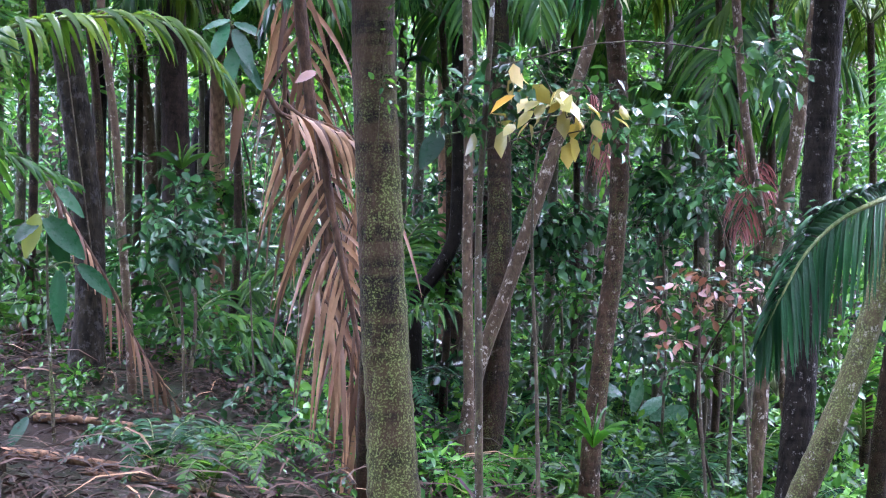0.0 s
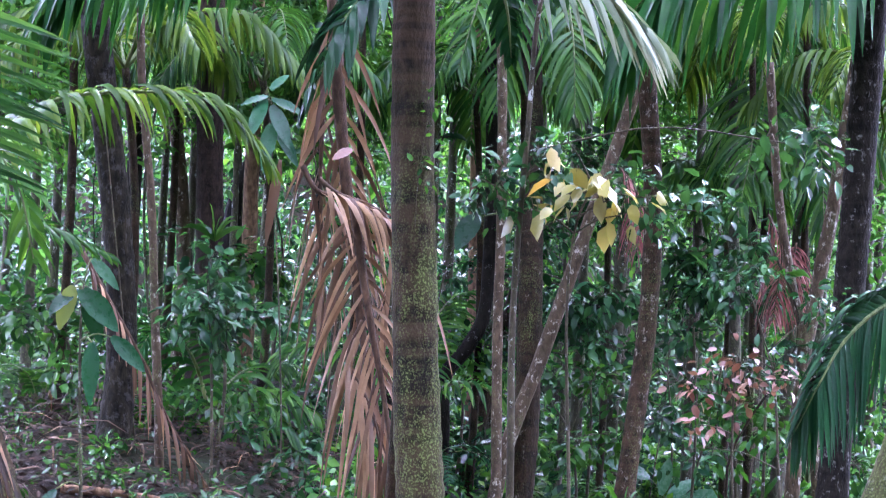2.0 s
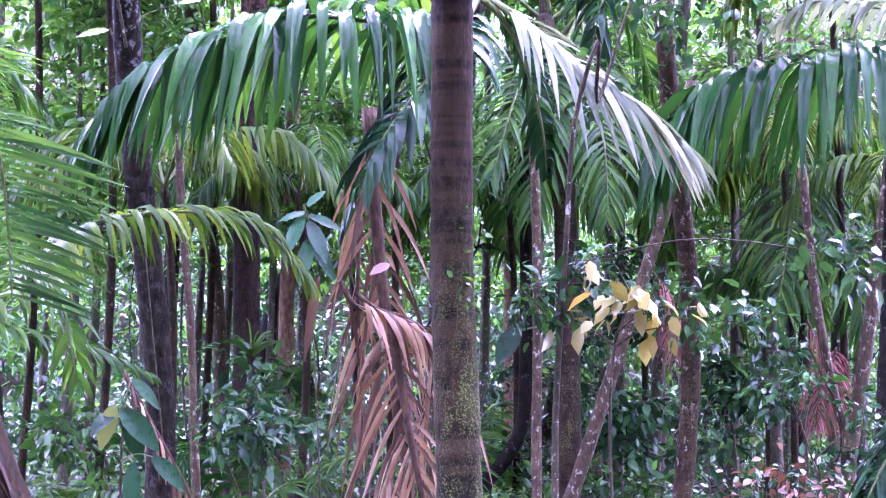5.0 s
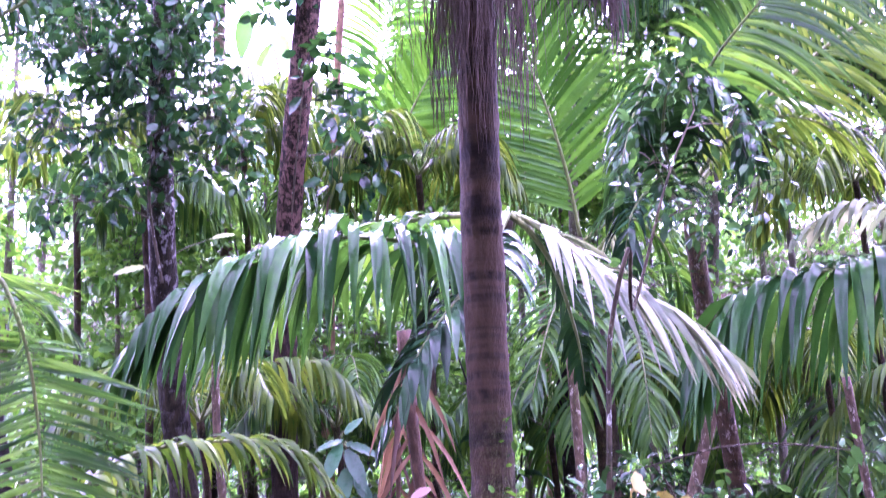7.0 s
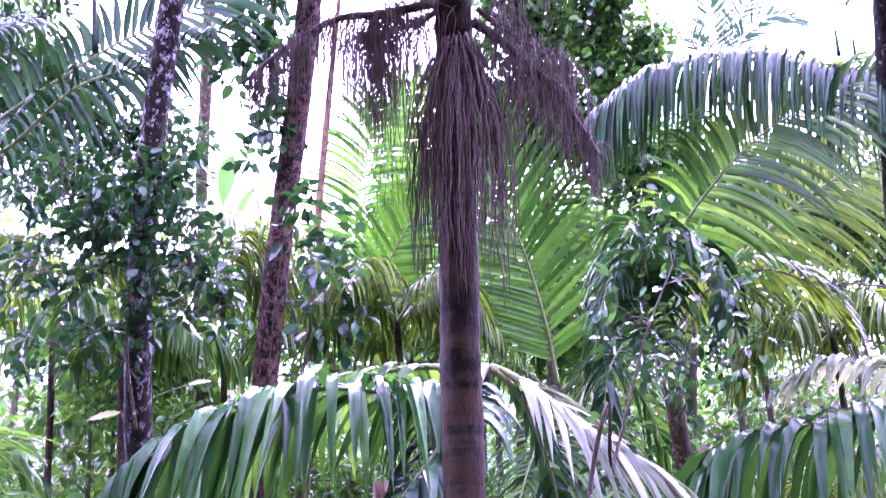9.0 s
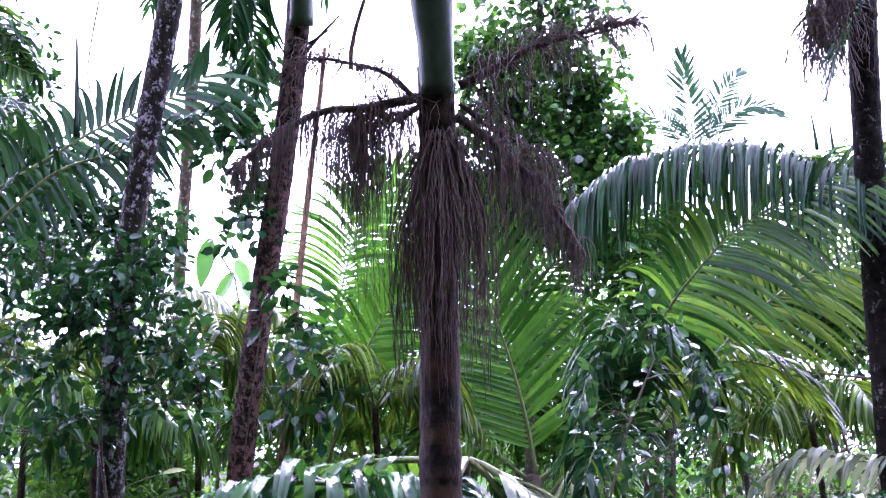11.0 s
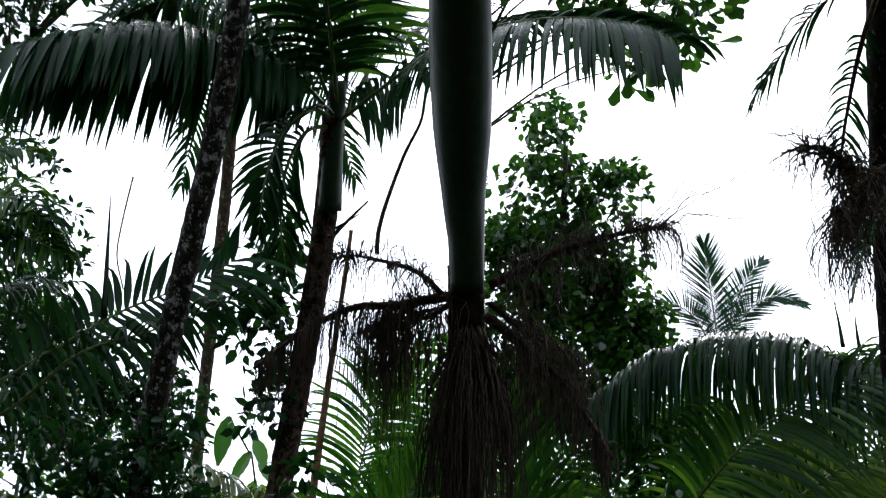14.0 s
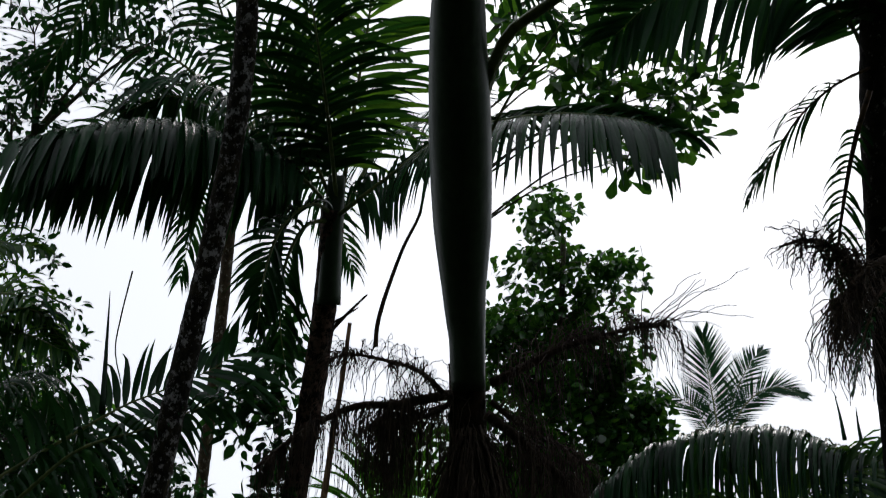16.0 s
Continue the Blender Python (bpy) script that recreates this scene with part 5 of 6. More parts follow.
for k in range(16):
    a = Vector((2.39, 12.15, 5.76)).lerp(Vector((3.82, 11.86, 5.49)), (k + random.random()) / 16)
    leaf = leaflet_data(a, (0.1, 0.1, -1), (1, -0.5, 0), (0, -1, 0), random.uniform(0.2, 0.55), 0.022, random.uniform(0.02, 0.25), 0.0, 0.6, random.uniform(-0.6, 0.6))
    mesh_ob("dry_strip", *leaf, LITTER, ob)
for pts in ([(3.24, 12.57, 5.83), (3.33, 12.63, 5.57), (3.44, 12.70, 5.25), (3.53, 12.78, 4.82)], [(3.13, 13.21, 5.23), (3.43, 13.02, 5.63), (3.80, 12.87, 5.75)], [(3.61, 12.83, 6.04), (3.37, 13.03, 5.64), (3.18, 13.23, 5.12)], [(2.86, 13.43, 5.42), (3.30, 13.31, 5.49), (3.93, 13.17, 5.37)]):
    ob = thing("dead_stick", pts[0], "bleached dead stick leaning in the thicket", "branch")
    tube("stick", pts, 0.022, 0.014, BARK_PALE, ob, 6, 12, 0.1)

# ---- broad-leaved trees and saplings ----
broadleaf("broadleaf_tree", "leafy tree with rounded green leaves against the sky", "tree", [(0.35, 14.32, 2.92), (0.44, 13.72, 5.99), (0.47, 13.10, 7.63), (0.56, 12.56, 8.71), (0.68, 11.99, 9.65), (0.72, 11.57, 10.25)], 0.09, 0.03,
          [((0.69, 11.60, 10.20), (0.6, 0.6, 0.55), 26), ((0.25, 12.03, 9.61), (0.6, 0.6, 0.6), 26), ((1.22, 11.96, 9.62), (0.55, 0.6, 0.6), 30), ((0.65, 12.26, 8.82), (0.9, 0.6, 0.7), 64), ((0.97, 12.46, 7.98), (1.1, 0.6, 0.6), 60), ((1.35, 12.43, 8.42), (0.55, 0.5, 0.4), 44), ((1.01, 12.33, 8.85), (0.5, 0.5, 0.4), 34), ((0.06, 12.65, 7.68), (0.8, 0.6, 0.4), 44), ((0.76, 12.61, 7.71), (0.8, 0.6, 0.4), 44), ((1.37, 12.48, 7.39), (0.8, 0.6, 0.4), 40), ((0.03, 12.44, 8.12), (0.8, 0.6, 0.6), 50), ((0.36, 12.17, 9.20), (0.6, 0.5, 0.6), 40)],
          24, 0.11, LEAF, BARK_GREY, 5, 0.72)
broadleaf("broadleaf_tree", "tall tree with whorls of rounded leaves high overhead", "tree", [(-0.46, 12.69, 3.01), (-0.41, 11.79, 6.62), (-0.35, 10.21, 9.42), (-0.30, 9.60, 10.18), (-0.13, 9.12, 10.69), (0.25, 8.83, 10.98), (0.79, 8.71, 11.06), (1.31, 8.91, 10.79)], 0.10, 0.015,
          [((0.67, 8.62, 10.03), (0.35, 0.4, 0.22), 6), ((1.16, 9.16, 9.35), (0.25, 0.4, 0.2), 5), ((1.51, 8.92, 9.56), (0.3, 0.4, 0.2), 6), ((1.07, 8.43, 10.17), (0.5, 0.5, 0.25), 9), ((0.22, 8.49, 10.19), (0.2, 0.4, 0.25), 5), ((1.68, 8.69, 9.79), (0.25, 0.4, 0.25), 8), ((1.22, 8.76, 9.80), (0.3, 0.4, 0.25), 6), ((0.82, 8.92, 9.68), (0.3, 0.4, 0.25), 5)],
          15, 0.2, LEAF, BARK_GREY, 6, 0.52, "obovate", 0.1)
broadleaf("broadleaf_tree", "tree with small dark leaves and bare forked branches", "tree", [(-5.25, 11.32, 2.53), (-5.69, 10.08, 6.50), (-5.34, 9.27, 8.25), (-4.72, 8.99, 9.07), (-4.16, 8.86, 9.53)], 0.12, 0.03,
          [((-4.10, 8.26, 10.20), (1.0, 0.8, 0.5), 36), ((-3.46, 8.49, 10.26), (0.8, 0.8, 0.45), 28), ((-4.27, 8.61, 9.45), (0.4, 0.6, 0.5), 24), ((-2.91, 8.49, 10.46), (0.5, 0.6, 0.4), 14), ((-4.31, 9.22, 8.67), (0.4, 0.5, 0.5), 20), ((-4.23, 9.76, 7.94), (0.5, 0.5, 0.6), 30), ((-3.77, 7.83, 10.75), (1.4, 0.9, 0.6), 36), ((-4.14, 10.24, 7.19), (0.5, 0.5, 0.5), 34), ((-3.62, 10.64, 6.76), (0.6, 0.5, 0.4), 40), ((-3.10, 10.92, 6.49), (0.45, 0.5, 0.3), 26), ((-4.17, 10.57, 6.47), (0.6, 0.5, 0.4), 40), ((-4.28, 10.40, 7.16), (0.55, 0.45, 0.4), 34), ((-3.60, 10.50, 6.92), (0.55, 0.45, 0.4), 34), ((-4.49, 10.40, 7.74), (0.55, 0.45, 0.4), 34), ((-3.98, 10.60, 7.49), (0.55, 0.45, 0.4), 34), ((-3.06, 10.80, 6.89), (0.55, 0.45, 0.4), 34)],
          15, 0.095, LEAF_DARK, BARK_GREY, 7, 0.55)
broadleaf("sapling", "slender sapling with glossy green and yellowing leaves", "sapling", [(0.23, 6.29, 0.52), (0.23, 6.38, 1.31), (0.28, 6.36, 2.12), (0.32, 6.28, 2.72), (0.43, 6.19, 3.11), (0.45, 6.50, 2.88), (0.66, 6.52, 3.52), (0.84, 6.58, 3.93)], 0.022, 0.005,
          [((0.84, 6.71, 4.14), (0.25, 0.3, 0.2), 9), ((1.04, 6.77, 3.89), (0.25, 0.3, 0.2), 9), ((0.62, 6.68, 3.69), (0.2, 0.3, 0.25), 8), ((0.98, 6.71, 3.44), (0.4, 0.3, 0.2), 13), ((0.52, 6.77, 3.00), (0.25, 0.3, 0.15), 7), ((0.34, 6.38, 2.00), (0.12, 0.2, 0.25), 14), ((0.86, 6.34, 1.84), (0.12, 0.2, 0.15), 10), ((0.10, 6.39, 1.90), (0.22, 0.2, 0.15), 12), ((1.12, 6.31, 1.78), (0.2, 0.2, 0.1), 8), ((1.50, 6.21, 2.10), (0.25, 0.2, 0.15), 10)],
          9, 0.085, LEAF_WET, TWIG, 8, 0.5, twig=0.003)
broadleaf("sapling", "thin sapling with yellow and pale orange leaves", "sapling", [(0.50, 5.95, -0.49), (0.50, 6.20, 0.50), (0.48, 6.28, 1.25), (0.51, 6.28, 1.68), (0.59, 6.27, 1.89)], 0.012, 0.005,
          [((0.52, 6.17, 1.92), (0.1, 0.12, 0.07), 5), ((0.66, 6.16, 1.82), (0.09, 0.12, 0.06), 4), ((0.31, 6.19, 1.77), (0.05, 0.1, 0.04), 2), ((0.45, 6.16, 2.10), (0.02, 0.05, 0.02), 1), ((0.71, 6.16, 1.75), (0.05, 0.1, 0.04), 2)],
          3, 0.125, LEAF_YELLOW, TWIG, 9, 0.62, twig=0.003, sag=0.9)
broadleaf("shrub", "shrub with orange and coppery young leaves", "shrub", [(1.63, 7.81, -0.44), (1.61, 7.95, 0.22), (1.62, 8.01, 0.69), (1.64, 8.03, 0.97)], 0.014, 0.006,
          [((1.42, 8.06, 0.83), (0.14, 0.2, 0.1), 7), ((1.66, 8.02, 0.92), (0.2, 0.2, 0.12), 9), ((1.98, 7.94, 0.84), (0.1, 0.2, 0.08), 5), ((1.40, 8.03, 0.55), (0.1, 0.2, 0.08), 4), ((1.72, 7.99, 0.70), (0.15, 0.2, 0.1), 5)],
          4, 0.075, LEAF_ORANGE, TWIG, 10, 0.55, twig=0.003)
broadleaf("shrub", "shrub with dark wet leaves", "shrub", [(1.93, 7.94, -0.47), (1.92, 8.08, 0.20), (1.90, 8.17, 0.82), (1.86, 8.19, 0.99)], 0.014, 0.006,
          [((1.90, 8.17, 0.92), (0.35, 0.25, 0.12), 12), ((1.69, 8.24, 1.48), (0.3, 0.25, 0.1), 9), ((2.19, 8.12, 1.24), (0.15, 0.2, 0.2), 8), ((1.56, 8.39, 0.36), (0.35, 0.3, 0.15), 6)],
          11, 0.08, LEAF_WET, TWIG, 11, 0.48, twig=0.003)


rng = np.random.default_rng(402)
for k, (at, w, n, leaf, mat, label) in enumerate((
        ((1.14, 12.60, 1.08), 0.34, 30, 0.15, LEAF_WET, "bush with cool green wet leaves"), ((2.20, 13.00, 1.18), 0.42, 36, 0.15, LEAF_WET, "bush with cool green wet leaves"),
        ((2.16, 14.20, 0.30), 0.5, 36, 0.15, LEAF_WET, "bush with cool green wet leaves"), ((0.98, 12.20, -0.06), 0.4, 30, 0.13, LEAF, "leafy green bush in the gully"),
        ((2.47, 11.20, 1.47), 0.35, 26, 0.13, LEAF_WET, "bush with cool green wet leaves"), ((-1.90, 12.60, 1.46), 0.4, 30, 0.14, LEAF, "leafy green bush between the trunks"),
        ((-1.84, 9.80, 1.18), 0.28, 22, 0.13, LEAF_WET, "bush with dark wet leaves"), ((-3.29, 10.80, 0.87), 0.4, 30, 0.13, LEAF, "leafy green bush beside the trunk"),
        ((-0.08, 13.00, 0.68), 0.4, 30, 0.14, LEAF_BRIGHT, "light green bush beside the trunk"), ((3.05, 11.50, -0.06), 0.4, 26, 0.13, LEAF, "leafy green bush in the gully"), ((2.40, 12.00, 0.28), 0.4, 28, 0.12, LEAF, "leafy green bush in the gully"))):
    g = ground_z(at[0], at[1])
    blobs = [((at[0] + rng.normal() * w * 0.7, at[1] + rng.normal() * w * 0.5, at[2] + rng.normal() * w * 0.55), (w * 0.7, w * 0.6, w * 0.35), n // 5) for _ in range(5)]
    broadleaf("shrub", label, "shrub", [(at[0], at[1], g - 0.05), (at[0] + 0.06, at[1], (g + at[2]) / 2), at], 0.018, 0.008, blobs, 12, leaf, mat, TWIG, 420 + k, 0.5, twig=0.004, sag=0.5)


broadleaf("understory_tree", "dark leafy tree behind the arching palm fronds", "tree", [(2.6, 12.6, ground_z(2.6, 12.6)), (2.5, 12.7, 3.0), (2.4, 12.6, 6.5)], 0.07, 0.02,
          [(at, (0.55, 0.4, 0.4), 34) for at in [(1.53, 12.20, 6.34), (2.03, 12.30, 6.85), (2.53, 12.40, 6.63), (3.04, 12.30, 6.82), (3.54, 12.40, 6.67), (4.04, 12.30, 6.79), (1.85, 12.40, 5.93), (2.37, 12.20, 6.02), (3.19, 12.30, 6.27), (3.87, 12.40, 6.24), (1.42, 12.30, 6.99)]], 13, 0.13, LEAF, BARK_GREY, 451, 0.55, twig=0.005)
broadleaf("understory_tree", "light green leafy tree behind the young palm fronds", "tree", [(0.2, 14.6, ground_z(0.2, 14.6)), (0.3, 14.6, 3.0), (0.3, 14.5, 6.6)], 0.07, 0.02,
          [(at, (0.6, 0.4, 0.5), 36) for at in [(-1.56, 14.20, 6.78), (-1.05, 14.30, 7.36), (-1.30, 14.30, 6.14), (-0.79, 14.30, 6.40), (0.04, 14.40, 6.81), (0.57, 14.30, 7.18), (0.98, 14.20, 6.45), (0.21, 14.30, 6.11), (0.70, 14.30, 5.84), (1.33, 14.30, 5.95), (-0.94, 14.50, 8.01)]], 13, 0.15, LEAF_BRIGHT, BARK_GREY, 452, 0.55, twig=0.005)


def leaf_blade(b, t, w):
    """A large leaf from b to t, w times as wide as long, creased along its rib and rippled at its edges."""
    b, t = np.array(b), np.array(t)
    ax, L = unit(t - b), np.linalg.norm(t - b)
    sd = unit(np.cross(ax, [0, -0.75, 0.65]))
    nm = unit(np.cross(sd, ax))
    V, F, m = [], [], 12
    for i in range(m + 1):
        u = i / m
        h = 0.5 * w * L * math.sin(math.pi * min(1, u * 0.93 + 0.05)) ** 0.75 * (1 - 0.25 * u)
        mid = b + ax * L * u + np.array([0, 0, -0.14 * L * u * u])
        rip = 0.02 * L * math.sin(u * 30)
        V += [mid - sd * h + nm * (0.14 * h + rip), mid - sd * h * 0.5 + nm * 0.05 * h, mid, mid + sd * h * 0.5 + nm * 0.05 * h, mid + sd * h + nm * (0.14 * h - rip)]
    for i in range(m):
        for j in range(4):
            q = i * 5 + j
            F.append((q, q + 1, q + 6, q + 5))
    return V, F


def caught_leaf(label, b, t, w, mat):
    ob = mesh_ob("caught_leaf", *leaf_blade(b, t, w), mat)
    return tagged(ob, label, "leaf")


caught_leaf("orange withered leaf caught on a dead frond", (-0.72, 8.15, 2.18), (-0.84, 8.10, 2.13), 0.6, LEAF_ORANGE)
caught_leaf("long tan dead leaf hanging from a stalk", (-1.17, 8.20, 2.11), (-1.26, 8.25, 1.64), 0.16, FROND_DEAD)


def big_leaf_plant(label, stem, leaves, mat, ratio=0.8, r0=0.012, name="broad_leaved_plant", odd=None, odd_mat=None):
    """A plant with a few large leaves, each a blade of its own: (base, tip, width)."""
    pts = rooted(stem)
    ob = thing(name, pts[0], label, "plant")
    tube("stem", pts, r0, r0 * 0.5, TWIG, ob, 7, 16)
    path = spline(pts, 30)
    for k, (b, t, w) in enumerate(leaves):
        b, t = np.array(b), np.array(t)
        a = path[np.argmin(np.linalg.norm(path - b, axis=1))]
        tube("leaf_stalk", [a, (a + b) / 2 + (0, 0, 0.03), b], 0.005, 0.004, RACHIS, ob, 5, 6)
        V, F = leaf_blade(b, t, w)
        mesh_ob("leaf", V, F, odd_mat if odd is not None and k in odd else mat, ob, "pale yellow leaf" if odd is not None and k in odd else "")
    return ob


big_leaf_plant("plant with large dark ribbed leaves and one yellow leaf", [(-2.06, 7.18, -0.28), (-2.11, 7.29, 0.33), (-2.14, 7.34, 0.76), (-2.15, 7.37, 1.14), (-2.14, 7.38, 1.34)],
               [((-2.18, 7.31, 1.33), (-2.23, 7.24, 1.12), 0.55), ((-2.16, 7.37, 1.31), (-1.93, 7.33, 1.12), 0.5), ((-2.13, 7.38, 1.26), (-2.04, 7.39, 1.04), 0.5), ((-2.06, 7.28, 1.02), (-2.03, 7.16, 0.73), 0.35), ((-1.96, 7.31, 1.05), (-1.78, 7.35, 0.89), 0.45), ((-2.19, 7.36, 1.30), (-2.25, 7.13, 1.21), 0.42), ((-2.20, 7.14, 0.23), (-2.27, 6.99, 0.10), 0.4), ((-2.10, 7.39, 1.48), (-1.93, 7.33, 1.34), 0.35)],
               LEAF_BIG, odd={0}, odd_mat=LEAF_LIME)
broadleaf("shrub", "shrub with narrow dark wet leaves", "shrub", [(-1.66, 8.72, 0.09), (-1.68, 8.78, 0.61), (-1.71, 8.81, 1.06), (-1.73, 8.82, 1.29)], 0.012, 0.006,
          [((-1.73, 8.82, 1.25), (0.2, 0.2, 0.12), 12), ((-1.80, 8.70, 1.11), (0.14, 0.2, 0.1), 8), ((-1.58, 8.74, 1.12), (0.14, 0.2, 0.1), 8), ((-1.67, 8.71, 0.96), (0.16, 0.2, 0.1), 7)],
          8, 0.12, LEAF_WET, TWIG, 12, 0.42, twig=0.003, sag=0.7)
big_leaf_plant("plant with cool green drooping oval leaves", [(-1.23, 8.99, 0.00), (-1.28, 9.09, 1.00), (-1.33, 9.10, 1.78), (-1.37, 9.05, 2.43), (-1.40, 9.03, 2.62)],
               [((-1.40, 9.03, 2.58), (-1.48, 8.84, 2.33), 0.36), ((-1.36, 9.04, 2.54), (-1.21, 8.89, 2.28), 0.36), ((-1.38, 9.03, 2.60), (-1.55, 8.91, 2.55), 0.33), ((-1.36, 9.04, 2.58), (-1.12, 8.98, 2.50), 0.33), ((-1.35, 9.06, 2.43), (-1.39, 8.87, 2.13), 0.36), ((-1.33, 9.06, 2.39), (-1.17, 9.00, 2.16), 0.36), ((-1.37, 9.03, 2.64), (-1.26, 9.13, 2.79), 0.36)],
               LEAF_BIG, r0=0.008)
big_leaf_plant("tall plant with heart-shaped light green leaves", [(-2.53, 14.10, 4.28), (-2.59, 13.66, 5.97), (-2.64, 13.28, 6.99), (-2.73, 13.09, 7.41), (-2.94, 12.91, 7.71)],
               [((-2.94, 12.91, 7.71), (-3.03, 12.99, 7.24), 0.5), ((-2.71, 13.10, 7.39), (-2.90, 13.10, 7.04), 0.5), ((-2.67, 13.06, 7.51), (-2.54, 13.10, 7.23), 0.6), ((-2.63, 13.17, 7.28), (-2.43, 13.19, 7.05), 0.5), ((-2.66, 13.24, 7.11), (-2.79, 13.23, 6.78), 0.5), ((-2.62, 13.29, 7.00), (-2.41, 13.33, 6.71), 0.5), ((-2.62, 13.33, 6.88), (-2.97, 13.28, 6.55), 0.5), ((-2.60, 13.47, 6.54), (-2.32, 13.50, 6.29), 0.5)],
               LEAF_BRIGHT, r0=0.02)
big_leaf_plant("plant with a few bright lime green leaves", [(-2.59, 8.90, 3.39), (-2.65, 8.85, 3.61), (-2.70, 8.80, 3.80)],
               [((-2.72, 8.80, 3.83), (-2.93, 8.75, 3.80), 0.42), ((-2.27, 8.90, 4.04), (-2.11, 8.90, 4.08), 0.4), ((-2.68, 8.80, 3.68), (-2.50, 8.80, 3.71), 0.4)], LEAF_LIME, r0=0.006)
big_leaf_plant("taro-like plant with big pale green leaves", [(2.14, 13.97, -1.74), (2.15, 14.05, -1.39), (2.16, 14.12, -1.04)],
               [((1.97, 14.08, -0.79), (1.47, 13.98, -0.53), 0.36), ((2.09, 14.04, -0.96), (2.18, 14.10, -0.51), 0.36), ((2.26, 14.00, -1.02), (2.78, 13.74, -0.82), 0.36), ((2.20, 13.99, -1.13), (2.57, 13.69, -1.31), 0.36), ((2.02, 14.02, -1.14), (1.70, 13.79, -1.46), 0.36), ((2.14, 14.02, -1.02), (2.48, 14.22, -0.75), 0.36), ((1.90, 13.98, -1.38), (1.64, 13.86, -1.11), 0.36)],
               LEAF_TARO, r0=0.02)
big_leaf_plant("plant with large drooping dark leaves on a thin stem", [(-0.20, 6.40, -0.08), (-0.18, 6.58, 1.01), (-0.07, 6.60, 1.57), (0.05, 6.60, 1.74)],
               [((0.05, 6.50, 1.75), (-0.05, 6.40, 1.60), 0.6), ((0.27, 6.47, 2.06), (0.20, 6.48, 1.96), 0.6), ((1.15, 6.50, 1.87), (1.20, 6.39, 1.75), 0.7)], LEAF_BIG, r0=0.006)


def bromeliad(base, size, mat, label):
    ob = thing("bromeliad", base, label, "bromeliad")
    many = []
    for k in range(16):
        a, e = k * 2.4, random.uniform(0.15, 0.8)
        t = np.array([0, 0, 1.0])
        d = np.array([math.cos(a), math.sin(a), 0])
        leaf = leaflet_data(base, t, d, d, size * random.uniform(0.7, 1.1), size * 0.12, e, 0.0, 0.5, 0.2)
        mesh_ob("leaf", *leaf, mat, ob)
    return ob


bromeliad(np.array((-2.11, 10.99, 1.61)), 0.34, FROND, "yellow-green bromeliad on a palm trunk")
bromeliad(np.array((-2.12, 10.97, 0.86)), 0.26, FROND, "small green bromeliad on a palm trunk")
bromeliad(np.array((1.16, 9.64, -0.44)), 0.38, FROND_BRIGHT, "light green bromeliad on a thin stem")
bromeliad(np.array((3.34, 12.92, -0.60)), 0.4, FROND_PALE, "pale bromeliad on a trunk")

# ---- climbers on the trunks ----
def climber(label, blobs, per, leaf, mat, seed, stem, r=0.012):
    return broadleaf("climbing_vine", label, "vine", stem, r, r * 0.5, blobs, per, leaf, mat, TWIG, seed, 0.58, twig=min(0.004, r * 0.5), rooted_stem=False)


climber("leafy vine climbing the leaning palm", [((-2.26, 8.06, 5.26), (0.25, 0.25, 0.3), 16), ((-2.54, 8.12, 4.93), (0.3, 0.25, 0.3), 16), ((-2.15, 8.22, 4.67), (0.4, 0.3, 0.2), 18), ((-2.83, 7.86, 5.04), (0.45, 0.3, 0.3), 20), ((-3.09, 7.96, 4.58), (0.4, 0.3, 0.25), 18), ((-2.55, 8.33, 4.37), (0.2, 0.2, 0.3), 9), ((-2.97, 8.16, 4.13), (0.4, 0.3, 0.2), 14), ((-1.99, 8.38, 4.36), (0.25, 0.3, 0.2), 10), ((-2.48, 8.25, 5.32), (0.3, 0.3, 0.25), 14), ((-2.77, 8.19, 4.97), (0.35, 0.3, 0.25), 16), ((-2.21, 8.39, 4.91), (0.3, 0.3, 0.25), 14), ((-3.00, 8.17, 5.38), (0.3, 0.3, 0.25), 12)],
        10, 0.10, LEAF_DARK, 31, [(-2.55, 8.64, 3.67), (-2.60, 8.46, 4.25), (-2.50, 8.25, 4.90), (-2.37, 8.11, 5.33), (-2.27, 7.96, 5.68)])
climber("dark leafy creeper on the palm trunk", [((-1.58, 10.16, 5.61), (0.2, 0.3, 0.4), 12), ((-1.53, 10.84, 5.24), (0.25, 0.3, 0.4), 10)], 8, 0.16, LEAF_DARK, 32, [(-2.09, 10.78, 4.45), (-2.00, 10.60, 5.09), (-1.88, 10.36, 5.81)])
climber("dark creeper hanging from the palm trunk", [((-1.95, 9.75, 7.75), (0.2, 0.25, 0.35), 16), ((-1.95, 9.95, 7.15), (0.25, 0.25, 0.4), 18), ((-1.98, 10.15, 6.6), (0.25, 0.25, 0.3), 14), ((-2.25, 9.9, 7.3), (0.22, 0.25, 0.3), 12)], 9, 0.14, LEAF_DARK, 34, [(-1.78, 10.1, 6.5), (-1.7, 9.85, 7.1), (-1.62, 9.6, 7.7)])
climber("small-leaved creeper on the mossy palm", [((-0.15, 5.91, 2.14), (0.04, 0.05, 0.15), 5), ((-0.18, 5.88, 1.94), (0.06, 0.05, 0.1), 5)], 5, 0.045, LEAF, 33, [(-0.23, 5.89, 1.67), (-0.22, 5.88, 1.87), (-0.18, 5.86, 2.16)], 0.002)

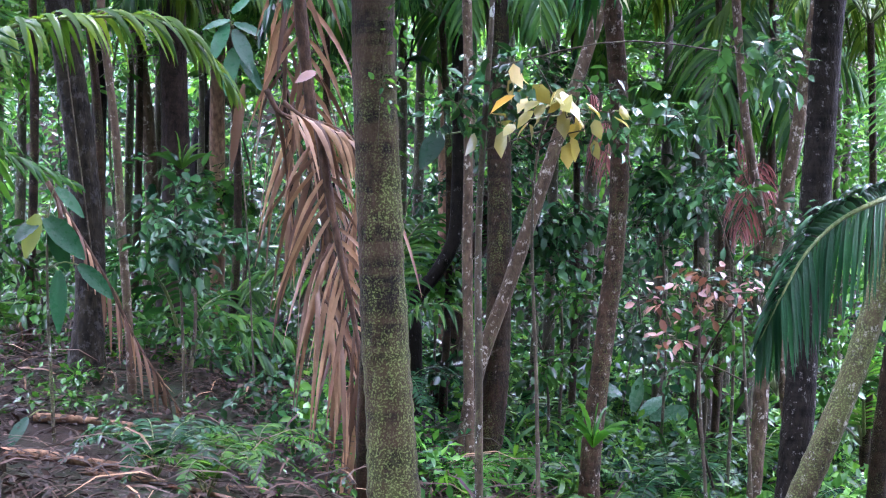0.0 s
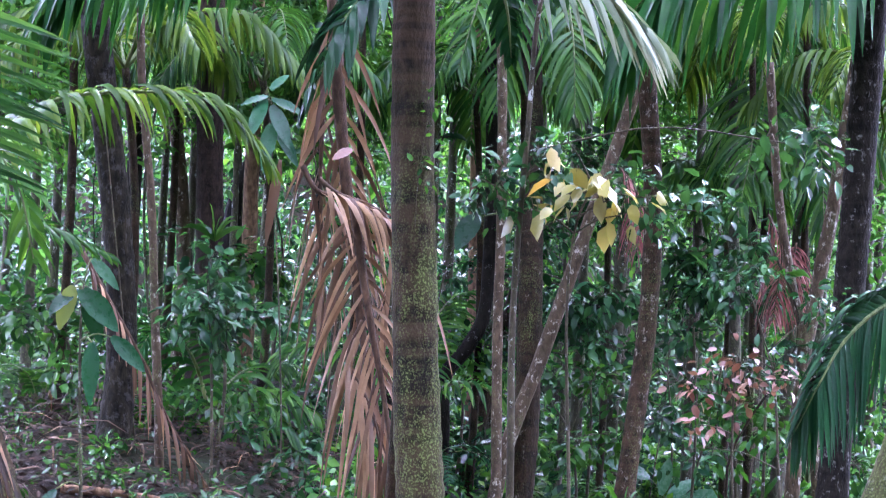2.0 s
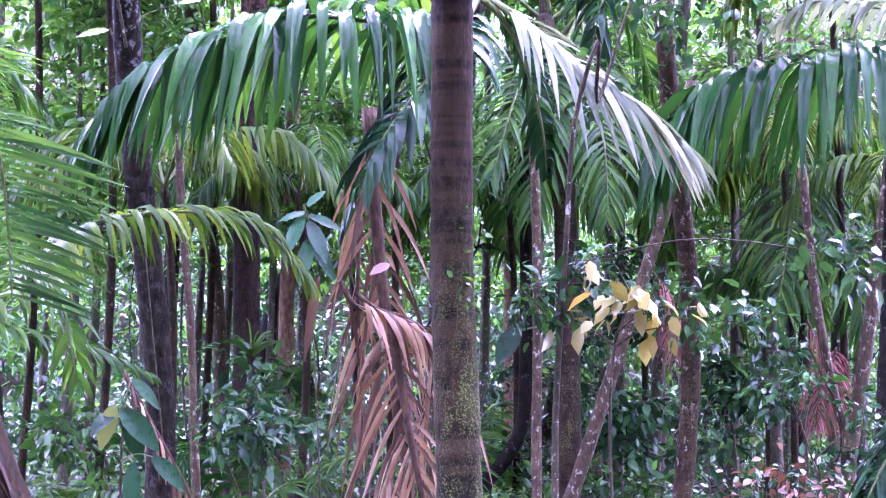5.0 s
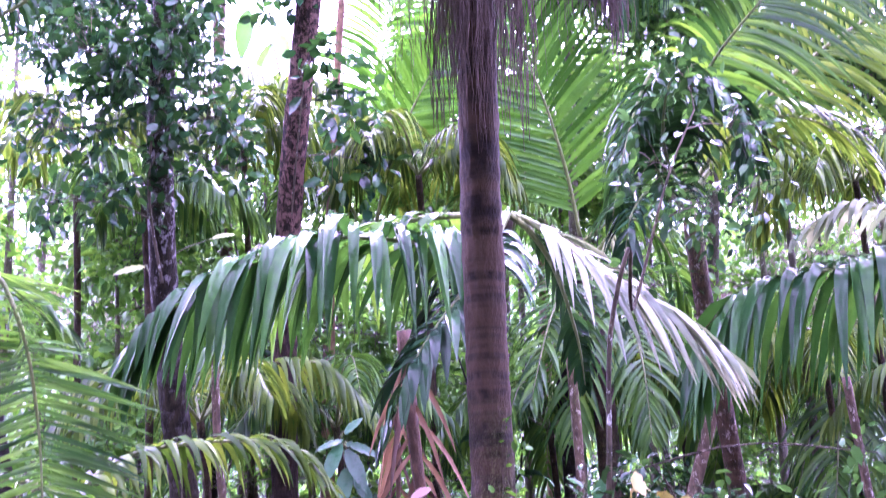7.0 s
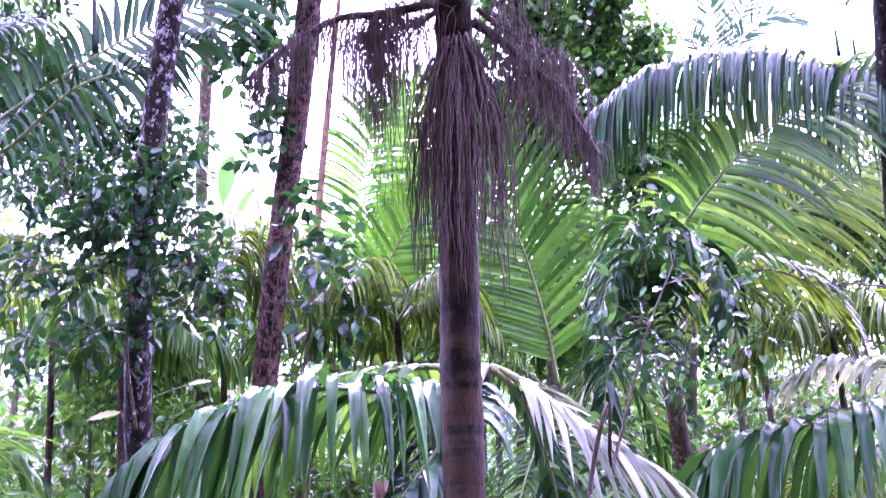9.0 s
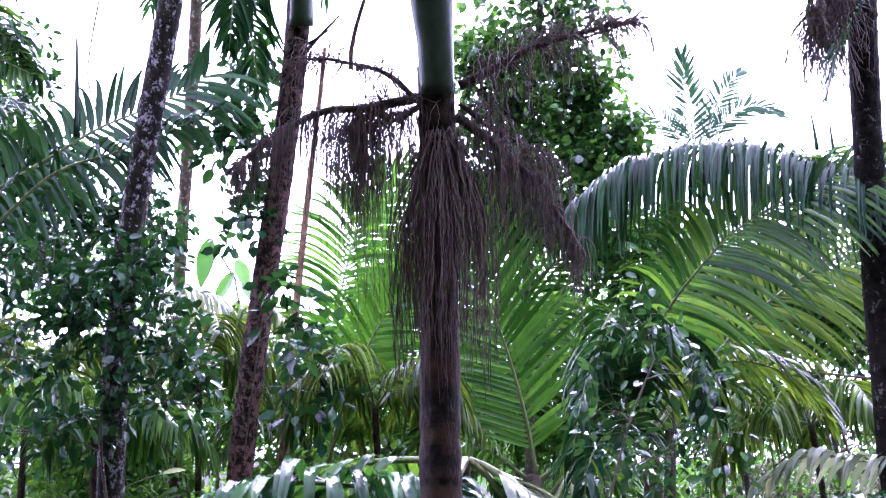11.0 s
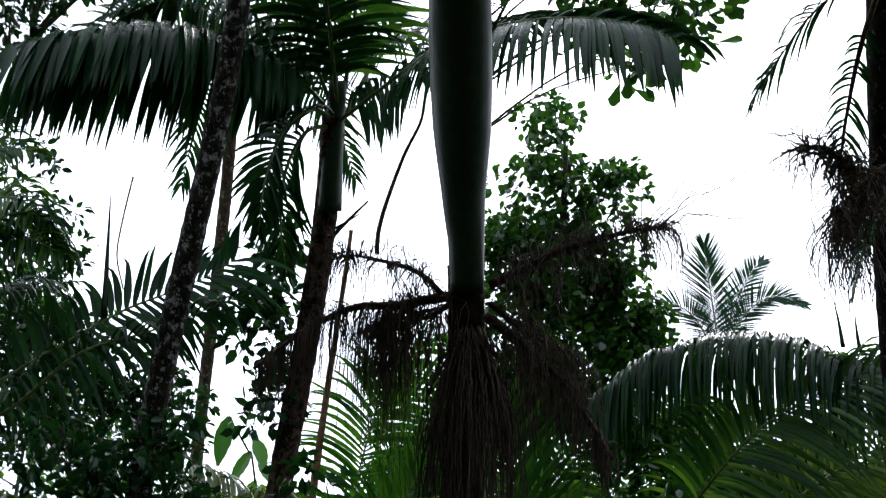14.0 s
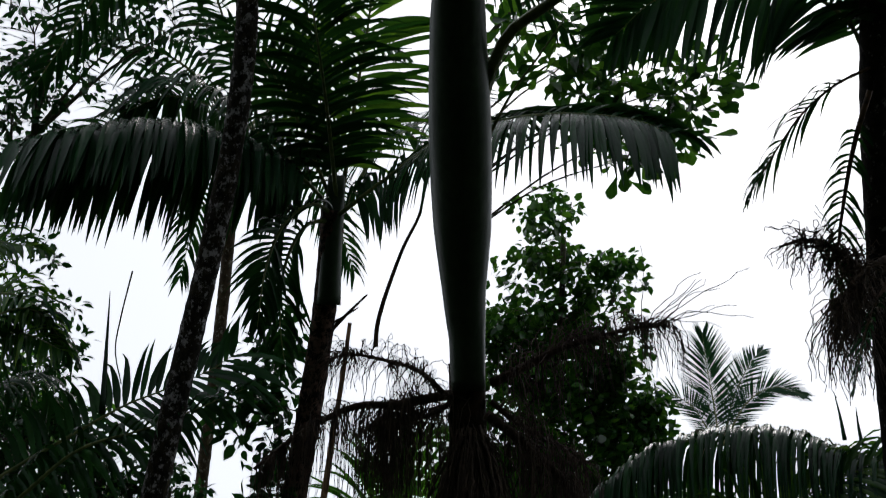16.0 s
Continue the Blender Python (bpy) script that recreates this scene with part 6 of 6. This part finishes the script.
for k, (t, pts) in enumerate(((0, [(-3.24, 9.43, 8.42), (-3.34, 9.63, 8.08), (-3.39, 9.78, 7.82), (-3.34, 9.94, 7.57)]), (0, [(-2.81, 9.81, 8.42), (-2.90, 10.01, 8.07), (-2.88, 10.23, 7.73)]))):
    ob = thing("liana", pts[0], "thin brown liana hanging in the air", "vine")
    tube("stem", pts, 0.008, 0.006, TWIG, ob, 5, 16)

# ---- trees filling the middle distance ----
def thicket_tree(x, y, h, seed, leaf, mat, label, low=0.2, thick=17):
    g = ground_z(x, y)
    rng2 = np.random.default_rng(seed)
    blobs = []
    for k in range(11):
        z = g + h * (low + (1 - low) * (k + rng2.uniform()) / 11)
        w = 0.17 * h * (1.15 - 0.6 * (z - g) / h)
        blobs.append(((x + rng2.normal() * w, y + rng2.normal() * w * 0.7, z), (w * 0.9, w * 0.8, h * 0.07), thick))
    broadleaf("understory_tree", label, "tree", [(x, y, g - 0.1), (x + 0.1, y, g + h * 0.5), (x, y + 0.1, g + h * 0.95)], 0.03 + h * 0.005, 0.012, blobs, 13, leaf * 0.8, mat, BARK_GREY, seed, 0.52, group="understory trees")


for k, (x, y, h, leaf, mat) in enumerate(((-5.8, 12.5, 6.3, 0.17, LEAF_BRIGHT), (-4.6, 16.5, 7.2, 0.18, LEAF_BRIGHT), (-2.7, 17, 6.2, 0.17, LEAF_BRIGHT), (-0.7, 18, 7.6, 0.17, LEAF_BRIGHT), (1.4, 17, 6.6, 0.16, LEAF_BRIGHT), (3.4, 16.5, 7.0, 0.17, LEAF_BRIGHT), (5.3, 17.5, 7.4, 0.17, LEAF_BRIGHT), (6.6, 15, 6.4, 0.15, LEAF_BRIGHT), (-7.4, 18, 8.6, 0.18, LEAF), (-6.9, 11, 6.6, 0.13, LEAF_DARK), (2.3, 21, 7.4, 0.2, LEAF_BRIGHT), (-1.8, 22, 7.6, 0.2, LEAF_BRIGHT), (7.6, 21, 8.0, 0.2, LEAF_BRIGHT), (-4.8, 22, 6.4, 0.2, LEAF_BRIGHT), (0.3, 24, 8.0, 0.2, LEAF_BRIGHT), (4.8, 24, 7.6, 0.2, LEAF_BRIGHT), (-8.5, 24, 9.0, 0.2, LEAF), (9.6, 26, 8.0, 0.2, LEAF), (-6.6, 15, 7.4, 0.16, LEAF_BRIGHT), (-5.4, 12.6, 9.2, 0.15, LEAF_BRIGHT), (-3.6, 15.2, 6.6, 0.15, LEAF_BRIGHT), (3.2, 14.8, 7.6, 0.15, LEAF_BRIGHT), (4.7, 15.6, 8.2, 0.16, LEAF_BRIGHT), (2.4, 18.5, 8.4, 0.18, LEAF_BRIGHT), (5.8, 20, 9.0, 0.18, LEAF), (1.0, 20, 8.4, 0.18, LEAF_BRIGHT))):
    thicket_tree(x, y, h, 100 + k, leaf, mat, "leafy understory tree with glossy leaves", 0.2 if y > 20 or abs(x) > 0.3 * y else 0.42)

for k, (x, y, h, leaf, mat) in enumerate(((-4.0, 11.9, 5.4, 0.15, LEAF_BRIGHT), (-5.6, 14.0, 9.3, 0.15, LEAF_BRIGHT), (-4.2, 13.2, 6.4, 0.2, LEAF_BRIGHT), (-3.1, 14.4, 6.8, 0.16, LEAF_BRIGHT), (4.0, 15.5, 9.6, 0.15, LEAF_BRIGHT), (2.0, 17.5, 10.4, 0.16, LEAF_BRIGHT), (1.3, 15.8, 10.0, 0.16, LEAF_BRIGHT), (-0.3, 16.2, 10.0, 0.16, LEAF_BRIGHT), (2.8, 16.4, 10.0, 0.16, LEAF_BRIGHT), (-0.9, 15.2, 8.0, 0.16, LEAF_BRIGHT))):
    thicket_tree(x, y, h, 160 + k, leaf, mat, "tall leafy understory tree with backlit leaves", 0.45, 27)

for k, (x, y, h, leaf, mat, low) in enumerate(((3.9, 15.2, 7.0, 0.12, LEAF_DRY, 0.55), (4.9, 16.6, 7.6, 0.12, LEAF_DRY, 0.55), (-5.6, 15.8, 6.6, 0.12, LEAF_DRY, 0.6), (-1.4, 13.6, 4.4, 0.14, LEAF_BRIGHT, 0.6), (-2.4, 13.0, 4.3, 0.13, LEAF_BRIGHT, 0.62), (0.9, 13.2, 3.6, 0.13, LEAF_WET, 0.5))):
    thicket_tree(x, y, h, 220 + k, leaf, mat, "understory tree with light foliage among the trunks", low, 14)

for k, (x, y, h, leaf, mat) in enumerate(((2.4, 14.4, 9.7, 0.15, LEAF_DARK), (3.7, 14.2, 9.6, 0.15, LEAF_DARK))):
    thicket_tree(x, y, h, 260 + k, leaf, mat, "tall dark-leaved tree behind the palm fronds", 0.72, 16)

# ---- added forest around and behind, out of view, to block sky light ----
rng = np.random.default_rng(5)
for k, (x, y, h) in enumerate(((-4.5, -2.5, 8.5), (-1.6, -4.5, 9.5), (1.8, -4.0, 9.0), (4.6, -2.0, 8.5), (-7.5, 1.0, 9.0), (7.5, 1.5, 9.0), (-6.0, -6.5, 11), (0.2, -8.0, 11.5), (6.0, -6.5, 11), (-9.0, 6.0, 9.0), (9.0, 7.0, 9.0), (-3.2, -9.5, 12), (3.6, -10, 12), (-10.5, -2.0, 10.5), (10.5, -2.5, 10.5), (-2.2, -6.5, 12.5), (2.4, -7.0, 12.5), (-8.5, -4.5, 12), (8.6, -4.6, 12), (-5.0, -11, 14), (0.4, -12.5, 14.5), (5.6, -11.5, 14), (-11.5, -8.5, 13.5), (11.5, -8.5, 13.5), (-12.5, 4.0, 12.5), (12.5, 4.5, 12.5), (-9.5, -13.5, 15), (9.5, -13.5, 15), (-14, -1.5, 14), (14, -1.0, 14))):
    g = ground_z(x, y)
    blobs = [((x + rng.normal() * 1.2, y + rng.normal() * 1.0, g + h * rng.uniform(0.12, 1.0)), (1.4, 1.3, 0.9), 24) for _ in range(13)]
    broadleaf("unseen_tree", "added leafy tree out of view, blocking low sky light", "tree", [(x, y, g - 0.1), (x + 0.1, y + 0.1, g + h * 0.5), (x, y, g + h * 0.95)], 0.12, 0.03, blobs, 11, 0.38, LEAF, BARK_GREY, 300 + k, 0.75, "simple", group="forest trees")

# Added canopy above the view; it darkens the sides that face the camera.
g = ground_z(0.6, -2.8)
rng = np.random.default_rng(15)
broadleaf("unseen_tree", "added spreading tree overhead out of view, blocking sky light", "tree", [(0.9, -3.0, g - 0.1), (0.8, -2.8, g + 5), (0.5, -2.4, g + 9), (0.3, -1.8, g + 10.5)], 0.2, 0.06,
          [((rng.uniform(-7, 7), rng.uniform(-8, 2.4), rng.uniform(8.8, 12)), (1.3, 1.3, 0.5), 15) for _ in range(46)], 9, 0.3, LEAF, BARK_GREY, 340, 0.75, "simple")

# ---- undergrowth ----
def undergrowth(name, label, n, box, height, size, mat, seed, per=14, shape="simple", sag=0.25, flat=0.55, ratio=0.6, wide=1.6, level=1.0, all_round=False):
    """Plants scattered over the ground, each a tuft of leaves on a short stem."""
    r = np.random.default_rng(seed)
    x0, x1, y0, y1 = box
    hubs = []
    while len(hubs) < n // per:
        x, y = r.uniform(x0, x1), r.uniform(y0, y1)
        if abs(x) > 0.45 * y + 3.0 and not all_round:
            continue
        d = noise.noise((x * 0.7, y * 0.7, seed * 1.7))
        if d < -0.15 and r.uniform() < 0.8:
            continue
        hubs.append((x, y, ground_z(x, y) + 0.03 + height * (0.35 + 0.9 * max(0, d + 0.3)) * r.uniform() ** 1.3))
    hubs = np.repeat(np.array(hubs), per, axis=0)
    o = r.normal(size=hubs.shape)
    o /= np.linalg.norm(o, axis=1)[:, None]
    pts = hubs + o * (1, 1, 0.6) * size * wide * r.uniform(0.05, 1, (len(hubs), 1))
    v, f = scatter_leaves(r, pts, size, ratio, sag, shape, flat=flat, out=o * 1.3, level=level)
    ob = mesh_ob(name, v, f, mat)
    tagged(ob, label, "undergrowth", kind="stuff")
    return ob


undergrowth("hillside_undergrowth", "dense green undergrowth on the forest slope", 90000, (-22, 22, 17, 46), 3.0, 0.17, LEAF_FAR, 41)
undergrowth("hillside_seedlings", "young palms and strappy plants on the slope", 14000, (-14, 14, 19, 34), 2.2, 0.55, FROND, 47, 10, "strap", 0.1, ratio=1.0, wide=0.1)
undergrowth("slope_herbs", "broad green herbs covering the slope behind the palms", 16000, (-13, -2, 13, 25), 1.4, 0.14, LEAF_FAR, 61)
undergrowth("slope_seedlings", "green seedlings on the slope behind the gully", 14000, (-2, 11, 16, 25), 1.3, 0.14, LEAF_FAR, 62)
undergrowth("gully_undergrowth", "low green herbs and seedlings in the gully", 18000, (-1.5, 9, 8.5, 18), 0.45, 0.10, LEAF_WET, 42)
undergrowth("gully_seedlings", "light green seedlings covering the gully floor", 18000, (-1.0, 9, 8.5, 18), 0.5, 0.12, LEAF_BRIGHT, 52)
undergrowth("gully_herbs", "pale green broad herbs in the gully", 9000, (-1, 9, 12.5, 19), 0.9, 0.15, LEAF_FAR, 43, ratio=0.8)
undergrowth("gully_tufts", "strappy seedlings and grasses in the gully", 3600, (0.6, 9, 8.5, 17), 0.4, 0.34, FROND, 48, 9, "strap", 0.1, ratio=1.0, wide=0.1)
undergrowth("shelf_herbs", "bright low herbs on the forest floor", 9000, (-9, -1, 9.8, 18), 0.5, 0.10, LEAF, 44)
undergrowth("near_seedlings", "small seedlings among the leaf litter", 4200, (-5, 2, 7.2, 10.5), 0.3, 0.07, LEAF, 45)
undergrowth("dead_strips", "dry strips of dead palm leaves on the ground", 3000, (-6, 2.5, 5.5, 12), 0.06, 0.42, LITTER, 49, 5, "strap", 0.0, ratio=0.3, wide=1.0, flat=0.3, level=0.12)
undergrowth("leaf_litter", "fallen brown leaves on the forest floor", 46000, (-7, 3, 4, 12), 0.05, 0.075, LITTER, 46, 4, flat=0.35, ratio=0.45, wide=3, level=0.3)
undergrowth("pale_strips", "bleached strips of fallen palm leaves on the litter", 420, (-5, 1.5, 5.8, 11), 0.06, 0.5, FROND_DEAD, 50, 3, "strap", 0.0, ratio=0.25, wide=0.8, flat=0.3, level=0.12)
undergrowth("path_litter", "fallen leaves along the path", 22000, (-10, 10, -10, 5), 0.05, 0.12, LITTER, 56, 4, flat=0.35, ratio=0.45, wide=3, level=0.3, all_round=True)
undergrowth("path_herbs", "low herbs and seedlings beside the path", 14000, (-12, 12, -12, 4), 0.35, 0.11, LEAF, 57, all_round=True)


def fern(x, y, size, mat):
    g = ground_z(x, y)
    ob = thing("fern", (x, y, g), "green fern with arching feathery fronds", "fern", "ferns on the forest floor")
    for k in range(7):
        a = k * 0.9 + x * 3
        ca, sa = math.cos(a), math.sin(a)
        frond(ob, [(x, y, g), (x + 0.3 * size * ca, y + 0.3 * size * sa, g + 0.45 * size), (x + 0.7 * size * ca, y + 0.7 * size * sa, g + 0.5 * size), (x + size * ca, y + size * sa, g + 0.3 * size)], 22, 0.2 * size, 0.045 * size, mat, droop=0.3, lift=0.05, r0=0.006, single=False, spread=(1.4, 1.0), start=0.2)


for x, y, s, m in ((-1.45, 6.9, 0.5, FROND_SHADED), (-1.05, 7.6, 0.5, FROND), (-1.15, 6.7, 0.45, FROND), (0.9, 8.6, 0.6, FROND), (1.3, 9.8, 0.7, FROND), (2.0, 11.2, 0.8, FROND_SHADED), (3.0, 12.2, 0.8, FROND), (2.8, 9.6, 0.7, FROND_SHADED), (3.6, 10.8, 0.7, FROND_SHADED), (-3.6, 11.2, 0.7, FROND), (-0.4, 12, 0.8, FROND_SHADED), (1.0, 13, 0.9, FROND), (0.55, 10.9, 0.6, FROND_BRIGHT), (1.05, 11.3, 0.65, FROND_GLOSS), (1.9, 10.4, 0.6, FROND_BRIGHT), (2.3, 11.8, 0.7, FROND_GLOSS), (0.2, 9.9, 0.5, FROND_BRIGHT), (3.2, 10.2, 0.6, FROND_GLOSS)):
    fern(x, y, s, m)

# ---- fallen wood ----
for pts, r in (([(-2.30, 6.64, 0.02), (-2.04, 6.72, 0.02), (-1.80, 6.79, 0.00), (-1.58, 6.86, 0.05)], 0.035), ([(-2.34, 7.68, -0.07), (-2.06, 7.76, -0.05), (-1.71, 7.84, -0.10)], 0.03), ([(-1.74, 6.58, -0.04), (-1.34, 6.69, -0.01), (-1.00, 6.73, -0.11)], 0.02)):
    pts = [(x, y, ground_z(x, y) + r) for x, y, z in pts]
    ob = thing("fallen_branch", pts[0], "fallen bleached branch on the leaf litter", "branch")
    tube("branch", pts, r, r * 0.6, BARK_RED, ob, 8, 16, 0.15)
stump = thing("palm_stump", (-2.35, 6.28, 0.48), "dark brown fibrous palm stump with ragged strips", "stump")
tube("stump", rooted([(-2.26, 6.29, 0.35), (-2.40, 6.31, 0.80), (-2.52, 6.31, 1.20), (-2.65, 6.26, 1.58)]), 0.17, 0.10, BARK_STUMP, stump, 16, 24, 0.35)
for k in range(26):
    u = k / 26
    a = Vector((-2.60, 6.23, 1.53)).lerp(Vector((-2.22, 6.14, 0.64)), u)
    leaf = leaflet_data(a, (0.3, 0.1, -1), (1, -0.5, 0), (0, -1, 0), random.uniform(0.35, 0.6), 0.035, random.uniform(0.1, 0.6), 0.0, 0.8, random.uniform(-0.6, 0.6))
    mesh_ob("dead_strip", *leaf, LITTER if k % 3 else FROND_DEAD, stump)

# ---- thin stems and hanging vines between the trunks ----
rng = np.random.default_rng(91)
for k in range(17):
    y = rng.uniform(10.5, 17)
    az = rng.uniform(-15, 16)
    x = -y * math.tan(radians(az))
    g, h = ground_z(x, y), rng.uniform(3.0, 5.5)
    w = rng.normal(size=4) * 0.28
    pts = [(x, y, g - 0.05), (x + w[0], y, g + h * 0.4), (x + w[1], y + w[2], g + h * 0.75), (x + w[3], y, g + h)]
    ob = thing("thin_stem", pts[0], "thin bare stem rising through the undergrowth", "stem", "thin stems")
    r1 = rng.uniform(0.007, 0.016)
    tube("stem", pts, r1, r1 * 0.6, [BARK_GREY, TWIG, BARK_SHADED, BARK_BROWN][k % 4], ob, 6, 16)
    for q in range(3):
        b = spline(pts, 12)[6 + q * 2]
        many = []
        for m in range(5):
            an = rng.uniform(0, 6.28)
            many.append(leaflet_data(b, (math.cos(an), math.sin(an), 0.2), (0, 0, 0.3), (0, 0, 1), rng.uniform(0.16, 0.3), 0.07, 0.2, 0.1, 0.6, 0.2))
        v, f = join(many)
        mesh_ob("leaf_tuft", v, f, [LEAF, LEAF_DARK, LEAF_BRIGHT][q % 3], ob, kind="stuff")
